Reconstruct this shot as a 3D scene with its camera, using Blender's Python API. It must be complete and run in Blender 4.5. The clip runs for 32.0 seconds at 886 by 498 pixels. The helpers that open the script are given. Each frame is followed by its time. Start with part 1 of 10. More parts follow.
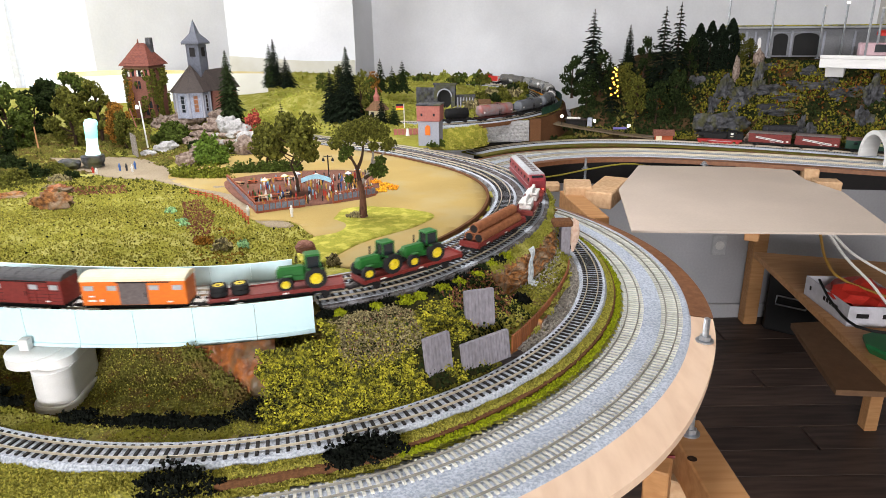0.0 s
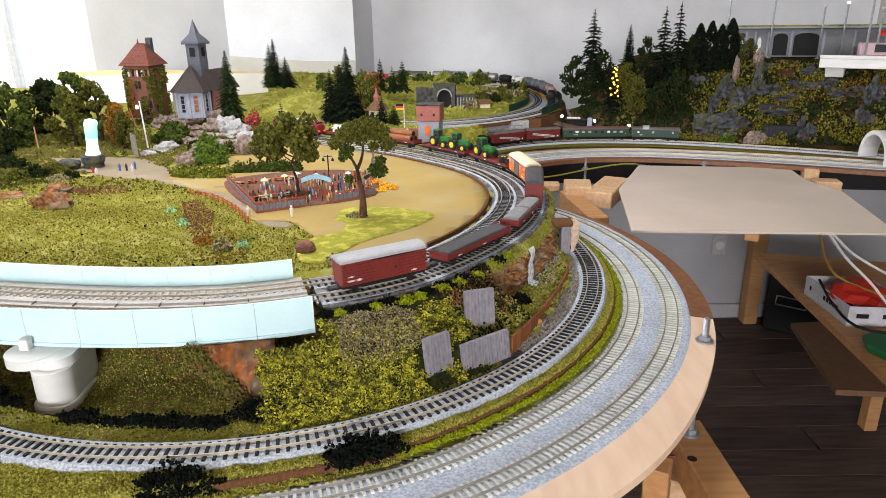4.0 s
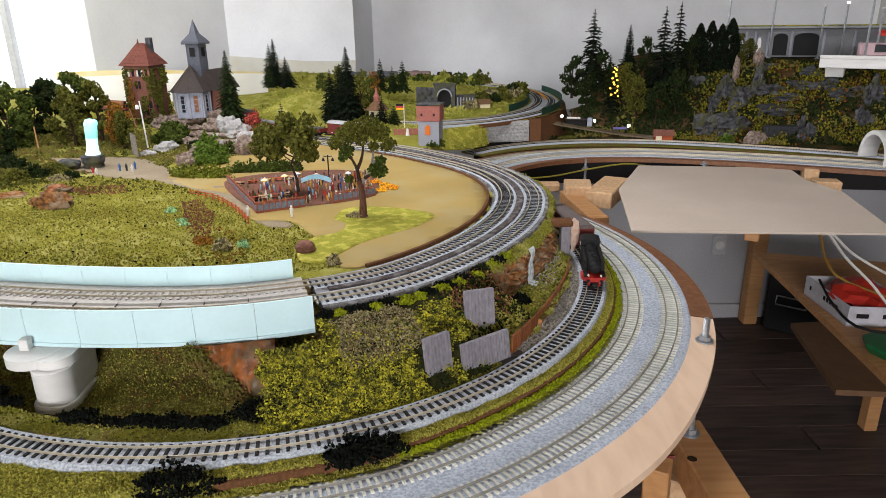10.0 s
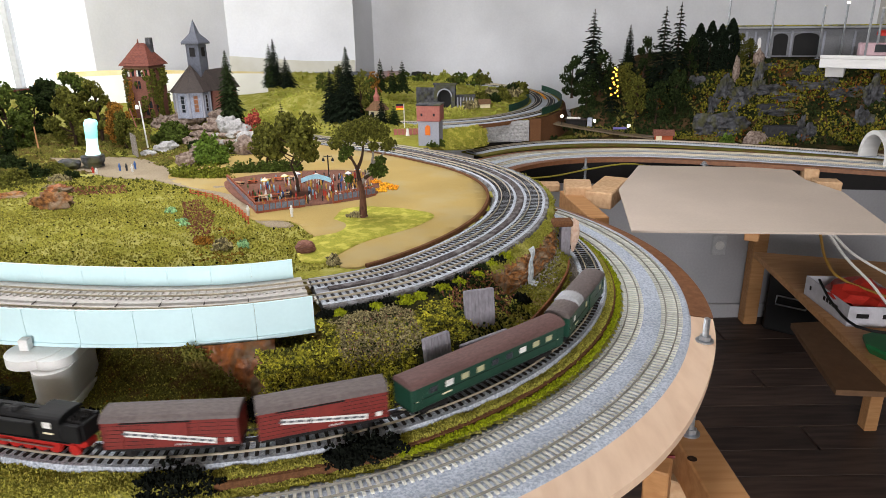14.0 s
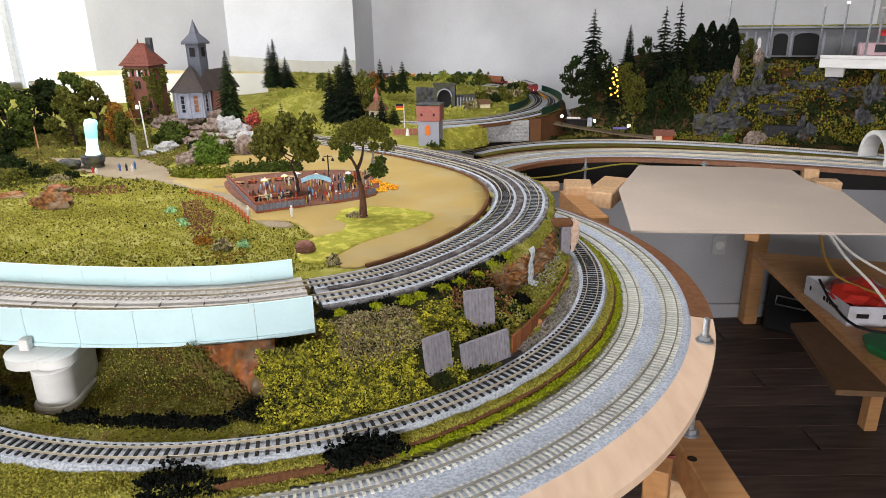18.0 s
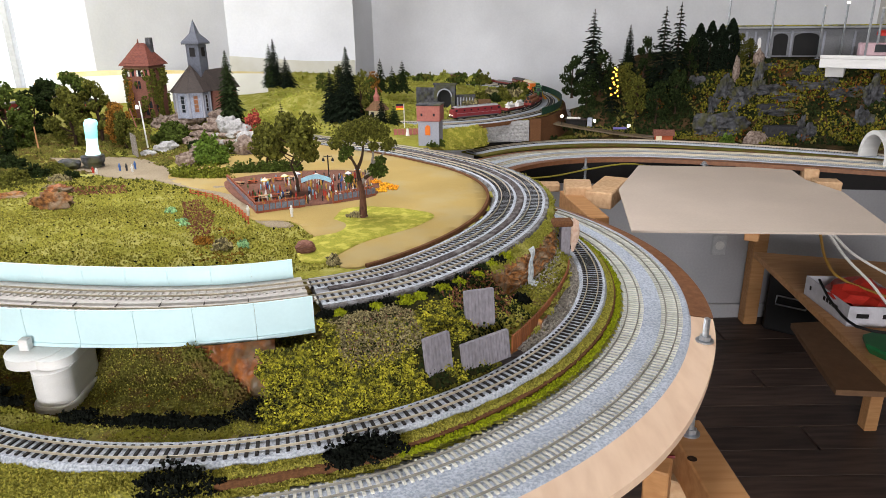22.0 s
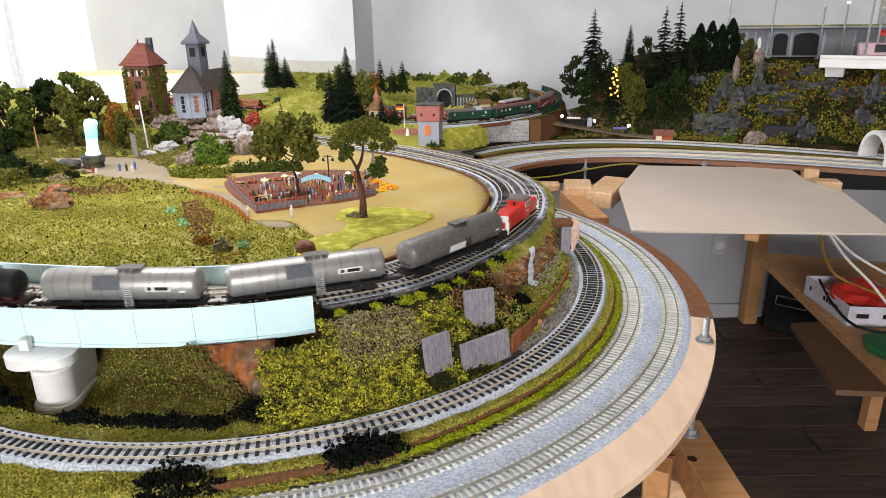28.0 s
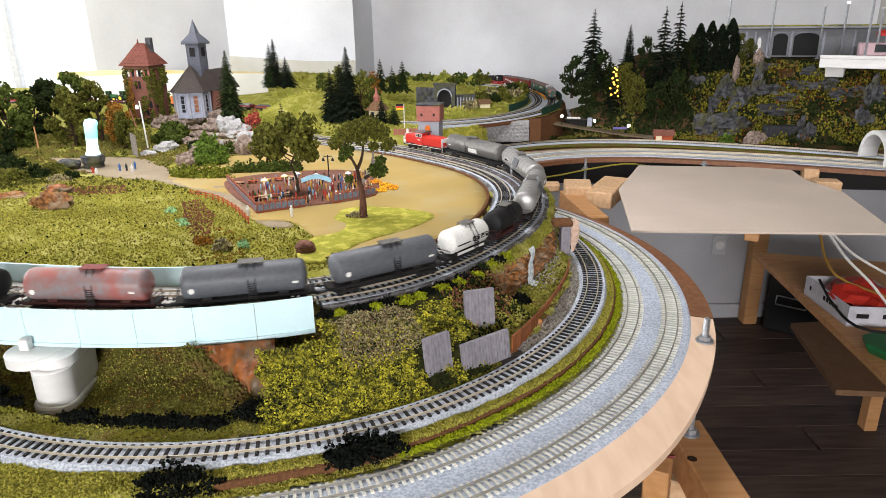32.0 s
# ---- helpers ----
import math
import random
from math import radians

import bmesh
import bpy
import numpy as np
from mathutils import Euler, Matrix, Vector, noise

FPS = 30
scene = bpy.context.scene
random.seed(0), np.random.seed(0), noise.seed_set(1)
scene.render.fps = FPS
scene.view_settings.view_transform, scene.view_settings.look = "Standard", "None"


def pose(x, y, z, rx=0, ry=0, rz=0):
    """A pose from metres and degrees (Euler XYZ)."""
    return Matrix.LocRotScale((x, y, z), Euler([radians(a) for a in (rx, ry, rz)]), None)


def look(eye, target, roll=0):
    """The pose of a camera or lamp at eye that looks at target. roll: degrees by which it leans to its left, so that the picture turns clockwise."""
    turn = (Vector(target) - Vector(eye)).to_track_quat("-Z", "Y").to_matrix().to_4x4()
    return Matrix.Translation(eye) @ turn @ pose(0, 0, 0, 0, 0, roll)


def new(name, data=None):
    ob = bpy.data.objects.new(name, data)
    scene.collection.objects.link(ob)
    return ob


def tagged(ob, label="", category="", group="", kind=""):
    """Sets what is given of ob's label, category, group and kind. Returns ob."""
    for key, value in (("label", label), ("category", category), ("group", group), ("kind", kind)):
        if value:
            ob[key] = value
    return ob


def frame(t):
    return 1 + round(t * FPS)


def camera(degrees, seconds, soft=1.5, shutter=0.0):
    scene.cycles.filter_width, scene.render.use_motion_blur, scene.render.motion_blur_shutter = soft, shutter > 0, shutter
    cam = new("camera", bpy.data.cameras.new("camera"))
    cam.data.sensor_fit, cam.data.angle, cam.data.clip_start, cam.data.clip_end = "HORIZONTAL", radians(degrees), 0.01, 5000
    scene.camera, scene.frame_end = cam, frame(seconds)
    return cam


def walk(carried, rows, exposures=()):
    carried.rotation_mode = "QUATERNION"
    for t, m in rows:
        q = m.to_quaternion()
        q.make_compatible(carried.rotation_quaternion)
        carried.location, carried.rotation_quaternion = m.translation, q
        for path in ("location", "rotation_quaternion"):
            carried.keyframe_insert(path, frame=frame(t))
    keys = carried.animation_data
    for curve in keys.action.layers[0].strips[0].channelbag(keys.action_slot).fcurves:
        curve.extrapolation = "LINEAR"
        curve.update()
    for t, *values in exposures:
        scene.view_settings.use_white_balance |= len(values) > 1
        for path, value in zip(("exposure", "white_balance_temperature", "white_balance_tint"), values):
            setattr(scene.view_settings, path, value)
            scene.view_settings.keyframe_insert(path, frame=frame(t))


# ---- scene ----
# a model railway on a home-made bench in an attic room; metres, z up, floor at FLOOR
cam = camera(66.78, 32.0, soft=0.85, shutter=0.5)
EYE = (0.0, 0.0, 1.318)
AIM = (0.0, math.cos(radians(19.341)), 1.318 - math.sin(radians(19.341)))
walk(cam, [(0, look(EYE, AIM, -0.885)), (32.0, look(EYE, AIM, -0.885))], [(0, 0.64), (2, 0.60), (3, 0.54), (6, 0.37), (8, 0.25), (9, 0.21), (11, 0.13), (12, 0.15), (13, 0.24), (17, 0.36), (18, 0.34), (20, 0.25), (22, 0.38), (25, 0.48), (28, 0.53), (32.0, 0.56)])

FLOOR = -0.25
CEIL = 2.25

# daylight: a bright sky outside, and the windows' own light
world = bpy.data.worlds.new("sky")
scene.world = world
world.use_nodes = True
sky = world.node_tree.nodes.new("ShaderNodeTexSky")
sky.sky_type, sky.sun_disc = "NISHITA", False
sky.sun_elevation, sky.sun_rotation = radians(38), radians(200)
world.node_tree.links.new(sky.outputs[0], world.node_tree.nodes["Background"].inputs[0])
world.node_tree.nodes["Background"].inputs[1].default_value = 0.12


def window_light(name, eye, target, w, h, power, colour):
    data = bpy.data.lights.new(name, "AREA")
    data.shape, data.size, data.size_y, data.energy, data.color = "RECTANGLE", w, h, power, colour
    ob = new(name, data)
    ob.matrix_world = look(eye, target)
    return ob


window_light("window_light_left", (-2.9, 2.1, 1.70), (0.2, 2.75, 1.0), 1.9, 0.8, 50, (0.97, 0.975, 1.0))
window_light("window_light_rear", (-0.5, -3.8, 1.75), (0.0, 2.4, 0.95), 2.4, 0.75, 160, (1.0, 0.972, 0.985))
window_light("roof_window_light", (-0.45, 1.45, CEIL - 0.01), (-0.45, 1.4501, 0.9), 1.15, 0.75, 21, (1.0, 0.972, 0.98))


# ---- materials ----
def mat(name, c1, c2=None, rough=0.6, metal=0.0, s1=40.0, s2=400.0, bump=0.3, depth=0.0006, island=0.0, objrand=0.0, spec=0.4, emit=None, power=0.0, third=None, s3=12.0, stretch=None, glass=0.0):
    m = bpy.data.materials.new(name)
    m.use_nodes = True
    nt = m.node_tree
    n, l = nt.nodes, nt.links
    b = n["Principled BSDF"]
    b.inputs["Roughness"].default_value = rough
    b.inputs["Metallic"].default_value = metal
    b.inputs["Specular IOR Level"].default_value = spec if rough < 0.6 else 0.2 if rough < 0.85 else 0.06
    b.inputs["Transmission Weight"].default_value = glass
    c2 = c2 or tuple(v * 0.78 for v in c1)
    tc = n.new("ShaderNodeTexCoord")
    out = tc.outputs["Object"]
    if stretch:
        mp = n.new("ShaderNodeMapping")
        mp.inputs["Scale"].default_value = stretch
        l.new(out, mp.inputs[0])
        out = mp.outputs[0]

    def noise_at(scale, detail):
        t = n.new("ShaderNodeTexNoise")
        t.inputs["Scale"].default_value, t.inputs["Detail"].default_value = scale, detail
        l.new(out, t.inputs["Vector"])
        return t.outputs["Fac"]

    def mix(a, c, f):
        x = n.new("ShaderNodeMix")
        x.data_type = "RGBA"
        for sock, v in ((x.inputs[6], a), (x.inputs[7], c)):
            if isinstance(v, tuple):
                sock.default_value = (*v, 1)
            else:
                l.new(v, sock)
        l.new(f, x.inputs[0])
        return x.outputs[2]

    def steep(f, lo, hi):
        r = n.new("ShaderNodeMapRange")
        r.inputs[1].default_value, r.inputs[2].default_value = lo, hi
        l.new(f, r.inputs[0])
        return r.outputs[0]

    big, fine = noise_at(s1, 3.0), noise_at(s2, 4.0)
    col = mix(c1, c2, steep(fine, 0.34, 0.66))
    if third:
        col = mix(col, third, steep(noise_at(s3, 5.0), 0.48, 0.62))
    hsv = n.new("ShaderNodeHueSaturation")
    l.new(col, hsv.inputs["Color"])
    v = n.new("ShaderNodeMath")
    v.operation = "MULTIPLY_ADD"
    l.new(big, v.inputs[0])
    v.inputs[1].default_value, v.inputs[2].default_value = 0.5, 0.75
    value = v.outputs[0]
    for amount, kind in ((island, "island"), (objrand, "object")):
        if amount:
            if kind == "island":
                r = n.new("ShaderNodeNewGeometry").outputs["Random Per Island"]
            else:
                r = n.new("ShaderNodeObjectInfo").outputs["Random"]
            k = n.new("ShaderNodeMath")
            k.operation = "MULTIPLY_ADD"
            l.new(r, k.inputs[0])
            k.inputs[1].default_value, k.inputs[2].default_value = 2 * amount, 1 - amount
            p = n.new("ShaderNodeMath")
            p.operation = "MULTIPLY"
            l.new(value, p.inputs[0])
            l.new(k.outputs[0], p.inputs[1])
            value = p.outputs[0]
    l.new(value, hsv.inputs["Value"])
    l.new(hsv.outputs[0], b.inputs["Base Color"])
    rr = n.new("ShaderNodeMath")
    rr.operation = "MULTIPLY_ADD"
    l.new(fine, rr.inputs[0])
    rr.inputs[1].default_value, rr.inputs[2].default_value = 0.25, max(0.02, rough - 0.12)
    l.new(rr.outputs[0], b.inputs["Roughness"])
    if bump:
        bp = n.new("ShaderNodeBump")
        bp.inputs["Strength"].default_value, bp.inputs["Distance"].default_value = bump, depth
        l.new(fine, bp.inputs["Height"])
        l.new(bp.outputs[0], b.inputs["Normal"])
    if emit:
        b.inputs["Emission Color"].default_value = (*emit, 1)
        b.inputs["Emission Strength"].default_value = power
    return m


M_WALL = mat("wall_paint", (0.84, 0.855, 0.89), (0.81, 0.825, 0.86), 0.85, s1=2, s2=90, bump=0.1)
# walls and ceiling out of view: toned darker to cut the bounced light
M_SIDE = mat("darkened_unseen_wall", (0.46, 0.45, 0.43), (0.43, 0.42, 0.40), 0.85, s1=2, s2=90, bump=0.1)
M_CEIL = mat("darkened_unseen_ceiling", (0.50, 0.46, 0.41), (0.45, 0.41, 0.36), 0.9, s1=2, s2=90, bump=0.1)
M_KNEE = mat("grey_wall_paint", (0.42, 0.42, 0.44), (0.39, 0.39, 0.41), 0.85, s1=2, s2=90, bump=0.1)
M_FLOOR = mat("dark_oak_floor", (0.085, 0.055, 0.043), (0.042, 0.027, 0.023), 0.5, s1=1.2, s2=30, bump=0.25, depth=0.001, objrand=0.35, stretch=(0.15, 1.6, 1.0))
M_FRAME = mat("window_frame_grey", (0.55, 0.56, 0.57), None, 0.5)
M_BACKDROP = mat("backdrop_print", (0.62, 0.60, 0.50), (0.70, 0.69, 0.62), 0.8, s1=2.5, s2=9, bump=0.0)
M_BACKDROP_FIELD = mat("backdrop_field_print", (0.62, 0.50, 0.22), (0.70, 0.62, 0.38), 0.8, s1=2.5, s2=9, bump=0.0)
M_PLY = mat("birch_plywood", (0.74, 0.55, 0.40), (0.66, 0.47, 0.33), 0.55, s1=6, s2=60, bump=0.12, stretch=(1, 0.25, 1))
M_PLYEDGE = mat("plywood_edge", (0.52, 0.38, 0.30), (0.62, 0.48, 0.38), 0.7, s2=300, bump=0.2, stretch=(0.2, 0.2, 3))
M_BROWN = mat("brown_ground_paint", (0.20, 0.085, 0.035), (0.15, 0.06, 0.026), 0.5, s1=8, s2=120, bump=0.3, depth=0.0004)
M_PINE = mat("pine_timber", (0.50, 0.27, 0.115), (0.40, 0.195, 0.075), 0.55, s1=3, s2=40, bump=0.2, stretch=(0.2, 2.2, 2.2))
M_PINE_END = mat("sawn_pine", (0.62, 0.42, 0.25), (0.50, 0.31, 0.17), 0.65, s1=8, s2=90, bump=0.2)
M_CARD = mat("beige_hardboard", (0.56, 0.48, 0.41), (0.54, 0.46, 0.395), 0.75, s1=3, s2=200, bump=0.05)
M_ZINC = mat("zinc_plated_steel", (0.55, 0.58, 0.62), (0.40, 0.43, 0.47), 0.35, 0.9, s2=200, bump=0.1)
M_CORK = mat("blue_grey_ballast", (0.50, 0.55, 0.63), (0.29, 0.33, 0.40), 0.9, s1=14, s2=330, bump=0.7, depth=0.0012)
M_CORKEDGE = mat("pale_ballast", (0.54, 0.58, 0.64), (0.26, 0.29, 0.34), 0.9, s1=14, s2=420, bump=0.8, depth=0.0012)
M_BALLAST = mat("dark_ballast", (0.20, 0.19, 0.19), (0.07, 0.066, 0.066), 0.95, s1=18, s2=380, bump=0.9, depth=0.0016, third=(0.27, 0.28, 0.30), s3=60)
M_RAIL = mat("nickel_silver_rail", (0.60, 0.54, 0.42), (0.44, 0.38, 0.28), 0.38, 0.55, s1=10, s2=120, bump=0.1)
M_RAILDARK = mat("rail_foot_grey", (0.30, 0.29, 0.25), (0.22, 0.21, 0.18), 0.55, 0.4, s2=120, bump=0.1)
M_CONCRETE = mat("concrete_sleeper", (0.66, 0.66, 0.60), (0.55, 0.55, 0.50), 0.7, s1=30, s2=260, bump=0.2, objrand=0.12)
M_SLEEPER = mat("black_sleeper", (0.010, 0.009, 0.009), (0.018, 0.016, 0.015), 0.7, s1=30, s2=260, bump=0.2, objrand=0.2)
M_SLEEPERGREY = mat("grey_sleeper", (0.020, 0.019, 0.020), (0.032, 0.031, 0.033), 0.7, s1=30, s2=260, bump=0.2, objrand=0.2)
M_BRIDGE = mat("pale_blue_plastic", (0.62, 0.83, 0.87), (0.60, 0.81, 0.85), 0.35, s1=6, s2=200, bump=0.03)
M_DECK = mat("grey_bridge_deck", (0.56, 0.54, 0.51), (0.47, 0.45, 0.43), 0.6, s1=10, s2=200, bump=0.1)
M_WHITEPL = mat("white_printed_plastic", (0.70, 0.70, 0.69), (0.64, 0.64, 0.63), 0.5, s1=10, s2=500, bump=0.08, stretch=(1, 1, 6))
M_GRASS = mat("meadow_flock", (0.29, 0.275, 0.045), (0.19, 0.19, 0.03), 0.95, s1=9, s2=240, bump=1.0, depth=0.003, third=(0.34, 0.32, 0.09), s3=26)
M_TUFT = mat("meadow_tuft_flock", (0.34, 0.31, 0.06), (0.20, 0.19, 0.035), 0.95, s1=14, s2=240, bump=0.4, island=0.5)
M_GRASSDARK = mat("olive_flock", (0.19, 0.18, 0.038), (0.085, 0.080, 0.020), 0.95, s1=12, s2=240, bump=1.0, depth=0.003, third=(0.15, 0.105, 0.035), s3=30)
M_LAWN = mat("bright_lawn_flock", (0.35, 0.34, 0.050), (0.23, 0.235, 0.036), 0.95, s1=14, s2=420, bump=0.8, depth=0.0015, third=(0.48, 0.43, 0.09), s3=50)
M_HILL = mat("hill_flock", (0.30, 0.31, 0.05), (0.17, 0.185, 0.03), 0.95, s1=6, s2=160, bump=0.9, depth=0.003, third=(0.38, 0.36, 0.08), s3=9)
M_DIRT = mat("ochre_sand", (0.39, 0.285, 0.105), (0.34, 0.245, 0.09), 0.92, s1=7, s2=500, bump=0.3, depth=0.0006, third=(0.36, 0.28, 0.13), s3=9)
M_PATH = mat("grey_gravel_path", (0.33, 0.27, 0.19), (0.24, 0.195, 0.135), 0.95, s1=12, s2=420, bump=0.5, depth=0.001)
M_EARTH = mat("brown_earth", (0.16, 0.075, 0.035), (0.10, 0.048, 0.025), 0.95, s1=14, s2=300, bump=0.8, depth=0.002)
M_ROCK = mat("brown_rock", (0.36, 0.16, 0.05), (0.10, 0.045, 0.022), 0.8, s1=16, s2=150, bump=1.0, depth=0.004, third=(0.24, 0.17, 0.11), s3=44, objrand=0.3)
M_ROCKSMOOTH = mat("rust_rock_foil", (0.34, 0.105, 0.020), (0.13, 0.045, 0.016), 0.45, s1=14, s2=90, bump=0.8, depth=0.003, third=(0.14, 0.10, 0.055), s3=34, stretch=(1, 1, 0.35))
M_ROCKGREY = mat("grey_rock", (0.095, 0.096, 0.105), (0.022, 0.023, 0.025), 0.6, s1=14, s2=70, bump=1.0, depth=0.006, third=(0.07, 0.07, 0.035), s3=24)
M_ROCKPINK = mat("pinkish_stone", (0.34, 0.27, 0.225), (0.12, 0.085, 0.07), 0.85, s1=30, s2=120, bump=1.0, depth=0.003)
M_REDSTONE = mat("red_brown_stone", (0.24, 0.115, 0.08), (0.14, 0.06, 0.045), 0.8, s1=30, s2=160, bump=0.8, depth=0.002, stretch=(1, 1, 4))
M_GREYWALL = mat("lilac_grey_wall", (0.27, 0.255, 0.285), (0.19, 0.18, 0.20), 0.85, s1=14, s2=260, bump=0.5, depth=0.0008, stretch=(1, 1, 0.4))
M_TIMBERWALL = mat("rust_brown_planks", (0.24, 0.085, 0.03), (0.15, 0.05, 0.02), 0.6, s1=12, s2=120, bump=0.4, stretch=(1, 1, 0.25), objrand=0.25)
M_GRAVEL = mat("pale_gravel", (0.42, 0.39, 0.34), (0.20, 0.185, 0.165), 0.95, s1=20, s2=300, bump=1.0, depth=0.002, island=0.3)
# clump shading and the dark gaps between leaves are painted in by noise
M_VINE = mat("yellow_green_leaves", (0.43, 0.40, 0.028), (0.16, 0.155, 0.013), 0.7, s1=70, s2=260, bump=0.2, island=0.8, third=(0.05, 0.055, 0.008), s3=120)
M_VINEDRY = mat("dry_grey_green_leaves", (0.30, 0.26, 0.13), (0.13, 0.105, 0.05), 0.8, s1=14, s2=200, bump=0.2, island=0.7)
M_LIME = mat("lime_foam", (0.27, 0.30, 0.010), (0.16, 0.19, 0.010), 0.85, s1=20, s2=300, bump=0.5, island=0.4)
M_BLACKBUSH = mat("black_green_foam", (0.008, 0.010, 0.007), (0.004, 0.005, 0.004), 0.95, s1=20, s2=300, bump=0.5, island=0.5)
M_LEAF = mat("tree_foam_green", (0.068, 0.092, 0.016), (0.030, 0.042, 0.009), 0.9, s1=20, s2=300, bump=0.4, island=0.5)
M_LEAFOLIVE = mat("tree_foam_olive", (0.115, 0.115, 0.020), (0.05, 0.052, 0.011), 0.9, s1=20, s2=300, bump=0.4, island=0.5)
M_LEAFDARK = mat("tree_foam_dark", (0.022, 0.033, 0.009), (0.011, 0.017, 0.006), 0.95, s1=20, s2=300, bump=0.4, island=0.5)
M_LEAFAUTUMN = mat("autumn_foam", (0.30, 0.13, 0.02), (0.17, 0.09, 0.02), 0.9, s1=20, s2=300, bump=0.4, island=0.6)
M_LEAFRED = mat("crimson_foam", (0.36, 0.075, 0.05), (0.22, 0.035, 0.03), 0.9, s1=20, s2=300, bump=0.4, island=0.5)
M_BUSH = mat("bush_green", (0.10, 0.155, 0.022), (0.06, 0.10, 0.016), 0.9, s1=20, s2=300, bump=0.4, island=0.5)
M_MINT = mat("mint_flower_tuft", (0.30, 0.50, 0.25), (0.18, 0.34, 0.16), 0.9, island=0.5)
M_ORANGE_FL = mat("orange_flowers", (0.70, 0.20, 0.02), (0.75, 0.42, 0.02), 0.8, island=0.5)
M_CONIFER = mat("fir_needles", (0.022, 0.034, 0.010), (0.011, 0.018, 0.006), 0.95, s1=20, s2=300, bump=0.3, island=0.5)
M_CONIFERDARK = mat("dark_fir_needles", (0.008, 0.013, 0.007), (0.005, 0.008, 0.004), 0.95, s1=20, s2=300, bump=0.3, island=0.5)
M_TRUNK = mat("bark", (0.055, 0.035, 0.024), (0.028, 0.018, 0.013), 0.9, s1=60, s2=300, bump=0.8, stretch=(1, 1, 0.3))
M_TWIG = mat("grey_twigs", (0.28, 0.25, 0.22), (0.16, 0.14, 0.12), 0.9)
M_BRICK = mat("red_brick", (0.24, 0.105, 0.078), (0.15, 0.065, 0.050), 0.85, s1=30, s2=260, bump=0.5, objrand=0.15)
M_ROOFRED = mat("red_roof_tiles", (0.19, 0.065, 0.045), (0.11, 0.038, 0.03), 0.75, s1=30, s2=200, bump=0.5)
M_ROOFPINK = mat("salmon_roof", (0.40, 0.15, 0.12), (0.32, 0.115, 0.095), 0.75, s1=30, s2=260, bump=0.4)
M_SLATE = mat("dark_slate", (0.066, 0.052, 0.047), (0.035, 0.029, 0.027), 0.6, s1=30, s2=260, bump=0.5)
M_BLUESLATE = mat("blue_slate", (0.115, 0.125, 0.155), (0.07, 0.075, 0.095), 0.45, s1=30, s2=260, bump=0.4)
M_STAINED = mat("stained_church_glass", (0.34, 0.13, 0.05), (0.20, 0.09, 0.05), 0.4, s2=200, bump=0.0)
M_GARDENSTONE = mat("blue_grey_garden_stone", (0.17, 0.19, 0.23), (0.11, 0.12, 0.15), 0.85, s1=30, s2=300, bump=0.5)
# near-black tone: the shade behind the creeper is put into this colour
M_VINEBASE = mat("creeper_ground_painted_shade", (0.035, 0.035, 0.010), (0.018, 0.016, 0.008), 0.95, s1=20, s2=200, bump=0.8, depth=0.002)
M_BALLASTMID = mat("brownish_dark_ballast", (0.115, 0.10, 0.10), (0.04, 0.033, 0.033), 0.95, s1=18, s2=420, bump=1.0, depth=0.0018, third=(0.17, 0.16, 0.16), s3=70)
M_PLASTERBLUE = mat("blue_white_plaster", (0.40, 0.43, 0.52), (0.24, 0.26, 0.33), 0.8, s1=60, s2=400, bump=0.3)
M_PLASTERGREY = mat("grey_plaster", (0.34, 0.35, 0.40), (0.28, 0.29, 0.33), 0.85, s1=20, s2=300, bump=0.3)
M_WHITESTONE = mat("white_rubble", (0.46, 0.455, 0.45), (0.30, 0.295, 0.29), 0.85, s1=20, s2=160, bump=1.0, depth=0.003)
M_WOODRED = mat("red_stained_wood", (0.30, 0.085, 0.04), (0.20, 0.055, 0.028), 0.6)
M_WOOD = mat("brown_wood", (0.20, 0.115, 0.06), (0.13, 0.07, 0.04), 0.7)
M_WHITE = mat("white_paint", (0.76, 0.76, 0.74), (0.64, 0.63, 0.60), 0.35, bump=0.05)
M_CREAM = mat("cream_paint", (0.78, 0.70, 0.50), (0.72, 0.63, 0.43), 0.5, bump=0.05)
M_BLACK = mat("black_paint", (0.008, 0.008, 0.009), (0.012, 0.012, 0.012), 0.6, bump=0.05)
M_DARK = mat("sooty_black", (0.009, 0.0085, 0.0085), (0.017, 0.015, 0.015), 0.65, s2=300, bump=0.2)
M_GLASSDARK = mat("dark_window_glass", (0.02, 0.025, 0.03), None, 0.08, spec=0.6, bump=0.0)
M_GLASSWARM = mat("lit_coach_window", (0.36, 0.36, 0.22), None, 0.15, bump=0.0, emit=(1.0, 0.85, 0.45), power=0.06)
M_SKYBLUE = mat("sky_blue_plastic", (0.36, 0.66, 0.80), None, 0.4, bump=0.05)
M_YELLOW_FL = mat("yellow_flowers", (0.80, 0.50, 0.03), (0.75, 0.30, 0.02), 0.8, island=0.5)
M_BRIGHT = mat("signal_red", (0.55, 0.03, 0.02), None, 0.5, bump=0.05)
M_FENCEGREEN = mat("dark_green_fence", (0.015, 0.06, 0.035), (0.01, 0.04, 0.025), 0.6)
M_MOUNTAIN = mat("mountain_ground", (0.030, 0.032, 0.010), (0.014, 0.015, 0.006), 0.95, s1=8, s2=120, bump=1.0, depth=0.006, third=(0.075, 0.045, 0.022), s3=14)
M_BLACKROCK = mat("blackish_rock", (0.025, 0.025, 0.028), (0.045, 0.045, 0.05), 0.6, s2=90, bump=0.8, depth=0.003)
M_EARTH_ROAD = mat("brown_road", (0.17, 0.13, 0.085), (0.13, 0.10, 0.065), 0.9, s1=10, s2=200, bump=0.4)
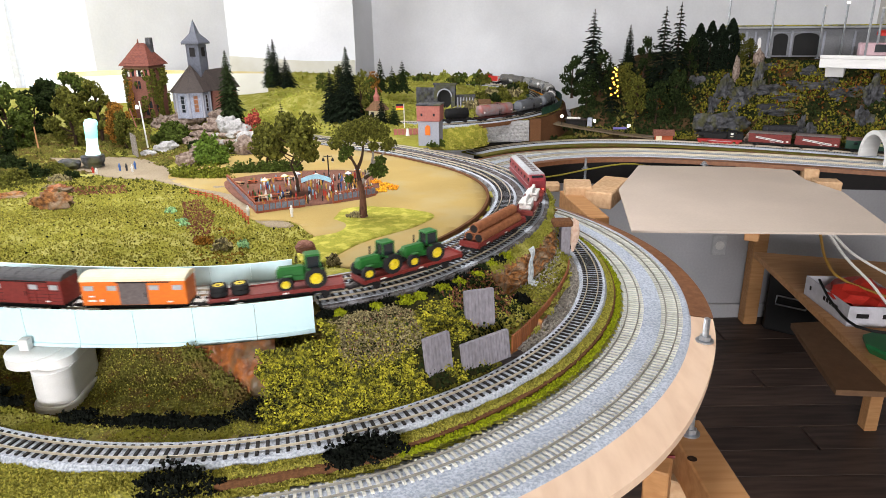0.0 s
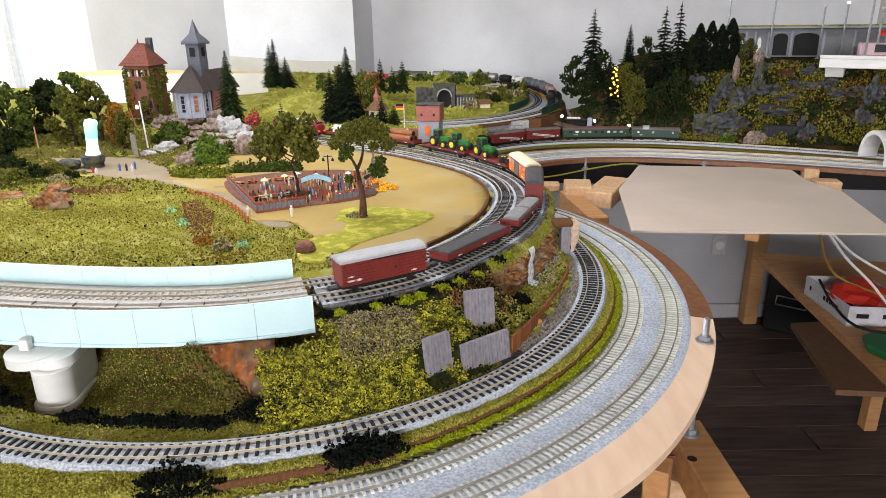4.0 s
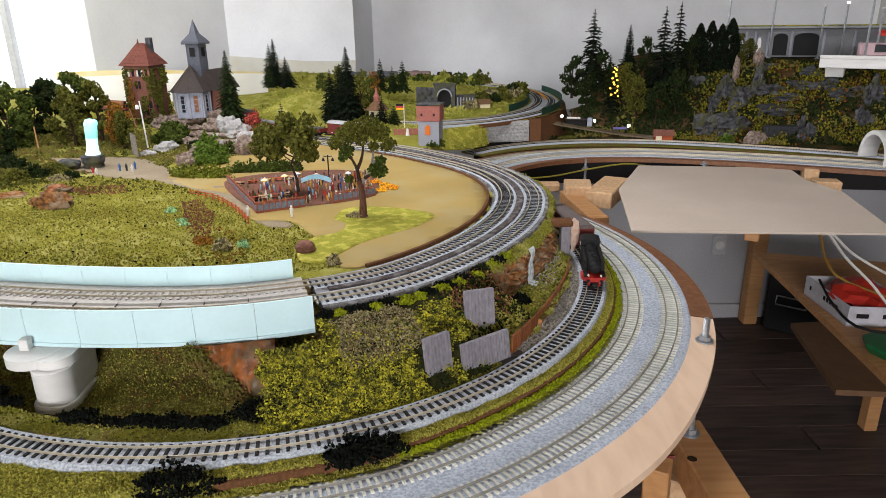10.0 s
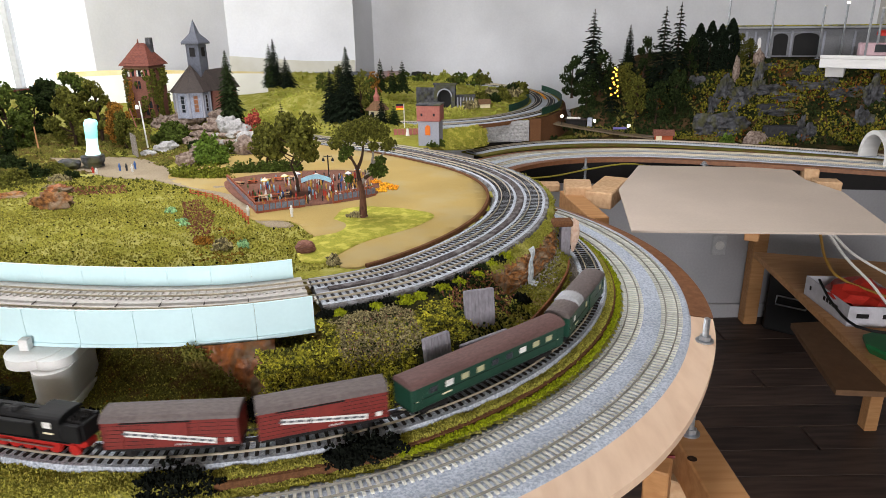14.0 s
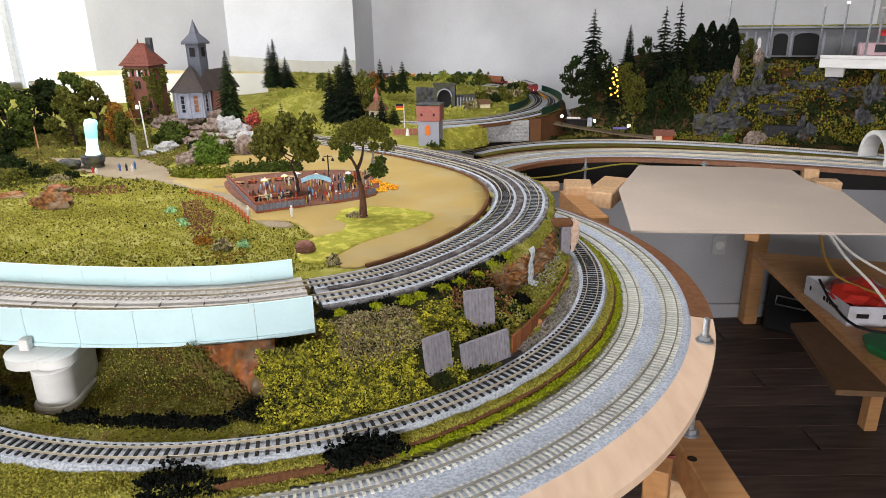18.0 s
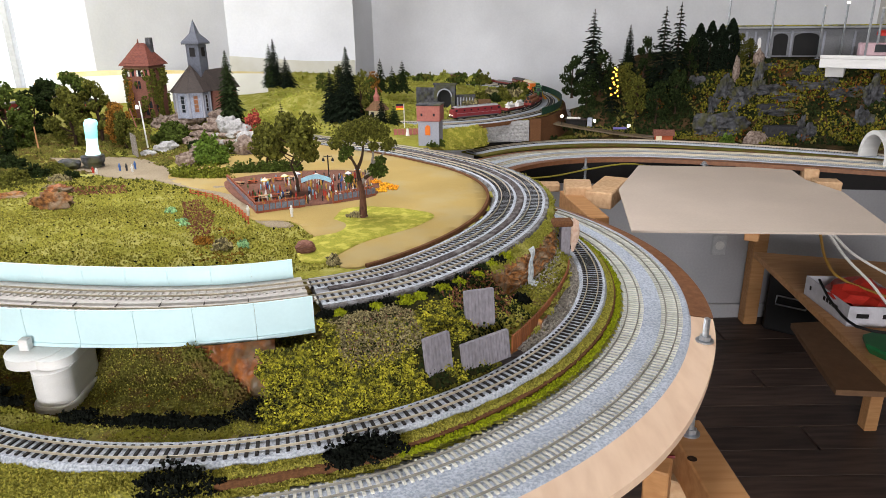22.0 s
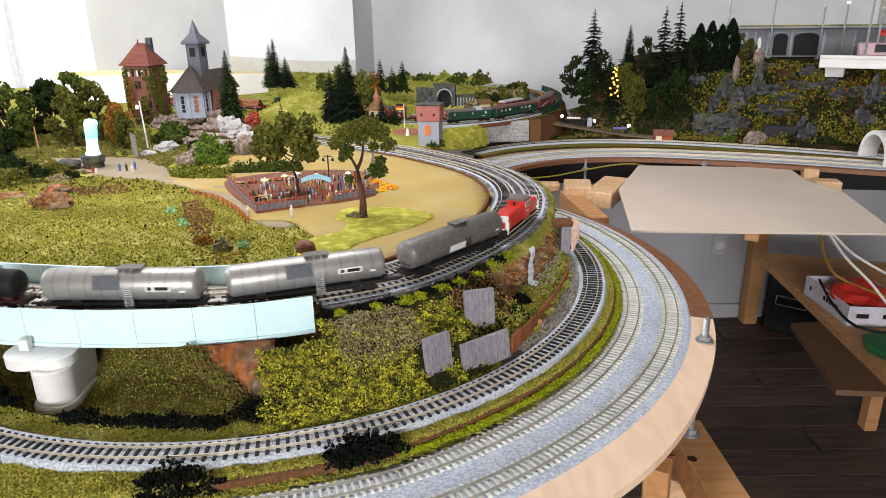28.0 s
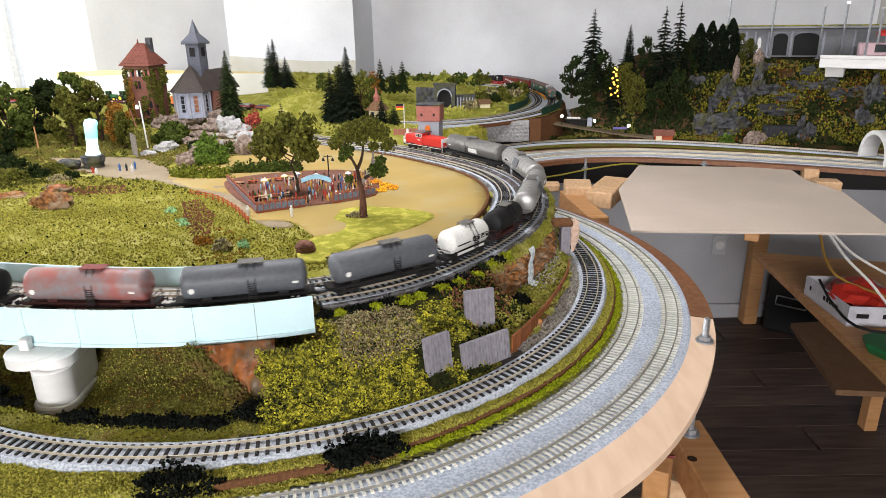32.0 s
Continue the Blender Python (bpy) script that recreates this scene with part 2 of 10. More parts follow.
M_GLOBE = mat("lit_globe", (0.9, 0.88, 0.8), None, 0.3, bump=0.0, emit=(1.0, 0.88, 0.65), power=6.0)
M_REDKIOSK = mat("red_orange_paint", (0.42, 0.09, 0.03), (0.33, 0.07, 0.025), 0.6)
M_STATION = mat("station_grey", (0.24, 0.245, 0.26), (0.19, 0.195, 0.21), 0.8, s1=20, s2=200, bump=0.3)
M_STATIONROOF = mat("station_roof_grey", (0.36, 0.37, 0.38), (0.30, 0.31, 0.32), 0.7, s1=20, s2=200, bump=0.2)
M_PINK = mat("pale_pink_paint", (0.62, 0.42, 0.46), None, 0.5, bump=0.03)
M_MAROON = mat("maroon_paint", (0.23, 0.022, 0.028), (0.19, 0.018, 0.024), 0.38, s1=20, s2=300, bump=0.05)
M_REDOX = mat("oxide_red_paint", (0.195, 0.021, 0.016), (0.145, 0.018, 0.013), 0.55, s1=20, s2=300, bump=0.08)
M_BRIGHTRED = mat("bright_red_paint", (0.52, 0.025, 0.016), (0.46, 0.02, 0.014), 0.35, s1=20, s2=300, bump=0.04)
M_ORANGE = mat("orange_paint", (0.72, 0.17, 0.012), (0.65, 0.14, 0.012), 0.42, s1=20, s2=300, bump=0.04)
M_SILVERROOF = mat("silver_grey_roof", (0.42, 0.43, 0.45), (0.35, 0.36, 0.38), 0.5, 0.1, s1=20, s2=300, bump=0.05)
M_DARKROOF = mat("dark_grey_roof", (0.055, 0.055, 0.06), (0.085, 0.085, 0.09), 0.6, s1=20, s2=300, bump=0.08)
M_GREYROOF = mat("warm_grey_roof", (0.15, 0.125, 0.12), (0.11, 0.09, 0.088), 0.6, s1=20, s2=300, bump=0.08)
M_FRAMERED = mat("sooty_red_frame", (0.07, 0.018, 0.014), (0.03, 0.012, 0.010), 0.65, s1=20, s2=300, bump=0.08)
M_HEDGE = mat("hedge_foam", (0.17, 0.185, 0.022), (0.075, 0.09, 0.012), 0.9, s1=20, s2=300, bump=0.4, island=0.5)
M_EARTHRED = mat("red_brown_earth", (0.23, 0.095, 0.055), (0.15, 0.062, 0.038), 0.95, s1=20, s2=300, bump=0.5, island=0.3)
M_OCHRE = mat("ochre_grass", (0.33, 0.20, 0.035), (0.17, 0.10, 0.025), 0.95, s1=20, s2=300, bump=0.3, island=0.5)
M_BROWNROOF = mat("brown_grey_roof", (0.15, 0.085, 0.08), (0.11, 0.065, 0.06), 0.6, s1=20, s2=300, bump=0.08)
M_COACH = mat("dark_green_coach", (0.010, 0.050, 0.030), (0.008, 0.040, 0.025), 0.4, s1=20, s2=300, bump=0.04)
M_TANKDARK = mat("weathered_grey_tank", (0.16, 0.155, 0.145), (0.11, 0.105, 0.10), 0.45, 0.3, s1=25, s2=200, bump=0.08)
M_TANKSILVER = mat("silver_tank", (0.36, 0.355, 0.345), (0.33, 0.325, 0.315), 0.42, 0.6, s1=6, s2=200, bump=0.05)
M_TANKGREY = mat("blue_grey_tank", (0.10, 0.107, 0.12), (0.08, 0.086, 0.097), 0.5, s1=25, s2=200, bump=0.05)
M_TANKRED = mat("reddened_grey_tank", (0.22, 0.20, 0.21), (0.25, 0.14, 0.13), 0.42, s1=18, s2=120, bump=0.05, third=(0.30, 0.10, 0.085), s3=22)
M_TRACTOR = mat("tractor_green", (0.018, 0.13, 0.022), (0.015, 0.11, 0.02), 0.4, s1=20, s2=300, bump=0.04)
M_YELLOW = mat("yellow_paint", (0.78, 0.60, 0.02), None, 0.4, bump=0.03)
M_TYRE = mat("rubber_tyre", (0.014, 0.014, 0.015), (0.02, 0.02, 0.02), 0.75, s2=300, bump=0.2)
M_LOG = mat("rusty_pipe_load", (0.30, 0.115, 0.05), (0.20, 0.075, 0.035), 0.6, s1=20, s2=200, bump=0.3)
M_TARP = mat("grey_tarpaulin", (0.26, 0.26, 0.265), (0.21, 0.21, 0.215), 0.7, s1=25, s2=200, bump=0.4)
M_REDGLOW = mat("red_tail_light", (0.6, 0.02, 0.02), None, 0.3, bump=0.0, emit=(1.0, 0.05, 0.03), power=3.0)
M_WHITEGLOW = mat("white_head_light", (0.9, 0.88, 0.8), None, 0.3, bump=0.0, emit=(1.0, 0.95, 0.8), power=6.0)
M_FIGBLUE = mat("deep_blue_paint", (0.05, 0.10, 0.32), None, 0.5, bump=0.05)
M_MOSS = mat("golden_moss", (0.19, 0.165, 0.018), (0.085, 0.085, 0.012), 0.95, s1=14, s2=200, bump=0.6, island=0.5)
M_RUST = mat("rust_undergrowth", (0.17, 0.065, 0.015), (0.085, 0.035, 0.012), 0.95, s1=14, s2=200, bump=0.6, island=0.5)
M_STEAMRED = mat("wheel_red", (0.42, 0.018, 0.014), (0.34, 0.016, 0.012), 0.45, s2=300, bump=0.05)


# ---- geometry helpers ----
class Geo:
    """Vertices and faces, gathered and made into one mesh."""
    def __init__(self):
        self.v, self.f, self.smooth = [], [], False

    def add(self, verts, faces):
        k = len(self.v)
        self.v.extend([tuple(float(c) for c in p) for p in verts])
        self.f.extend([tuple(i + k for i in q) for q in faces])
        return self

    def mesh(self, name):
        me = bpy.data.meshes.new(name)
        me.from_pydata(self.v, [], self.f)
        me.update()
        if self.smooth:
            me.polygons.foreach_set("use_smooth", [True] * len(me.polygons))
        return me


def turned(pts, m):
    return [tuple(m @ Vector(p)) for p in pts]


def box(g, c, s, m=None, bev=0.0):
    """A box about c of size s, its edges cut by bev."""
    hx, hy, hz = s[0] / 2, s[1] / 2, s[2] / 2
    b = min(bev, hx * 0.9, hy * 0.9, hz * 0.9)
    if b <= 0:
        v = [(c[0] + x * hx, c[1] + y * hy, c[2] + z * hz) for x in (-1, 1) for y in (-1, 1) for z in (-1, 1)]
        f = [(0, 1, 3, 2), (4, 6, 7, 5), (0, 4, 5, 1), (2, 3, 7, 6), (0, 2, 6, 4), (1, 5, 7, 3)]
    else:
        v, idx = [], {}
        for x in (-1, 1):
            for y in (-1, 1):
                for z in (-1, 1):
                    for a in range(3):
                        q = [x * (hx - b), y * (hy - b), z * (hz - b)]
                        q[a] = (x * hx, y * hy, z * hz)[a]
                        idx[(x, y, z, a)] = len(v)
                        v.append((c[0] + q[0], c[1] + q[1], c[2] + q[2]))
        f = []
        for a in range(3):
            o1, o2 = (a + 1) % 3, (a + 2) % 3
            for sg in (-1, 1):
                loop = []
                for p, q in ((-1, -1), (1, -1), (1, 1), (-1, 1)):
                    k = [0, 0, 0]
                    k[a], k[o1], k[o2] = sg, p, q
                    loop.append(idx[(*k, a)])
                f.append(tuple(loop if sg > 0 else loop[::-1]))
            for p in (-1, 1):
                for q in (-1, 1):
                    k1, k2 = [0, 0, 0], [0, 0, 0]
                    k1[a], k1[o1], k1[o2] = -1, p, q
                    k2[a], k2[o1], k2[o2] = 1, p, q
                    loop = [idx[(*k1, o1)], idx[(*k2, o1)], idx[(*k2, o2)], idx[(*k1, o2)]]
                    f.append(tuple(loop if p * q < 0 else loop[::-1]))
        for x in (-1, 1):
            for y in (-1, 1):
                for z in (-1, 1):
                    loop = [idx[(x, y, z, a)] for a in range(3)]
                    f.append(tuple(loop if x * y * z > 0 else loop[::-1]))
    return g.add(turned(v, m) if m else v, f)


def tube(g, p0, p1, r0, r1=None, n=8, caps=True):
    """A round bar from p0 to p1."""
    r1 = r0 if r1 is None else r1
    p0, p1 = Vector(p0), Vector(p1)
    d = (p1 - p0).normalized()
    a = d.orthogonal().normalized()
    b = d.cross(a)
    v = []
    for p, r in ((p0, r0), (p1, r1)):
        for i in range(n):
            t = 2 * math.pi * i / n
            v.append(p + (a * math.cos(t) + b * math.sin(t)) * r)
    f = [(i, (i + 1) % n, n + (i + 1) % n, n + i) for i in range(n)]
    if caps:
        f += [tuple(range(n))[::-1], tuple(range(n, 2 * n))]
    return g.add(v, f)


def lathe(g, profile, c, n=20, m=None):
    """A turned shape: (radius, height) rows round the vertical at c."""
    v, f = [], []
    for r, z in profile:
        for i in range(n):
            t = 2 * math.pi * i / n
            v.append((c[0] + r * math.cos(t), c[1] + r * math.sin(t), c[2] + z))
    for k in range(len(profile) - 1):
        for i in range(n):
            j = (i + 1) % n
            f.append((k * n + i, k * n + j, (k + 1) * n + j, (k + 1) * n + i))
    f += [tuple(range(n))[::-1], tuple(range((len(profile) - 1) * n, len(profile) * n))]
    return g.add(turned(v, m) if m else v, f)


def prism(g, poly, z0, z1, m=None):
    """An upright prism on a plan outline (anticlockwise)."""
    n = len(poly)
    v = [(x, y, z0) for x, y in poly] + [(x, y, z1) for x, y in poly]
    f = [tuple(range(n))[::-1], tuple(range(n, 2 * n))] + [(i, (i + 1) % n, n + (i + 1) % n, n + i) for i in range(n)]
    return g.add(turned(v, m) if m else v, f)


def extrude(g, outline, x0, x1, m=None):
    """A (y, z) outline drawn out along x."""
    n = len(outline)
    v = [(x0, y, z) for y, z in outline] + [(x1, y, z) for y, z in outline]
    f = [tuple(range(n))[::-1], tuple(range(n, 2 * n))] + [(i, (i + 1) % n, n + (i + 1) % n, n + i) for i in range(n)]
    return g.add(turned(v, m) if m else v, f)


def sweep(g, pts, outline, closed=False):
    """An outline of (side, up), swept along level points; side is to the right of the way."""
    pts = np.asarray(pts)
    n, k = len(pts), len(outline)
    v, f = [], []
    for i in range(n):
        a, b = pts[max(0, i - 1)], pts[min(n - 1, i + 1)]
        if closed:
            a, b = pts[(i - 1) % n], pts[(i + 1) % n]
        w = b - a
        h = math.hypot(w[0], w[1]) or 1
        nx, ny = w[1] / h, -w[0] / h
        for s, u in outline:
            v.append((pts[i][0] + nx * s, pts[i][1] + ny * s, pts[i][2] + u))
    for i in range(n if closed else n - 1):
        j = (i + 1) % n
        for q in range(k):
            r = (q + 1) % k
            f.append((i * k + q, i * k + r, j * k + r, j * k + q))
    if not closed:
        f += [tuple(range(k)), tuple(range((n - 1) * k, n * k))[::-1]]
    return g.add(v, f)


def wire(g, pts, r, n=6):
    """One round continuous strand through the points."""
    pts = [Vector(p) for p in pts]
    v, f = [], []
    for k, p in enumerate(pts):
        d = (pts[min(k + 1, len(pts) - 1)] - pts[max(k - 1, 0)]).normalized()
        a = d.cross(Vector((0, 0, 1)) if abs(d.z) < 0.9 else Vector((1, 0, 0))).normalized()
        b = d.cross(a)
        v += [p + a * r * math.cos(2 * math.pi * i / n) + b * r * math.sin(2 * math.pi * i / n) for i in range(n)]
    for k in range(len(pts) - 1):
        f += [(k * n + i, k * n + (i + 1) % n, (k + 1) * n + (i + 1) % n, (k + 1) * n + i) for i in range(n)]
    f += [tuple(range(n))[::-1], tuple((len(pts) - 1) * n + i for i in range(n))]
    return g.add(v, f)


def smooth_line(pts, n=10):
    p = Path([tuple(q) for q in pts], 0.01)
    return [p.at(p.length * i / n) for i in range(n + 1)]


def chunk(g, c, r, rng):
    """A small uneven lump of foam."""
    a = rng.random() * 6.28
    v = []
    for d in ((1, 0, 0), (-0.5, 0.87, 0), (-0.5, -0.87, 0), (0, 0, 1), (0, 0, -1)):
        k = r * (0.6 + 0.8 * rng.random())
        x, y = d[0] * math.cos(a) - d[1] * math.sin(a), d[0] * math.sin(a) + d[1] * math.cos(a)
        v.append((c[0] + x * k, c[1] + y * k, c[2] + d[2] * k))
    g.add(v, [(0, 1, 3), (1, 2, 3), (2, 0, 3), (1, 0, 4), (2, 1, 4), (0, 2, 4)])


def leaf(g, c, r, rng, normal=None):
    """A small leaf, bent along its middle."""
    n = Vector((rng.gauss(0, 1), rng.gauss(0, 1), rng.gauss(0, 1) + 0.4)).normalized() if normal is None else (Vector(normal) + Vector((rng.gauss(0, 0.45), rng.gauss(0, 0.45), rng.gauss(0, 0.45)))).normalized()
    a = n.orthogonal().normalized()
    t = rng.random() * 6.28
    a, b = a * math.cos(t) + n.cross(a) * math.sin(t), n.cross(a) * math.cos(t) - a * math.sin(t)
    c = Vector(c)
    g.add([c - a * r, c + b * r * 0.55 + n * r * 0.15, c + a * r, c - b * r * 0.55 + n * r * 0.15], [(0, 1, 2), (0, 2, 3)])


def rockmesh(g, c, s, rng, sub=2, rough=0.35):
    """An uneven stone about c of half-sizes s."""
    bm = bmesh.new()
    bmesh.ops.create_icosphere(bm, subdivisions=sub, radius=1.0)
    off = Vector((rng.random() * 50, rng.random() * 50, rng.random() * 50))
    v = []
    for q in bm.verts:
        k = 1 + rough * (noise.noise(q.co * 1.4 + off) + 0.6 * noise.noise(q.co * 3.7 + off))
        v.append((c[0] + q.co.x * s[0] * k, c[1] + q.co.y * s[1] * k, c[2] + q.co.z * s[2] * k))
    bm.verts.index_update()
    f = [tuple(w.index for w in p.verts) for p in bm.faces]
    bm.free()
    return g.add(v, f)


def thing(name, at=(0, 0, 0), label="", category="", group="", kind="", rz=0.0):
    ob = new(name)
    ob.matrix_basis = pose(*at, 0, 0, rz)
    ob.empty_display_size = 0.01
    return tagged(ob, label, category, group, kind)


def part(name, g, material, parent=None, label="", at=None):
    """Links a Geo (or a mesh) as one mesh object under a thing or a part."""
    me = g.mesh(name) if isinstance(g, Geo) else g
    if not me.materials:
        me.materials.append(material)
    ob = new(name, me)
    if parent is not None:
        ob.parent = parent
    if at is not None:
        ob.matrix_basis = at
    return tagged(ob, label)


def solid(name, g, material, label, category="", kind="", group=""):
    """A thing of a single mesh."""
    return tagged(part(name, g, material), label, category, group, kind)


def roof_line(w, z0, h, n=9, over=0.0006):
    """The (y, z) outline of an arched roof."""
    pts = [((w / 2 + over) * math.cos(math.pi * i / n), z0 + h * math.sin(math.pi * i / n) ** 0.75) for i in range(n + 1)]
    return pts


# ---- lines of the railway ----
class Path:
    """A smooth line through a few points, by its length."""
    def __init__(self, pts, step=0.004):
        p = [np.array(q, float) for q in pts]
        p = [2 * p[0] - p[1]] + p + [2 * p[-1] - p[-2]]
        out = []
        for a, b, c, d in zip(p, p[1:], p[2:], p[3:]):
            t0, t1 = 0.0, np.linalg.norm(b - a) ** 0.5
            t2 = t1 + np.linalg.norm(c - b) ** 0.5
            t3 = t2 + np.linalg.norm(d - c) ** 0.5
            n = max(4, int(np.linalg.norm(c - b) / step))
            for t in np.linspace(t1, t2, n, endpoint=False):
                a1 = (t1 - t) / (t1 - t0) * a + (t - t0) / (t1 - t0) * b
                a2 = (t2 - t) / (t2 - t1) * b + (t - t1) / (t2 - t1) * c
                a3 = (t3 - t) / (t3 - t2) * c + (t - t2) / (t3 - t2) * d
                b1 = (t2 - t) / (t2 - t0) * a1 + (t - t0) / (t2 - t0) * a2
                b2 = (t3 - t) / (t3 - t1) * a2 + (t - t1) / (t3 - t1) * a3
                out.append((t2 - t) / (t2 - t1) * b1 + (t - t1) / (t2 - t1) * b2)
        self.p = np.array(out + [p[-2]])
        self.s = np.concatenate([[0], np.cumsum(np.linalg.norm(np.diff(self.p, axis=0), axis=1))])
        self.length = float(self.s[-1])

    def at(self, s):
        q = np.array([np.interp(s, self.s, self.p[:, k]) for k in range(3)])
        if s < 0:
            q = q + (self.p[1] - self.p[0]) / (self.s[1] - self.s[0]) * s
        if s > self.length:
            q = q + (self.p[-1] - self.p[-2]) / (self.s[-1] - self.s[-2]) * (s - self.length)
        return q

    def way(self, s):
        d = self.at(s + 0.006) - self.at(s - 0.006)
        return d / np.linalg.norm(d)

    def cut(self, s0, s1, step, side=0.0, up=0.0):
        """Points from s0 to s1, moved to the right of the way by side."""
        out = []
        for s in np.linspace(s0, s1, max(2, int(round((s1 - s0) / step)) + 1)):
            w = self.way(s)
            n = np.array((w[1], -w[0], 0)) / math.hypot(w[0], w[1])
            out.append(self.at(s) + n * side + np.array((0, 0, up)))
        return np.array(out)


def arc(cx, cy, r, a0, a1, z0, z1, n=12):
    return [(cx + r * math.cos(radians(a0 + (a1 - a0) * i / n)), cy + r * math.sin(radians(a0 + (a1 - a0) * i / n)), z0 + (z1 - z0) * i / n) for i in range(n + 1)]


ZU, ZF, ZL, ZB = 0.983, 0.962, 0.88, 0.917
# the upper curve, from the bridge round to the back
UPPER = [(-1.75, 1.45), (-1.5, 1.2), (-1.22, 1.0), (-0.95, 0.865), (-0.75, 0.80), (-0.60, 0.773), (-0.50, 0.757), (-0.39, 0.747), (-0.28, 0.751), (-0.20, 0.768), (-0.12, 0.797), (-0.064, 0.827),
         (-0.027, 0.856), (0.013, 0.897), (0.056, 0.949), (0.105, 1.025), (0.15, 1.125), (0.176, 1.239), (0.18, 1.31), (0.172, 1.39), (0.14, 1.49), (0.09, 1.58), (0.026, 1.66), (-0.046, 1.74),
         (-0.124, 1.81), (-0.312, 1.94), (-0.47, 2.06), (-0.66, 2.23), (-0.9, 2.42), (-1.3, 2.6), (-1.7, 2.82)]
# the far loop, from its near side round to the wall
FAR_IN = [(-1.343, 3.773), (-0.678, 3.772), (-0.247, 3.789), (0.000, 3.762), (0.168, 3.694), (0.316, 3.554), (0.392, 3.381), (0.427, 3.202), (0.427, 3.000), (0.395, 2.810), (0.313, 2.614), (0.162, 2.452), (0.022, 2.390), (-0.112, 2.373),
          (-0.392, 2.50), (-0.784, 2.74), (-1.343, 2.96), (-1.903, 3.079)]
FAR_OUT = [(-1.399, 2.855), (-1.119, 2.762), (-0.784, 2.60), (-0.392, 2.375), (-0.115, 2.283), (0.038, 2.315), (0.157, 2.364), (0.253, 2.438), (0.349, 2.547), (0.412, 2.667), (0.452, 2.802), (0.477, 2.953), (0.477, 3.112), (0.449, 3.296),
           (0.375, 3.504), (0.246, 3.694), (0.090, 3.806), (-0.253, 3.873), (-0.695, 3.869), (-1.343, 3.862)]


def flat(pts, z0, z1=None):
    z1 = z0 if z1 is None else z1
    return [(x, y, z0 + (z1 - z0) * i / max(1, len(pts) - 1)) for i, (x, y) in enumerate(pts)]


ROUTE_A = Path(flat(UPPER, ZU) + flat([(-2.05, 3.15), (-2.0, 3.5), (-1.7, 3.72)], ZU, ZF) + flat(FAR_IN, ZF))
ROUTE_B = Path(flat(FAR_OUT, ZF) + flat([(-1.9, 3.75), (-2.3, 3.35), (-2.4, 2.7), (-2.2, 2.05), (-1.98, 1.72)], ZF, ZU) + flat(UPPER, ZU))
LOW = [(2.1, 1.68), (1.57, 1.96), (1.2, 2.19), (0.835, 2.36), (0.63, 2.41), (0.446, 2.414), (0.236, 2.344), (0.072, 2.214), (-0.03, 2.08), (-0.06, 1.92), (-0.03, 1.77), (0.03, 1.65), (0.08, 1.57)]
ROUTE_C = Path(flat(LOW[:8], ZL) + flat(LOW[8:], ZL, ZB) + arc(-0.2892, 1.0943, 0.5366, 28, -142, ZB, ZB, 16) + flat([(-0.83, 0.90), (-1.05, 1.2), (-1.3, 1.65), (-1.6, 2.2), (-1.75, 2.6), (-1.65, 2.88)], ZB, ZF) + flat(FAR_OUT, ZF))


def spread(deg):
    """How far the lower pair leaves its circle, by the angle round RC."""
    k = min(1.0, max(0.0, (-50.0 - deg) / 20.0))
    return 0.0055 * k * k * (3 - 2 * k) + 0.00006 * max(0.0, -75.0 - deg) ** 2


# ---- the room ----
def wall(name, a, b, z0, z1, material, thick=0.12, hole=None, label="plain white painted wall"):
    """An upright wall from a to b in plan, thickened away from the room (to the left of the way); hole: (start, end, low, high) along it."""
    a, b = Vector((*a, 0)), Vector((*b, 0))
    d = (b - a).normalized()
    n = Vector((-d.y, d.x, 0)) * thick
    ln = (b - a).length
    g = Geo()

    def slab(s0, s1, za, zb):
        if s1 - s0 < 1e-4 or zb - za < 1e-4:
            return
        p, q = a + d * s0, a + d * s1
        poly = [(p.x, p.y), (q.x, q.y), (q.x + n.x, q.y + n.y), (p.x + n.x, p.y + n.y)]
        prism(g, poly, za, zb)
    if hole:
        h0, h1, ha, hb = hole
        slab(0, h0, z0, z1), slab(h1, ln, z0, z1), slab(h0, h1, z0, ha), slab(h0, h1, hb, z1)
    else:
        slab(0, ln, z0, z1)
    ob = solid(name, g, material, label, "wall", "structure")
    return ob


BACK = [(3.0, 4.85), (-0.459, 4.85), (-0.539, 4.45), (-1.338, 4.45), (-1.938, 3.92), (-3.0, 3.92)]
wall("wall_north", BACK[1], BACK[0], FLOOR, CEIL, M_WALL)
wall("wall_return", BACK[2], BACK[1], FLOOR, CEIL, M_WALL)
wall("wall_alcove", BACK[3], BACK[2], FLOOR, CEIL, M_WALL)
wall("wall_slanted", BACK[4], BACK[3], FLOOR, CEIL, M_WALL)
wall("wall_window", BACK[5], BACK[4], FLOOR, CEIL, M_WALL, hole=(0.06, 1.05, 0.75, 2.2))
# west, south and east walls are unseen and darkened against bounced light
wall("wall_west", (-3.0, -4.0), (-3.0, 3.92), FLOOR, CEIL, M_SIDE, hole=(5.0, 7.2, 1.15, 2.15))
wall("wall_south", (3.0, -4.0), (-3.0, -4.0), FLOOR, CEIL, M_SIDE, hole=(2.0, 5.0, 1.2, 2.15))
wall("wall_east", (3.0, 4.85), (3.0, -4.0), FLOOR, CEIL, M_SIDE)
wall("wall_knee", (0.55, 3.3), (3.0, 3.3), FLOOR, 0.86, M_KNEE, thick=0.08, label="low grey painted wall under the bench")
# unseen ceiling, its colour lowered to hold back bounced light
g = Geo()
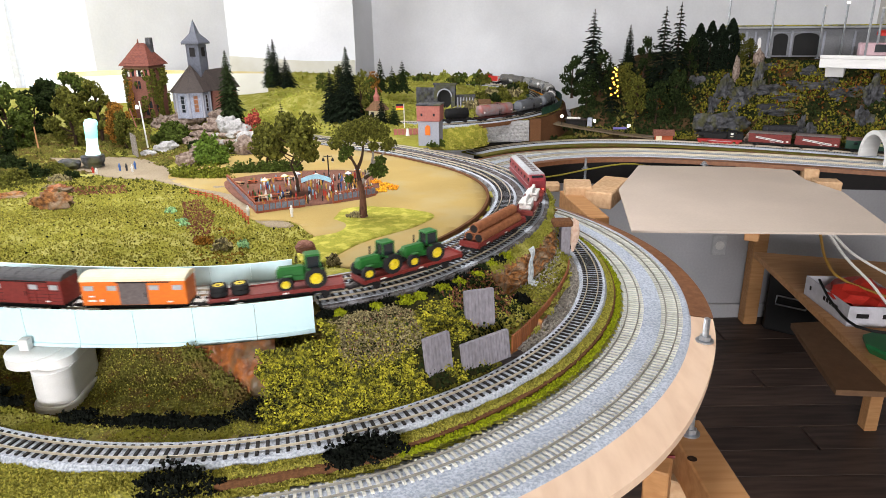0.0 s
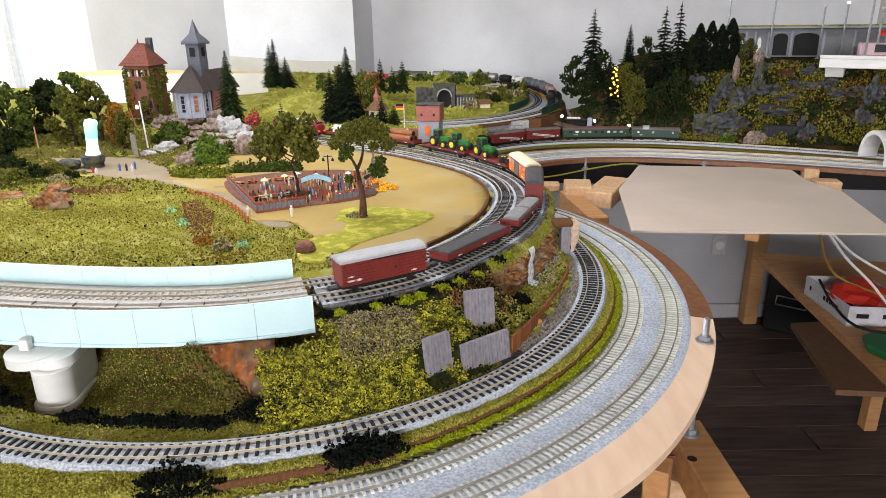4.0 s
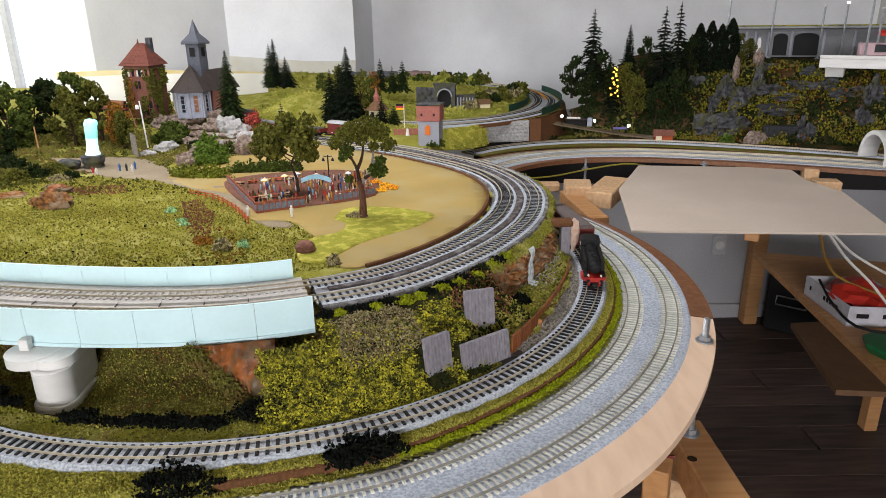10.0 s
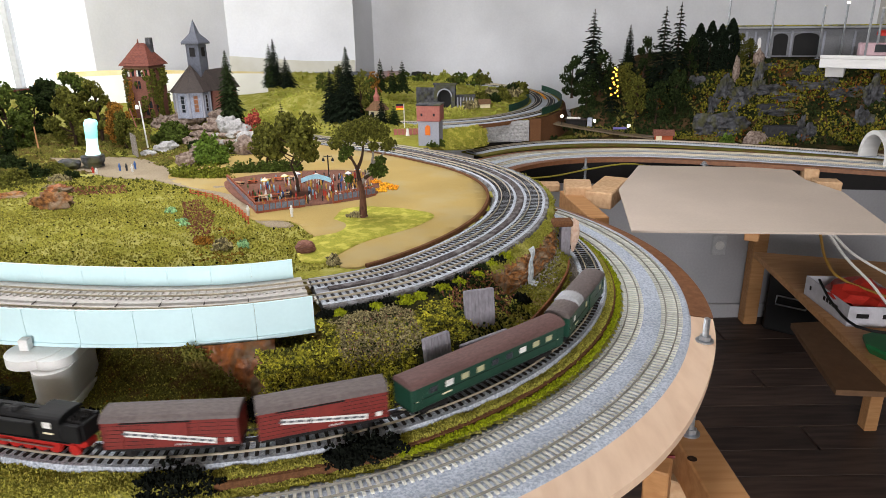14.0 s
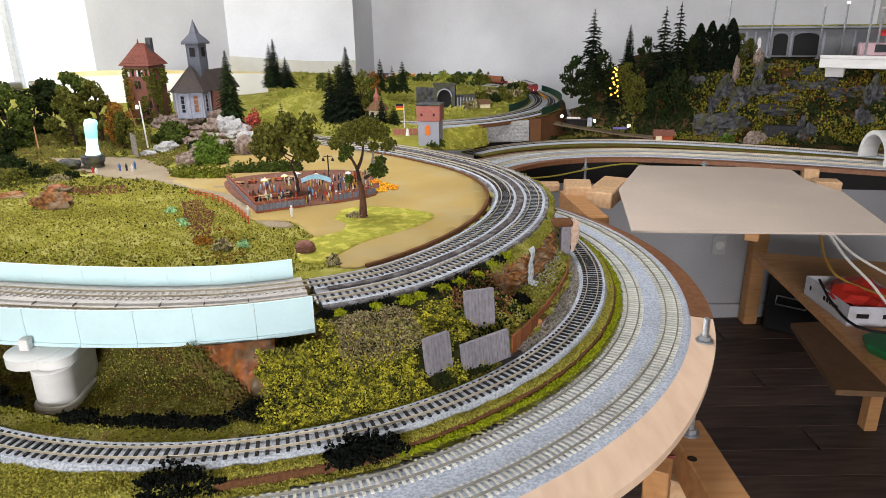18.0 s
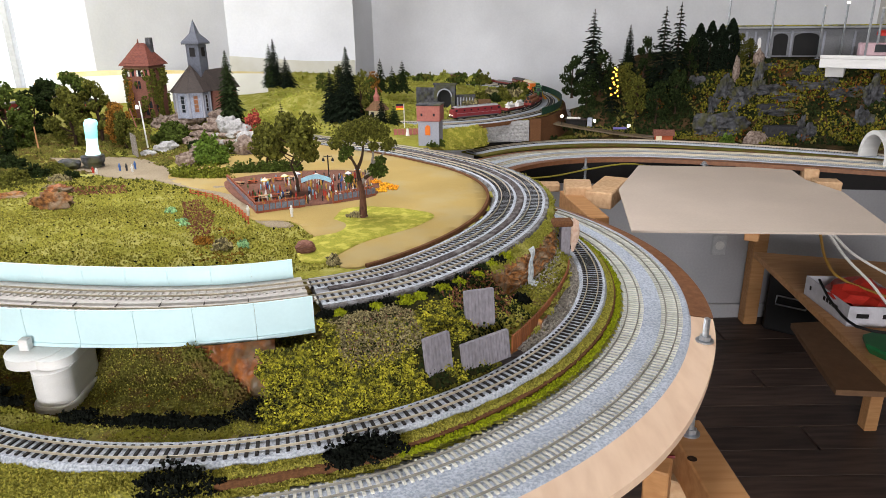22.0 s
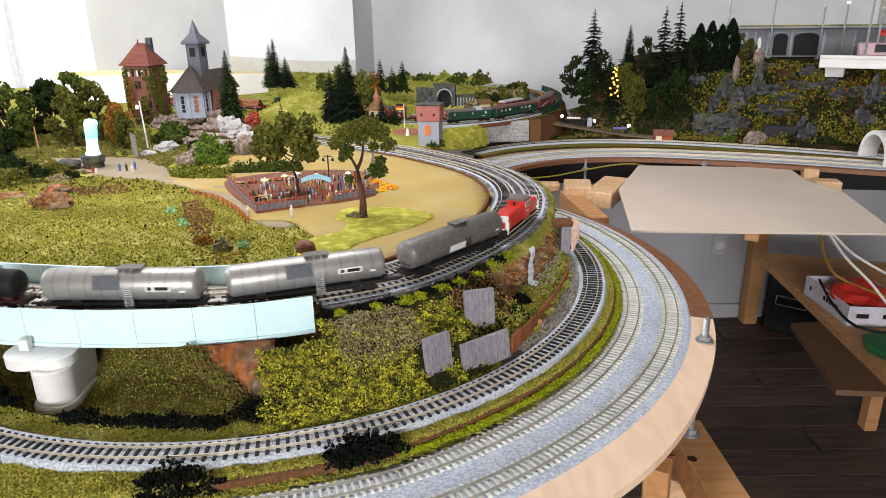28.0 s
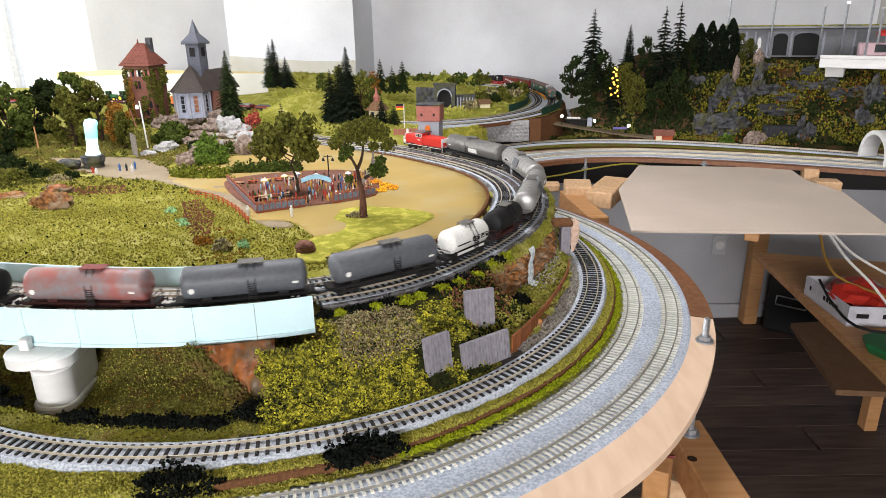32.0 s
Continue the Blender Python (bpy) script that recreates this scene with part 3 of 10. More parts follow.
for (x0, x1), (y0, y1) in (((-3.15, 3.15), (-4.2, 1.04)), ((-3.15, 3.15), (1.86, 5.0)), ((-3.15, -1.06), (1.04, 1.86)), ((0.16, 3.15), (1.04, 1.86))):
    box(g, ((x0 + x1) / 2, (y0 + y1) / 2, CEIL + 0.05), (x1 - x0, y1 - y0, 0.1))
solid("ceiling", g, M_CEIL, "unseen attic ceiling, toned darker to cut bounced light", "ceiling", "structure")
g = Geo()
box(g, (0, 0.40, FLOOR - 0.06), (6.3, 9.2, 0.1))
FLOOR_OB = solid("floor", g, M_FLOOR, "dark brown wood-plank laminate floor", "floor", "structure")
g = Geo()
box(g, (1.78, 3.285, FLOOR + 0.04), (2.4, 0.016, 0.08), bev=0.004)
solid("baseboard", g, M_KNEE, "narrow grey baseboard along the low wall", "baseboard", "structure")


def window(name, a, b, z0, z1, parent_label, at=0.5):
    """A frame with one mullion, between two plan points."""
    a, b = Vector((*a, 0)), Vector((*b, 0))
    ln = (b - a).length
    rz = math.degrees(math.atan2(b.y - a.y, b.x - a.x))
    w = thing(name, (a.x, a.y, z0), parent_label, "window", kind="structure", rz=rz)
    h = z1 - z0
    g = Geo()
    for c, s in (((ln / 2, 0, 0.02), (ln, 0.05, 0.04)), ((ln / 2, 0, h - 0.02), (ln, 0.05, 0.04)), ((0.02, 0, h / 2), (0.04, 0.05, h - 0.08)), ((ln - 0.02, 0, h / 2), (0.04, 0.05, h - 0.08)), ((ln * at, 0, h / 2), (0.04, 0.05, h - 0.08))):
        box(g, c, s, bev=0.003)
    part("window_frame", g, M_FRAME, w)
    return w


window("window_1", (-2.93, 3.98), (-1.915, 3.98), 0.76, 2.19, "tall bright window in a grey frame", 0.505)
window("window_2", (-3.04, 1.02), (-3.04, 3.18), 1.16, 2.14, "wide window in a grey frame")
window("window_3", (0.98, -4.04), (-1.98, -4.04), 1.21, 2.14, "wide window in a grey frame")
rwin = thing("window_4", (-0.45, 1.45, CEIL + 0.06), "roof window in the attic ceiling", "window", kind="structure")
g = Geo()
for c, s in (((0, -0.39, 0), (1.22, 0.04, 0.05)), ((0, 0.39, 0), (1.22, 0.04, 0.05)), ((-0.59, 0, 0), (0.04, 0.74, 0.05)), ((0.59, 0, 0), (0.04, 0.74, 0.05))):
    box(g, c, s, bev=0.003)
part("window_frame", g, M_FRAME, rwin)
M_GLOW = mat("overcast_outdoors", (0.9, 0.92, 0.95), None, 1.0, bump=0.0, emit=(0.95, 0.97, 1.0), power=2.2)
g = Geo()
box(g, (-2.85, 4.75, 1.5), (2.6, 0.02, 2.6))
solid("backdrop", g, M_GLOW, "white overcast brightness outside the window", "sky", "structure")

# a printed scenic backdrop low along the alcove
def print_strip(name, a, b, n, low, high, ph, amp, material, label):
    """A thin card against the wall from a to b, its upper edge wavy."""
    g = Geo()
    d = (Vector((*b, 0)) - Vector((*a, 0))).normalized()
    v = []
    for i in range(n + 1):
        t = i / n
        x, y = a[0] + (b[0] - a[0]) * t, a[1] + (b[1] - a[1]) * t
        z = high + amp * math.sin(3.1 * t + ph)
        v += [(x, y, low), (x, y, z), (x - d.y * 0.002, y + d.x * 0.002, z), (x - d.y * 0.002, y + d.x * 0.002, low)]
    f = [(4 * i + q, 4 * i + 4 + q, 4 * i + 4 + (q + 1) % 4, 4 * i + (q + 1) % 4) for i in range(n) for q in range(4)]
    g.add(v, f + [(3, 2, 1, 0), tuple(4 * n + q for q in range(4))])
    return solid(name, g, material, label, "backdrop", "structure")


print_strip("backdrop_print", (-1.840, 3.300), (-0.860, 3.430), 14, 0.86, 1.050, 0.2, 0.010, mat("backdrop_mist_print", (0.80, 0.79, 0.76), (0.74, 0.73, 0.69), 0.8, s1=2.5, s2=9, bump=0.0), "white misty printed backdrop card standing behind the village")
print_strip("backdrop_print", (-1.830, 3.304), (-0.870, 3.434), 16, 1.00, 1.068, 0.9, 0.014, M_BACKDROP_FIELD, "printed golden field along the top of the backdrop card")
print_strip("backdrop_print", (-1.338, 4.438), (-0.542, 4.438), 14, 0.82, 1.062, 2.2, 0.022, M_BACKDROP, "pale printed backdrop of rolling fields against the wall")

# ---- benchwork ----
RC = (-0.2765, 1.0827)
RP = (-0.263, 1.058)


def ring(g, c_in, r_in, c_out, r_out, a0, a1, z0, z1, n=90, grow=0.0):
    """A flat curved board between two circles, over angles in degrees."""
    v, f = [], []
    for i in range(n + 1):
        t = radians(a0 + (a1 - a0) * i / n)
        k = min(1.0, max(0.0, (-27.0 - math.degrees(t)) / 25.0))
        wide = r_out + grow * k * k * (3 - 2 * k)
        for c, r, z in ((c_in, r_in, z0), (c_out, wide, z0), (c_out, wide, z1), (c_in, r_in, z1)):
            v.append((c[0] + r * math.cos(t), c[1] + r * math.sin(t), z))
    for i in range(n):
        for q in range(4):
            r = (q + 1) % 4
            f.append((i * 4 + q, i * 4 + r, i * 4 + 4 + r, i * 4 + 4 + q))
    f += [(3, 2, 1, 0), tuple(n * 4 + q for q in range(4))]
    return g.add(v, f)


board = thing("curved_plywood_board", (0, 0, 0), "curved birch plywood board carrying the lower tracks", "board")
g = ring(Geo(), RC, 0.50, RP, 0.6755, -125, -15, 0.884, 0.894, 110, 0.0115)
part("board_front", g, M_PLY, board)
g = ring(Geo(), RC, 0.50, RP, 0.6762, -14.8, 80, 0.8836, 0.8946)
part("board_painted", g, M_BROWN, board, "brown painted stretch of the board")

# the back shelf for the double track that runs to the white portal
SHELF = Path([(0.02, 1.80, 0), (0.09, 1.93, 0), (0.19, 2.07, 0), (0.36, 2.17, 0), (0.60, 2.19, 0), (0.9, 2.11, 0), (1.25, 1.96, 0), (1.8, 1.68, 0)])
g = Geo()
sweep(g, SHELF.cut(0.02, SHELF.length, 0.03, 0, 0.862), [(-0.10, 0), (0.085, 0), (0.085, 0.012), (-0.10, 0.012)])
solid("back_shelf", g, M_BROWN, "curved brown-painted plywood shelf carrying a double track", "board")

# the carrying frame: timbers, bolts
def timber(name, a, b, w, h, material, label, end=None):
    """A bevelled timber from a to b, w wide and h high."""
    a, b = Vector(a), Vector(b)
    t = thing(name, tuple((a + b) / 2), label, "timber")
    d = b - a
    rot = d.to_track_quat("X", "Z").to_matrix().to_4x4()
    g = box(Geo(), (0, 0, 0), (d.length, w, h), rot, 0.002)
    part("beam", g, material, t)
    return t


def bolt(at, length, drop, label="zinc-plated threaded bolt with washer and nut"):
    t = thing("bolt", at, label, "bolt", "levelling bolts")
    part("shank", tube(Geo(), (0, 0, -drop), (0, 0, length), 0.0040, n=10), M_ZINC, t)
    g = Geo()
    for i in range(int((length + drop) / 0.0016)):
        z = -drop + 0.0008 + i * 0.0016
        lathe(g, [(0.0039, z - 0.0005), (0.0045, z), (0.0039, z + 0.0005)], (0, 0, 0), 8)
    part("thread", g, M_ZINC, t)
    part("washer", lathe(Geo(), [(0.0120, 0), (0.0120, 0.0016)], (0, 0, 0.0004), 20), M_ZINC, t)
    part("nut", lathe(Geo(), [(0.0075, 0), (0.0082, 0.0008), (0.0082, 0.0054), (0.0075, 0.0062)], (0, 0, 0.0022), 6), M_ZINC, t)
    return t


bolt((0.3520, 0.8150, 0.8940), 0.034, 0.10)
bolt((0.3034, 0.7109, 0.8200), 0.03, 0.004)
bolt((0.4543, 2.0876, 0.8450), 0.034, 0.05)
bolt((0.8123, 2.0460, 0.8629), 0.012, 0.03)
FB = timber("front_beam", (0.3082, 0.7490, 0.7900), (0.3101, 0.5420, 0.7900), 0.045, 0.05, M_PINE, "knotty orange pine beam under the plywood board")
part("knot", lathe(Geo(), [(0.0058, 0), (0.0050, 0.0003), (0.0008, 0.0004)], (-0.0175, 0.0227, 0.0252), 12), M_TRUNK, FB, "dark knot")
timber("front_post", (0.2567, 0.6807, 0.8000), (0.2691, 0.7046, 0.6200), 0.03, 0.03, M_PINE, "short sloping pine strut under the board")
timber("front_block", (0.3117, 0.7331, 0.7400), (0.3269, 0.7237, 0.6000), 0.035, 0.035, M_PINE_END, "pale sawn pine block")
g = wire(Geo(), smooth_line([(0.2139, 0.7073, 0.7200), (0.2416, 0.7242, 0.7500), (0.2770, 0.7092, 0.7900), (0.3188, 0.7011, 0.7700), (0.3717, 0.6933, 0.7200)], 14), 0.0022)
solid("red_cable", g, mat("dark_red_cable", (0.20, 0.012, 0.012), None, 0.4, bump=0.0), "thin dark red cable looped under the board", "cable")
g = box(Geo(), (0.0, 0.62, 0.60), (0.5, 0.3, 0.03), bev=0.004)
solid("lower_shelf_board", g, M_PINE, "pine board under the bench", "board")


def wood_block(a, s, rz, label):
    t = thing("wood_block", a, label, "block", "blocks under the shelf", rz=rz)
    part("block", box(Geo(), (0, 0, 0), s, bev=0.003), M_PINE_END, t)
    return t


wood_block((0.3814, 1.8392, 0.8400), (0.075, 0.10, 0.045), -8, "pale sawn pine block under the shelf")
wood_block((0.4665, 1.8407, 0.8350), (0.075, 0.20, 0.045), -28, "pale sawn pine block under the shelf")
wood_block((1.0913, 1.9508, 0.8450), (0.04, 0.05, 0.05), -12, "small pale pine block under the shelf")
wood_block((1.1045, 1.8791, 0.8350), (0.07, 0.05, 0.03), -12, "pine batten under the shelf")
wood_block((0.2474, 1.9402, 0.8300), (0.20, 0.05, 0.02), -5, "reddish pine slat behind the curve")
timber("side_beam", (0.3571, 1.8480, 0.8150), (0.3852, 1.5791, 0.8150), 0.05, 0.05, M_PINE, "orange pine beam below the shelf")

# the beige hardboard sheet
HB = [(0.4148, 1.4034, 0.8620), (0.9695, 1.3556, 0.8620), (1.0471, 1.7004, 0.8620), (1.0205, 1.8412, 0.8620), (1.0472, 1.9930, 0.8620), (0.6123, 2.0564, 0.8620), (0.4776, 1.7659, 0.8620)]
g = prism(Geo(), [(x, y) for x, y, z in HB], 0.857, 0.862)
solid("hardboard_sheet", g, M_CARD, "beige hardboard sheet laid over the bench opening", "board")
timber("sheet_batten", (0.6748, 1.3916, 0.8460), (0.9007, 1.8346, 0.8460), 0.03, 0.02, M_PINE, "pine batten below the hardboard sheet")
g = wire(Geo(), smooth_line([(0.2100, 1.9869, 0.8400), (0.3440, 2.0227, 0.8400), (0.4565, 2.0650, 0.8500), (0.5868, 2.0925, 0.8600), (0.6884, 2.1267, 0.8400)], 12), 0.0025)
solid("yellow_cable", g, mat("yellow_green_cable", (0.28, 0.24, 0.03), None, 0.5, bump=0.0), "yellow-green cable hanging under the shelf", "cable")

# under the bench on the right: post, desk, boxes, case
def upright(base, top, w, label):
    t = thing("bench_leg", (base[0], base[1], FLOOR), label, "leg", "bench legs")
    part("post", box(Geo(), (0, 0, (top - FLOOR) / 2), (w, w, top - FLOOR), bev=0.003), M_PINE, t)
    return t


upright((1.6060, 3.2300, -0.2500), 0.857, 0.07, "square orange pine bench leg standing on the floor")
DZ = 0.42
desk = thing("low_table", (0, 0, 0), "pine-topped low table under the bench", "table")
g = prism(Geo(), [tuple(p[:2]) for p in ((1.1154, 1.3175, 0.4200), (1.7477, 1.8575, 0.4200), (1.7709, 2.2945, 0.4200), (1.2163, 2.4683, 0.4200))], DZ - 0.022, DZ)
part("tabletop", g, M_PINE, desk)
g = prism(Geo(), [tuple(p[:2]) for p in ((1.2542, 1.8780, 0.1600), (1.6205, 1.8337, 0.1600), (1.9067, 2.4080, 0.1600), (1.3502, 2.3661, 0.1600))], 0.14, 0.16)
part("lower_shelf", g, M_WOOD, desk, "dark brown lower shelf")
part("leg", box(Geo(), (*(1.7000, 1.9000, 0.1000)[:2], (DZ - 0.022 + FLOOR) / 2), (0.05, 0.05, DZ - 0.022 - FLOOR), bev=0.003), M_PINE, desk)
part("leg", box(Geo(), (*(1.6600, 2.2600, 0.3000)[:2], (DZ - 0.022 + FLOOR) / 2), (0.05, 0.05, DZ - 0.022 - FLOOR), bev=0.003), M_PINE, desk)


def carton(name, c, s, rz, body, label, tape=None, bars=()):
    t = thing(name, c, label, "box", rz=rz)
    part("carton", box(Geo(), (0, 0, s[2] / 2), s, bev=0.003), body, t)
    lid = box(Geo(), (0, 0, s[2] + 0.004), (s[0] * 0.98, s[1] * 0.98, 0.008), bev=0.002)
    part("lid", lid, tape or body, t)
    for k, (x, z, w, h) in enumerate(bars):
        part("lettering", box(Geo(), (x, -s[1] / 2 - 0.0015, z), (w, 0.002, h)), M_DARK, t, "dark printed lettering")
    return t


M_CARTON = mat("pale_carton", (0.55, 0.55, 0.60), (0.50, 0.50, 0.55), 0.7, bump=0.05)
M_REDPL = mat("red_plastic_sheet", (0.50, 0.03, 0.02), None, 0.4, bump=0.05)
M_GREENPL = mat("green_plastic", (0.012, 0.13, 0.04), None, 0.45, bump=0.05)
CA, CB, CC = Vector((1.196, 1.806, 0.42)), Vector((1.197, 2.054, 0.42)), Vector((1.386, 1.781, 0.42))
ct = thing("white_carton", (0, 0, 0), "open white printed carton with dark lettering on the low table", "box")
quad = [CA, CC, CC + CB - CA, CB]
for p, q in zip(quad, quad[1:] + quad[:1]):
    d = (q - p).normalized()
    n = Vector((-d.y, d.x, 0)) * 0.003
    part("side", prism(Geo(), [(p.x, p.y), (q.x, q.y), (q.x + n.x, q.y + n.y), (p.x + n.x, p.y + n.y)], 0.4205, 0.485), M_CARTON, ct)
part("bottom", prism(Geo(), [(p.x, p.y) for p in quad], 0.4202, 0.424), M_CARTON, ct)
for p, q, cuts in ((CB, CA, ((0.12, 0.16), (0.45, 0.50), (0.52, 0.57), (0.59, 0.63), (0.65, 0.70), (0.72, 0.78))), (CA, CC, ((0.12, 0.3), (0.50, 0.60), (0.63, 0.72), (0.75, 0.83)))):
    d = q - p
    n = Vector((d.y, -d.x, 0)).normalized() * 0.0008
    for a, b in cuts:
        u, w = p + d * a + n, p + d * b + n
        part("lettering", prism(Geo(), [(u.x, u.y), (w.x, w.y), (w.x - n.x * 0.5, w.y - n.y * 0.5), (u.x - n.x * 0.5, u.y - n.y * 0.5)], 0.448, 0.462), M_DARK, ct, "dark lettering bar")
rs = thing("red_bag", tuple((CA + CC) / 2 + Vector((0.0, 0.12, 0.03))), "crumpled red plastic bag in the carton", "bag")
part("bag", rockmesh(Geo(), (0, 0, 0.015), (0.10, 0.10, 0.045), random.Random(3), 3, 0.35), M_REDPL, rs)
t = thing("green_tray", (1.2267, 1.6396, 0.4200), "dark green plastic tray on the low table", "tray")
part("tray", lathe(Geo(), [(0.06, 0), (0.075, 0.02), (0.075, 0.03), (0.055, 0.03)], (0, 0, 0), 8), M_GREENPL, t)
case = thing("black_case", (1.8000, 3.0200, -0.2500), "black equipment case with a steel handle on the floor", "case", rz=-38)
part("body", box(Geo(), (0.0, 0.10, 0.16), (0.40, 0.20, 0.32), bev=0.012), M_BLACK, case)
g = wire(Geo(), [(-0.15, -0.002, 0.20), (-0.15, -0.018, 0.16), (-0.01, -0.018, 0.16), (-0.01, -0.002, 0.20), (-0.15, -0.002, 0.20)], 0.004)
part("handle", g, M_ZINC, case, "steel case handle")
for k, (pts, m, lab) in enumerate((
        ([(1.0245, 1.6880, 0.7500), (1.1320, 1.7596, 0.6500), (1.2096, 1.7607, 0.5800), (1.2821, 1.7606, 0.5000)], M_WHITE, "white cable hanging to the low table"),
        ([(1.0347, 1.6875, 0.7500), (1.1563, 1.7774, 0.6600), (1.2593, 1.7956, 0.6000), (1.3563, 1.8283, 0.5500)], M_WHITE, "white cable hanging to the low table"),
        ([(1.0012, 1.6892, 0.7500), (1.1215, 1.8413, 0.6200), (1.2361, 1.9300, 0.5200), (1.3210, 1.8407, 0.5000)], mat("ochre_cable", (0.35, 0.2, 0.03), None, 0.5, bump=0.0), "ochre cable hanging under the sheet"),
        ([(1.1675, 1.9328, 0.5200), (1.1337, 1.7860, 0.5000), (1.1202, 1.6374, 0.5000), (1.1740, 1.6016, 0.5000)], M_BLACK, "black cable over the cartons"))):
    solid("hanging_cable", wire(Geo(), smooth_line(pts, 10), 0.004), m, lab, "cable", group="hanging cables")
outlet = thing("wall_outlet", (*(1.4348, 3.3000, 0.1611)[:2], (1.4348, 3.3000, 0.1611)[2]), "white wall outlet on the low grey wall", "outlet")
part("plate", box(Geo(), (0, -0.006, 0), (0.075, 0.012, 0.11), bev=0.004), M_FRAME, outlet)
part("socket", lathe(Geo(), [(0.02, -0.004), (0.024, 0.004)], (0, 0, 0), 16, pose(0, -0.013, 0, 90)), M_WHITE, outlet)


# ---- tracks ----
LINE_U = Path(flat(UPPER, 0.0))
LINE_FI, LINE_FO = Path(flat(FAR_IN, 0.0)), Path(flat(FAR_OUT, 0.0))
LINE_O, LINE_I = (Path([(RC[0] + (r + spread(a)) * math.cos(radians(a)), RC[1] + (r + spread(a)) * math.sin(radians(a)), 0) for a in range(-122, 89, 6)]) for r in (0.6383, 0.5836))
LINE_B = Path(arc(-0.2892, 1.0943, 0.5366, -145, 60, 0, 0, 20))
LINE_L = Path(flat([(2.1, 1.68), (1.57, 1.96), (1.2, 2.19), (0.835, 2.36), (0.63, 2.41), (0.446, 2.414), (0.236, 2.344), (0.10, 2.24)], 0.0))
GAUGE, RAIL_H, SL_H = 0.0165, 0.0024, 0.0022
RAIL_LINE = [(-0.0008, 0), (0.0008, 0), (0.0004, 0.0005), (0.0004, 0.0017), (0.0005, 0.0018), (0.0005, 0.0024), (-0.0005, 0.0024), (-0.0005, 0.0018), (-0.0004, 0.0017), (-0.0004, 0.0005)]


def track(name, line, s0, s1, z, label, sleeper_mat, pitch, size, side=0.0, near=None, rail_mat=None, step=0.012):
    """Two rails on sleepers; z is the railhead. near: the stretch whose sleepers are pieces of their own."""
    t = thing(name, (0, 0, 0), label, "track", "model tracks")
    for off in (-GAUGE / 2, GAUGE / 2):
        g = sweep(Geo(), line.cut(s0, s1, step, side + off, z - RAIL_H), RAIL_LINE)
        part("rail", g, rail_mat or M_RAIL, t)
    one = box(Geo(), (0, 0, -SL_H / 2), (size[0], size[1], SL_H), bev=0.0004).mesh("sleeper")
    # rail chairs
    one.materials.append(sleeper_mat)
    rest = Geo()
    s = s0
    for p in line.cut(s0, s1, pitch, side, z - RAIL_H):
        w = line.way(s)
        m = Matrix.Translation(p) @ Matrix.Rotation(math.atan2(w[1], w[0]), 4, "Z")
        if near and near[0] <= s <= near[1]:
            part("sleeper", one, None, t, at=m)
        else:
            box(rest, (0, 0, -SL_H / 2), (size[0], size[1], SL_H), m)
        s += pitch
    if rest.v:
        tagged(part("sleeper_bed", rest, sleeper_mat, t), kind="stuff")
    return t


def bed(name, line, s0, s1, z, halfs, h, material, label, step=0.015, edge=0.35, rough=0.0):
    """A ballast bed with sloping shoulders, from halfs[0] to halfs[1] beside the line."""
    a, b = halfs
    ol = [(a - h * edge * 2, -h), (b + h * edge * 2, -h), (b, 0), (a, 0)]
    g = sweep(Geo(), line.cut(s0, s1, step, 0, z), ol)
    return solid(name, g, material, label, "ballast", "structure")


ZBED = RAIL_H + SL_H * 0.75
# lower pair on pale concrete sleepers
bed("ballast_lower", LINE_O, 0.0, 2.42, ZL + 0.02 - ZBED, (-0.0547 - 0.0185, 0.0225), 0.0022, M_CORK, "blue-grey cork ballast under the lower double track", edge=1.0)
track("concrete_track", LINE_O, 0.0, 2.42, 0.90, "curved track on pale concrete sleepers, outer", M_CONCRETE, 0.0077, (0.0034, 0.0300), near=(0.0, 2.5), rail_mat=M_RAILDARK)
track("concrete_track", LINE_I, 0.0, 2.18, 0.90, "curved track on pale concrete sleepers, inner", M_CONCRETE, 0.0077, (0.0034, 0.0300), near=(0.0, 2.5), rail_mat=M_RAILDARK)
# lower inner line on black sleepers
bed("ballast_inner", LINE_B, 0.0, 1.92, ZB - ZBED, (-0.0195, 0.0195), 0.010, M_CORKEDGE, "pale blue-grey ballast under the black-sleepered track", edge=0.3)
track("black_track", LINE_B, 0.0, 1.92, ZB, "curved track on black wooden sleepers", M_SLEEPER, 0.0098, (0.0036, 0.0300), near=(0.0, 1.9), rail_mat=M_RAIL)
# upper pair
S_BRIDGE = 1.80   # the bridge's end along the upper line
bed("ballast_upper", LINE_U, S_BRIDGE + 0.012, 3.9, ZU - ZBED, (-0.0547 - 0.022, 0.026), 0.012, M_BALLAST, "dark gravel ballast under the upper double track", edge=0.3)
for off in (0.0, -0.0547):
    g = sweep(Geo(), LINE_U.cut(S_BRIDGE + 0.012, 3.4, 0.015, off, ZU - ZBED + 0.0005), [(-0.021, -0.001), (0.021, -0.001), (0.0195, 0.0), (-0.0195, 0.0)])
    solid("ballast_strip", g, M_CORKEDGE, "pale grey ballast strip between the sleepers", "ballast", "structure")
g = sweep(Geo(), LINE_U.cut(S_BRIDGE + 0.03, 3.4, 0.015, -0.02735, ZU - ZBED + 0.0002), [(-0.0075, -0.001), (0.0075, -0.001), (0.005, 0.0022), (-0.005, 0.0022)])
solid("ballast_middle", g, M_BALLASTMID, "brownish dark ballast between the two upper tracks", "ballast", "structure")
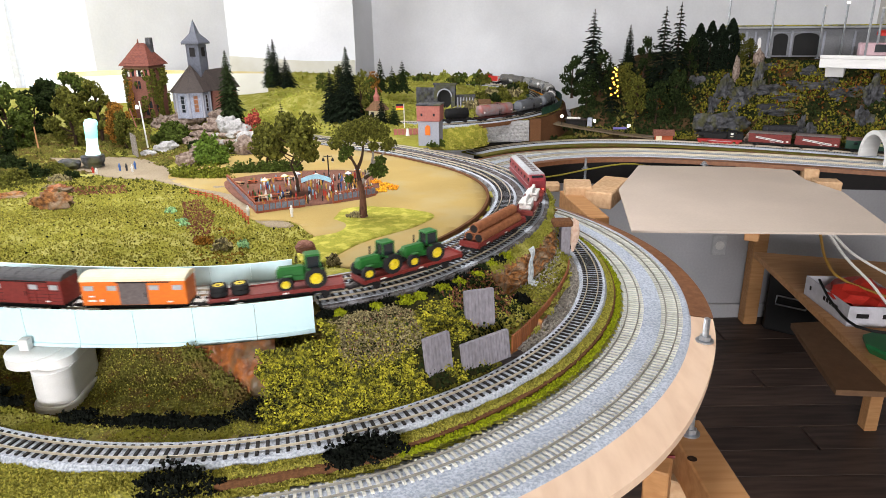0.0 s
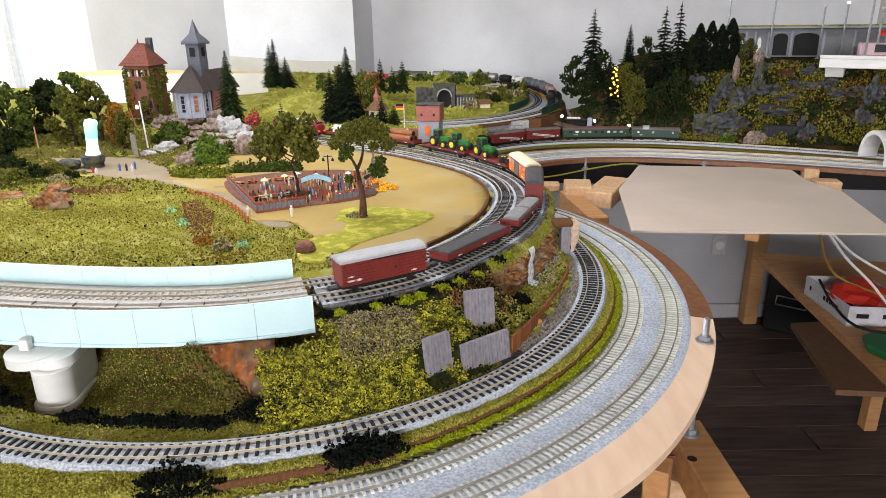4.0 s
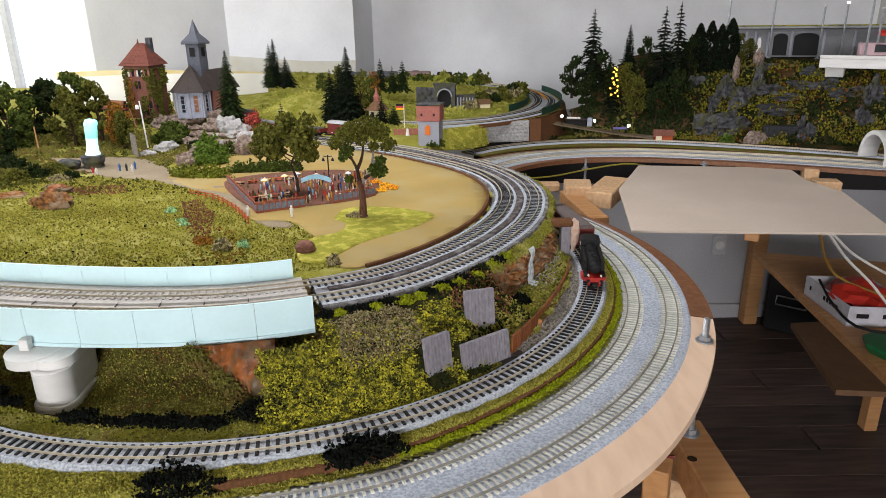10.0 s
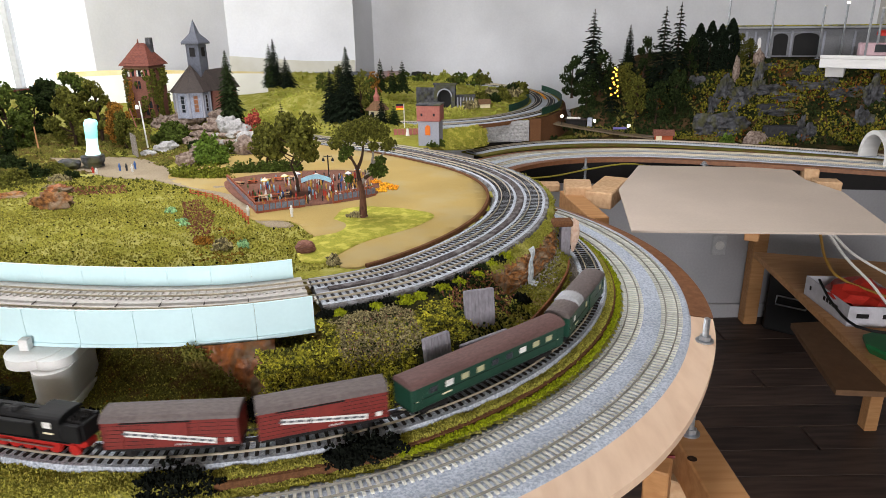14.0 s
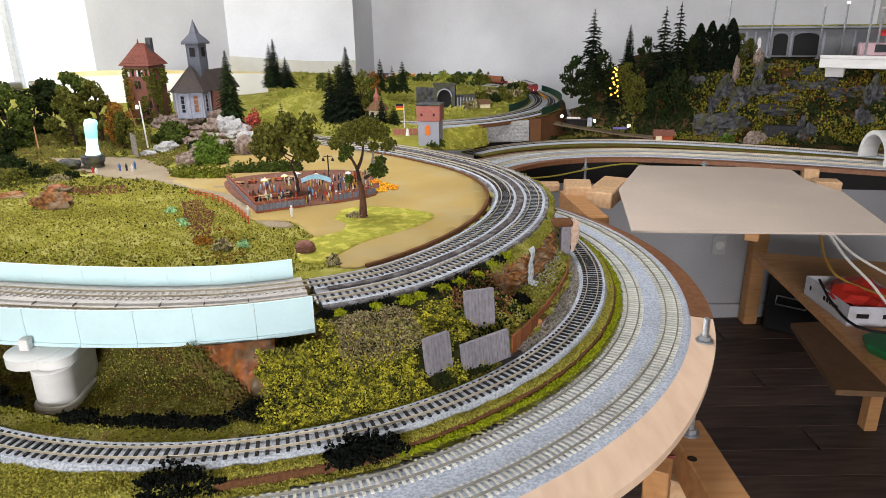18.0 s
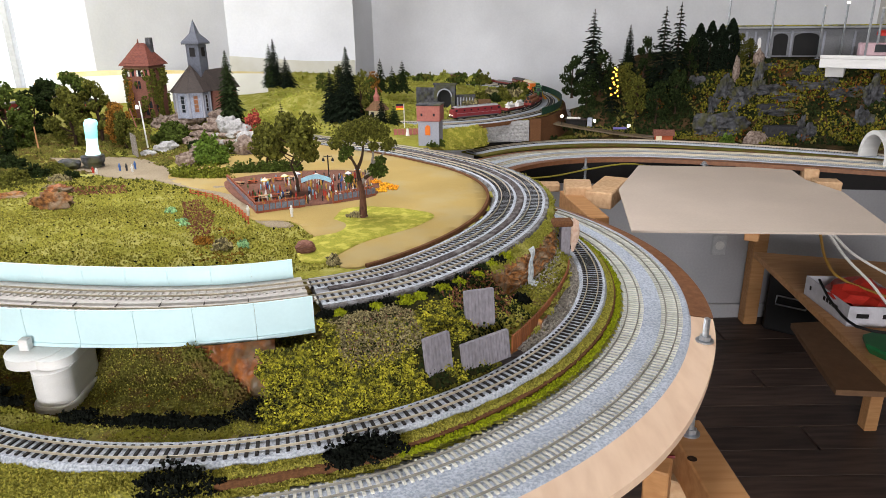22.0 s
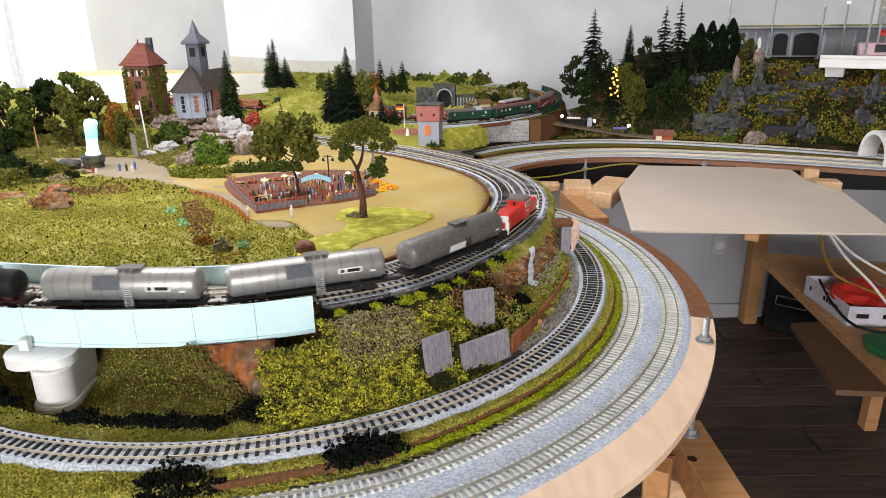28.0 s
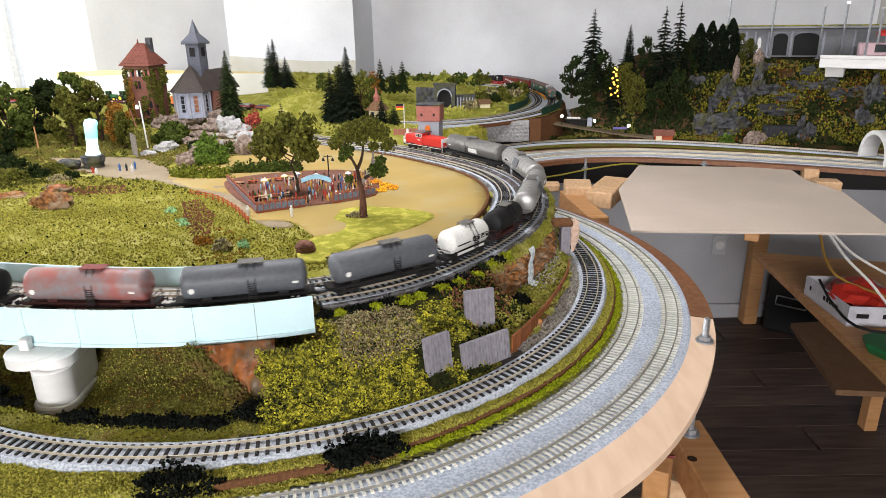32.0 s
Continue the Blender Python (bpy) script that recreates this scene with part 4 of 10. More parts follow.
for off, lab in ((0.0, "outer"), (-0.0547, "inner")):
    track("upper_track", LINE_U, S_BRIDGE + 0.01, 3.9, ZU, "curved track on black sleepers on the upper level, " + lab, M_SLEEPERGREY, 0.0100, (0.0038, 0.0300), side=off, near=(S_BRIDGE, 4.0), rail_mat=M_RAIL)
    track("bridge_track", LINE_U, 0.6, S_BRIDGE + 0.008, ZU, "track on the grey bridge deck, " + lab, M_DECK, 0.0100, (0.0036, 0.0300), side=off, near=(0, 2), rail_mat=M_RAIL)
# far loop
for line, off in ((LINE_FI, 0), (LINE_FO, 0)):
    far = line is LINE_FI
    s0, s1 = (0.0, 3.6) if far else (0.9, line.length)
    bed("ballast_far", line, s0, s1, ZF - ZBED, (-0.028, 0.028), 0.012, M_CORKEDGE, "grey ballast under the far loop", step=0.03)
    track("far_track", line, s0, s1, ZF, "track of the far loop on grey sleepers", M_SLEEPERGREY, 0.0085, (0.0036, 0.0300), step=0.03)
g = sweep(Geo(), LINE_FI.cut(1.9, 2.35, 0.03, -0.03, ZF - ZBED + 0.0025), [(-0.006, 0), (0.006, 0), (0.005, 0.001), (-0.005, 0.001)])
solid("loading_strip", g, M_ORANGE_FL, "ochre strip beside the far track", "strip")
bed("ballast_back", SHELF, 0.02, SHELF.length, 0.880 - ZBED, (-0.075, 0.055), 0.003, M_CORKEDGE, "pale blue-grey ballast on the back shelf", step=0.03)
for off in (0.022, -0.042):
    track("back_track", SHELF, 0.02, SHELF.length, 0.881, "double track on pale sleepers running to the white portal", M_CONCRETE, 0.0066, (0.0030, 0.0300), side=off, near=(0, 3), rail_mat=M_RAIL, step=0.03)
bed("ballast_line", LINE_L, 0.0, LINE_L.length, ZL - ZBED, (-0.024, 0.024), 0.006, M_CORKEDGE, "pale ballast of the line below the mountain", step=0.03)
track("mountain_track", LINE_L, 0.0, LINE_L.length, ZL, "single track below the mountain", M_SLEEPERGREY, 0.0085, (0.0036, 0.0300), step=0.03)

# ---- the plastic bridge ----
bridge = thing("railway_bridge", (0, 0, 0), "pale blue plastic double-track girder bridge", "bridge")
g = sweep(Geo(), LINE_U.cut(0.6, S_BRIDGE, 0.015, 0, ZU - ZBED), [(-0.086, -0.007), (0.033, -0.007), (0.033, 0), (-0.086, 0)])
part("deck", g, M_DECK, bridge, "grey ballastless bridge deck")
for a, b in ((-0.0325, -0.0225),):
    g = sweep(Geo(), LINE_U.cut(0.6, S_BRIDGE, 0.015, 0, ZU - ZBED + 0.0002), [(a, 0), (b, 0), (b - 0.002, 0.0022), (a + 0.002, 0.0022)])
    part("walkway", g, M_DECK, bridge, "grey raised walkway between the tracks")
for side, low, high, s_end, name in ((0.037, -0.0305, 0.0170, S_BRIDGE - 0.001, "girder_near"), (-0.090, -0.010, 0.0215, S_BRIDGE - 0.010, "girder_far")):
    step, s = 0.0645, s_end
    while s > 0.62:
        s0 = max(0.6, s - step)
        seg = part("girder_panel", sweep(Geo(), LINE_U.cut(s0 + 0.0002, s - 0.0002, 0.012, side, ZU), [(-0.0016, low), (0.0016, low), (0.0016, high), (-0.0016, high)]), M_BRIDGE, bridge)
        if side > 0:
            rim = sweep(Geo(), LINE_U.cut(s0 + 0.0002, s - 0.0002, 0.012, side, ZU), [(0.0018, low + 0.001), (0.0034, low + 0.001), (0.0034, low + 0.0055), (0.0018, low + 0.0055)])
            part("lower_flange", rim, M_BRIDGE, seg)
        s = s0
for i in range(20):
    c = LINE_U.cut(0.66 + 0.056 * i, 0.661 + 0.056 * i, 1.0, -0.0225, ZU - ZBED + 0.0018)[0]
    w = LINE_U.way(0.66 + 0.056 * i)
    part("deck_joint", box(Geo(), (0, 0, 0), (0.0012, 0.0130, 0.0012), Matrix.Translation(c) @ Matrix.Rotation(math.atan2(w[1], w[0]) + 0.12, 4, "Z")), M_BALLASTMID, bridge, "dark joint between deck slabs")
# pillar under the bridge
pillar = thing("bridge_pillar", (-0.4530, 0.7140, 0.0), "long round-ended white concrete-look bridge pillar", "pillar")


def capsule(g, half, r, z0, z1, ang, taper=0.0, n=14):
    v = []
    for z, k in ((z0, 1.0), (z1, 1.0 - taper)):
        for i in range(2 * n + 2):
            t = math.pi * (i if i <= n else i - 1) / n
            sx = 1 if i <= n else -1
            x, y = r * k * math.sin(t), -r * k * math.cos(t)
            x += half if i <= n else -half
            v.append((x * math.cos(ang) - y * math.sin(ang), x * math.sin(ang) + y * math.cos(ang), z))
    m = 2 * n + 2
    return g.add(v, [tuple(range(m))[::-1], tuple(range(m, 2 * m))] + [(i, (i + 1) % m, m + (i + 1) % m, m + i) for i in range(m)])


PA = radians(93.0)
part("foot", capsule(Geo(), 0.0270, 0.0260, 0.8800, 0.8990, PA, n=28), M_WHITEPL, pillar)
part("plinth", capsule(Geo(), 0.0270, 0.0260, 0.8990, 0.9010, PA, 0.05, n=28), M_WHITEPL, pillar)
part("shaft", capsule(Geo(), 0.0270, 0.0220, 0.9010, 0.9415, PA, n=28), M_WHITEPL, pillar)
part("neck", capsule(Geo(), 0.0220, 0.0218, 0.9410, 0.9522, PA, n=28), M_WHITEPL, pillar, at=pose(-0.0005, 0.0060, 0))
head = part("head", capsule(Geo(), 0.0220, 0.0310, 0.9410, 0.9530, radians(76), n=28), M_WHITEPL, pillar, at=pose(-0.0225, 0.0140, 0))
part("bearing", box(Geo(), (-0.0150, -0.0200, 0.9598), (0.011, 0.011, 0.0140), bev=0.0008), M_WHITEPL, head)
part("bearing", box(Geo(), (0.0130, 0.0200, 0.9608), (0.013, 0.012, 0.0160), bev=0.0008), M_WHITEPL, head)


# ---- terrain ----
def smoothstep(a, b, x):
    t = min(1.0, max(0.0, (x - a) / (b - a)))
    return t * t * (3 - 2 * t)


PU = LINE_U.cut(1.3, 3.45, 0.02)
PUI = LINE_U.cut(0.6, 3.45, 0.02, -0.0547)
PFI, PFO = (np.array([p for p in q if p[1] > 2.62 or p[0] > -0.2]) for q in (LINE_FI.cut(0.3, 3.2, 0.03), LINE_FO.cut(1.1, 4.2, 0.03)))
TRK = np.vstack([PU, PUI, PFI, PFO])[:, :2]
TRKZ = np.concatenate([np.full(len(PU) + len(PUI), ZU), np.full(len(PFI) + len(PFO), ZF)])
HILLS = [  # x, y, height above the plain, spread x, spread y
    (-0.84, 2.19, 0.050, 0.18, 0.11), (-0.47, 2.40, 0.105, 0.17, 0.13), (-1.35, 2.95, -0.07, 0.45, 0.45), (-1.15, 2.45, 0.015, 0.30, 0.15), (-0.215, 2.10, 0.026, 0.055, 0.045), (-0.24, 2.62, 0.05, 0.16, 0.12), (-0.02, 3.15, 0.055, 0.24, 0.14), (-0.5, 3.2, 0.06, 0.4, 0.25), (-0.72, 3.58, 0.075, 0.52, 0.07), (-1.5, 3.58, 0.085, 0.50, 0.07),
    (0.17, 2.78, 0.03, 0.10, 0.12), (-0.62, 1.08, 0.02, 0.22, 0.09), (-0.75, 1.35, 0.018, 0.25, 0.15), (-1.2, 1.9, 0.03, 0.3, 0.3)]


def ground_z(x, y):
    z = 0.976 if y < 2.2 else 0.976 - 0.022 * smoothstep(2.2, 2.45, y)
    for hx, hy, h, sx, sy in HILLS:
        z += h * math.exp(-((x - hx) / sx) ** 2 - ((y - hy) / sy) ** 2)
    rough = 0.6 if (x > -0.55 and y < 1.75) else 1.0
    z += rough * (0.004 * noise.noise(Vector((x * 9, y * 9, 0))) + 0.0016 * noise.noise(Vector((x * 34, y * 34, 3))))
    d = np.hypot(TRK[:, 0] - x, TRK[:, 1] - y)
    i = int(d.argmin())
    k = smoothstep(0.034, 0.085, float(d[i]))
    return (TRKZ[i] - 0.0085) * (1 - k) + z * k


def outline_inside(poly, x, y):
    c = False
    for (xa, ya), (xb, yb) in zip(poly, poly[1:] + poly[:1]):
        if (ya > y) != (yb > y) and x < (xb - xa) * (y - ya) / (yb - ya) + xa:
            c = not c
    return c


def terrain(name, x0, x1, y0, y1, step, keep, zf, material, label, lower=0.05):
    """A lumpy sheet over the cells that keep() accepts."""
    nx, ny = int((x1 - x0) / step) + 1, int((y1 - y0) / step) + 1
    idx, v, f = {}, [], []

    def at(i, j):
        if (i, j) not in idx:
            x, y = x0 + i * step, y0 + j * step
            idx[(i, j)] = len(v)
            v.append((x, y, zf(x, y)))
        return idx[(i, j)]
    for i in range(nx - 1):
        for j in range(ny - 1):
            if keep(x0 + (i + 0.5) * step, y0 + (j + 0.5) * step):
                f.append((at(i, j), at(i + 1, j), at(i + 1, j + 1), at(i, j + 1)))
    g = Geo()
    g.add(v, f)
    g.smooth = True
    return solid(name, g, material, label, "ground", "structure")


RIM = [tuple(p[:2]) for p in LINE_U.cut(0.7, 2.60, 0.03, -0.083)] + [tuple(p[:2]) for p in LINE_U.cut(2.64, 3.02, 0.03, 0.032)]
RIM += [(-0.005, 1.85), (-0.005, 2.27), (0.04, 2.29), (0.10, 2.315), (0.165, 2.345), (0.30, 2.41)]
RIM += [tuple(p[:2]) for p in LINE_FO.cut(1.85, 4.1, 0.05, 0.045)] + [(-1.6, 4.02), (-2.6, 3.85), (-2.6, 1.6)]
terrain("ground_village", -2.6, 0.6, 0.8, 4.05, 0.016, lambda x, y: outline_inside(RIM, x, y), ground_z, M_GRASS, "mown green model meadow of the village plateau")


def patch(name, outline, lift, material, label, step=0.012, zf=None):
    """A smooth-edged sheet lying on the ground."""
    p = [tuple(q[:2]) for q in outline]
    line = Path([(x, y, 0) for x, y in p + p[:1]], 0.01)
    ring_pts = [tuple(q[:2]) for q in line.cut(0, line.length * 0.999, 0.012)]
    xs, ys = [q[0] for q in ring_pts], [q[1] for q in ring_pts]
    zf = zf or ground_z
    bm = bmesh.new()
    n = len(ring_pts)
    vs = [bm.verts.new((x, y, 0)) for x, y in ring_pts]
    bm.faces.new(vs)
    bmesh.ops.triangulate(bm, faces=bm.faces[:])
    x, y = math.ceil(min(xs) / 0.03) * 0.03, math.ceil(min(ys) / 0.03) * 0.03
    while x < max(xs):
        geom = bm.verts[:] + bm.edges[:] + bm.faces[:]
        bmesh.ops.bisect_plane(bm, geom=geom, plane_co=(x, 0, 0), plane_no=(1, 0, 0))
        x += 0.03
    while y < max(ys):
        geom = bm.verts[:] + bm.edges[:] + bm.faces[:]
        bmesh.ops.bisect_plane(bm, geom=geom, plane_co=(0, y, 0), plane_no=(0, 1, 0))
        y += 0.03
    for w in bm.verts:
        w.co.z = zf(w.co.x, w.co.y) + lift
    rim = bmesh.ops.extrude_edge_only(bm, edges=[e for e in bm.edges if e.is_boundary])
    for w in rim["geom"]:
        if isinstance(w, bmesh.types.BMVert):
            w.co.z -= 0.006
    bmesh.ops.recalc_face_normals(bm, faces=bm.faces[:])
    me = bpy.data.meshes.new(name)
    bm.to_mesh(me)
    bm.free()
    me.materials.append(material)
    me.polygons.foreach_set("use_smooth", [True] * len(me.polygons))
    return tagged(new(name, me), label, "ground", kind="structure")


# the sandy ground inside the curve, with its raised brown edge
SAND = [tuple(p[:2]) for p in LINE_U.cut(1.90, 3.16, 0.045, -0.092)] + [(-0.3539, 1.8989, 0.9780)[:2], (-0.4799, 1.8246, 0.9780)[:2], (-0.6051, 1.4632, 0.9780)[:2], (-0.5352, 1.3724, 0.9780)[:2], (-0.3933, 1.2868, 0.9780)[:2], (-0.3335, 1.1310, 0.9780)[:2], (-0.2645, 1.1240, 0.9780)[:2], (-0.2194, 1.0548, 0.9780)[:2], (-0.1682, 0.9739, 0.9780)[:2], (-0.1482, 0.9045, 0.9780)[:2]]
patch("ground_sand", SAND, 0.0025, M_DIRT, "smooth ochre sand ground inside the curve")
g = sweep(Geo(), LINE_U.cut(1.92, 3.1, 0.02, -0.089, 0.9715), [(-0.004, 0), (0.005, 0), (0.002, 0.0085), (-0.003, 0.0085)])
solid("sand_edge", g, M_EARTH, "dark brown earth edge between sand and track", "edge", "structure")
LAWN = [(-0.1924, 1.1374, 0.9800), (-0.1790, 1.2023, 0.9800), (-0.0975, 1.2054, 0.9800), (-0.0151, 1.1489, 0.9800), (-0.0415, 1.0893, 0.9800), (-0.1199, 1.0119, 0.9800), (-0.1528, 0.9572, 0.9800), (-0.1722, 0.9188, 0.9800), (-0.2055, 0.9203, 0.9800), (-0.2222, 0.9760, 0.9800), (-0.2084, 1.0305, 0.9800), (-0.1689, 1.0613, 0.9800), (-0.1663, 1.1056, 0.9800)]
patch("lawn", LAWN, 0.0033, M_LAWN, "bright yellow-green lawn below the old tree")
GRAVEL_PATH = [(-0.9877, 1.6819, 0.9800), (-0.7817, 1.7013, 0.9800), (-0.5751, 1.4855, 0.9800), (-0.4616, 1.3841, 0.9800), (-0.3473, 1.1965, 0.9800), (-0.2533, 1.0939, 0.9800), (-0.2907, 1.0894, 0.9800), (-0.4388, 1.2906, 0.9800), (-0.5776, 1.3914, 0.9800), (-0.7562, 1.4648, 0.9800)]
patch("path", GRAVEL_PATH, 0.0020, M_PATH, "pale grey gravel path through the village")
# below the bridge: a slope up to the plateau, and the lower ground
def low_z(x, y):
    r = math.hypot(x - RC[0], y - RC[1])
    z = 0.9105 + 0.062 * smoothstep(0.40, 0.22, r) + 0.006 * noise.noise(Vector((x * 14, y * 14, 5))) + 0.003 * noise.noise(Vector((x * 40, y * 40, 5)))
    z -= 0.020 * math.exp(-((x + 0.446) / 0.065) ** 2 - ((y - 0.69) / 0.065) ** 2)
    return min(z, 0.970)


terrain("ground_slope", -1.1, 0.06, 0.40, 0.96, 0.012, lambda x, y: 0.22 < math.hypot(x + 0.2892, y - 1.0943) < 0.515, low_z, M_GRASSDARK, "rough olive grass slope below the bridge")
def verge_z(x, y):
    """Grass level with the inner line, dropping by a step to the concrete pair."""
    r = math.hypot(x - RC[0], y - RC[1])
    r -= spread(math.degrees(math.atan2(y - RC[1], x - RC[0])))
    return 0.8975 + 0.0105 * smoothstep(0.5565, 0.5520, r) + 0.0025 * noise.noise(Vector((x * 40, y * 40, 1)))


terrain("ground_verge", -1.0, 0.35, 0.40, 1.5, 0.006, lambda x, y: math.hypot(x + 0.2892, y - 1.0943) > 0.5525 and math.hypot(x - RC[0], y - RC[1]) < 0.568 + spread(math.degrees(math.atan2(y - RC[1], x - RC[0]))), verge_z, M_GRASS, "yellow-green grass verge between the lower tracks")
g = sweep(Geo(), Path([(RC[0] + (0.5545 + spread(q)) * math.cos(radians(q)), RC[1] + (0.5545 + spread(q)) * math.sin(radians(q)), 0) for q in range(-86, 31, 4)]).cut(0.02, 1.1, 0.012, 0, 0.897), [(-0.0028, 0), (0.0028, 0), (0.0020, 0.0092), (-0.0022, 0.0104)])
solid("earth_edging", g, M_EARTH, "brown earth edging along the lower verge", "edging", "structure")
# the cliff from the upper curve's edge down to the lower ground
def cliff_point(s, v):
    """s along the upper line, v from the track's edge (0) down to the lower ground (1)."""
    v = max(0.0, v)
    top = LINE_U.cut(s, s + 0.001, 1.0, 0.030, 0)[0]
    dx, dy = top[0] + 0.2892, top[1] - 1.0943
    r = math.hypot(dx, dy)
    if s < 2.03:
        rr = r + (0.512 - r) * v ** 0.75 - 0.011 * smoothstep(1.93, 1.95, s) * smoothstep(0.05, 0.25, v)
        z = 0.9745 - 0.067 * v ** 1.25
        amp = 0.007 * math.sin(math.pi * min(1, v * 1.05))
    else:
        end = max(0.499, r + 0.012)
        gap = end - r
        r1 = r + min(0.016, 0.35 * gap)
        r2 = r1 + min(0.012, 0.3 * gap)
        if v < 0.25:
            k = v / 0.25
            rr, z, amp = r + (r1 - r) * k, 0.9745 - 0.005 * k, 0.003
        elif v < 0.65:
            k = (v - 0.25) / 0.40
            z, amp = 0.9695 - 0.040 * k, 0.0040
            bed_ = math.floor(z / 0.0046 + 1.3 * noise.noise(Vector((s * 9, 0, 3))))
            rr = r1 + (r2 - r1) * k + 0.0052 * (noise.cell(Vector((s * 62 + 0.4 * bed_, bed_, 5))) - 0.2) * smoothstep(0, 0.15, k) * smoothstep(1, 0.85, k)
        else:
            k = (v - 0.65) / 0.35
            rr, z, amp = r2 + (end - r2) * k, 0.9295 - 0.006 * k, 0.003
    p = Vector((-0.2892 + dx / r * rr, 1.0943 + dy / r * rr, z))
    q = p * 26
    p += Vector((dx / r, dy / r, 0.25)) * amp * (noise.noise(q) + 0.6 * noise.noise(Vector((q.x * 2.3, q.y * 2.3, q.z * 5.0))) + 0.3 * noise.noise(q * 6))
    return p


def cliff_strip(name, s0, s1, v0, v1, material, label, nu=None, nv=14):
    nu = nu or int((s1 - s0) / 0.005)
    v = [cliff_point(s0 + (s1 - s0) * i / nu, v0 + (v1 - v0) * j / nv) for i in range(nu + 1) for j in range(nv + 1)]
    f = [(i * (nv + 1) + j, i * (nv + 1) + j + 1, (i + 1) * (nv + 1) + j + 1, (i + 1) * (nv + 1) + j) for i in range(nu) for j in range(nv)]
    g = Geo()
    g.add(v, f)
    return solid(name, g, material, label, "cliff", "structure")


# both banks are coloured dark for the shade behind the leaves
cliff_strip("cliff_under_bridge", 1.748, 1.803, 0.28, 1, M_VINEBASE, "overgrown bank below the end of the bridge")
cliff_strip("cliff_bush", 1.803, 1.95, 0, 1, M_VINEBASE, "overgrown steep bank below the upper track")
cliff_strip("cliff_soil", 1.95, 2.031, 0, 1, M_ROCK, "bare brown earth bank above the grey walls")
cliff_strip("cliff_ledge", 2.031, 2.62, 0, 0.25, M_GRASS, "grassy ledge beside the upper track")
cliff_strip("cliff_rock", 2.031, 2.62, 0.25, 0.66, M_ROCK, "layered orange-brown rock face", nu=300, nv=48)
cliff_strip("cliff_terrace", 2.031, 2.62, 0.66, 1, M_GRASSDARK, "grassy terrace at the foot of the rock face")
# grass bank from the far loop's edge down to the back shelf
BANK_TOP = Path([(-0.060, 2.150, 0.9585), (-0.010, 2.205, 0.9565), (0.060, 2.255, 0.9555), (0.110, 2.290, 0.9550), (0.152, 2.345, 0.9545)], 0.01)
BANK_FOOT = Path([(-0.030, 1.800, 0.9700), (-0.005, 1.900, 0.9500), (0.031, 2.020, 0.9250), (0.085, 2.150, 0.9020), (0.158, 2.300, 0.8850)], 0.01)
g = Geo()
nb, vv = 40, []
for i in range(nb + 1):
    a, b = BANK_TOP.at(BANK_TOP.length * i / nb), BANK_FOOT.at(BANK_FOOT.length * i / nb)
    for j in range(13):
        q = Vector(a).lerp(Vector(b), j / 12)
        vv.append((q.x, q.y, q.z + math.sin(math.pi * j / 12) * (0.002 + 0.003 * noise.noise(q * 22))))
g.add(vv, [(i * 13 + j, i * 13 + j + 1, (i + 1) * 13 + j + 1, (i + 1) * 13 + j) for i in range(nb) for j in range(12)])
g.smooth = True
solid("embankment", g, M_LAWN, "lime-green grass embankment behind the upper curve", "embankment", "structure")


BANK = [(Vector(BANK_TOP.at(BANK_TOP.length * u)), Vector(BANK_FOOT.at(BANK_FOOT.length * u))) for u in [i / 60 for i in range(61)]]


# ---- plants ----
def broadleaf(name, at, h, w, leaf_mat, seed, label, low=0.35, sparse=1.0, lumps=9, trunk_r=None, group="village trees", bits=None, clump=1.0):
    """A tapered trunk with limbs and a crown of many foam clumps."""
    rng = random.Random(seed)
    t = thing(name, at, label, "tree", group)
    r0 = trunk_r or h * 0.03
    g = Geo()
    knots = [(0, 0, 0)]
    for k in range(1, 5):
        knots.append((rng.gauss(0, w * 0.03), rng.gauss(0, w * 0.03), h * 0.78 * k / 4))
    for k in range(4):
        tube(g, knots[k], knots[k + 1], r0 * (1 - 0.2 * k), r0 * (0.8 - 0.2 * k), 8)
    lathe(g, [(r0 * 1.7, 0), (r0 * 1.1, h * 0.03)], (0, 0, -0.001), 8)
    part("trunk", g, M_TRUNK, t)
    crown, limbs = Geo(), Geo()
    centres = []
    for k in range(lumps):
        a = 2.4 * k + rng.random()
        zz = low + (0.98 - low) * (k + 0.5) / lumps
        spread = math.sin(math.pi * min(0.97, 0.18 + 0.80 * (zz - low) / (1 - low))) ** 0.7
        rad = w * 0.5 * spread * rng.uniform(0.35, 0.72)
        c = (math.cos(a) * rad, math.sin(a) * rad, h * (zz - 0.06))
        centres.append(c)
        tube(limbs, (0, 0, h * max(0.2, zz - 0.22)), c, r0 * 0.45, r0 * 0.15, 5)
    part("limb", limbs, M_TRUNK, t)
    n = bits or int(65 * sparse)
    size = max(0.0016, min(0.0042, w * 0.030))
    for c in centres:
        rr = clump * w * rng.uniform(0.15, 0.25) * (9 / lumps) ** 0.35
        for _ in range(n):
            d = Vector((rng.gauss(0, 1), rng.gauss(0, 1), rng.gauss(0, 0.8))).normalized() * rr * rng.random() ** 0.4
            chunk(crown, (c[0] + d.x, c[1] + d.y, min(h, c[2] + d.z)), size * rng.uniform(0.7, 1.5), rng)
    part("crown", crown, leaf_mat, t)
    return t


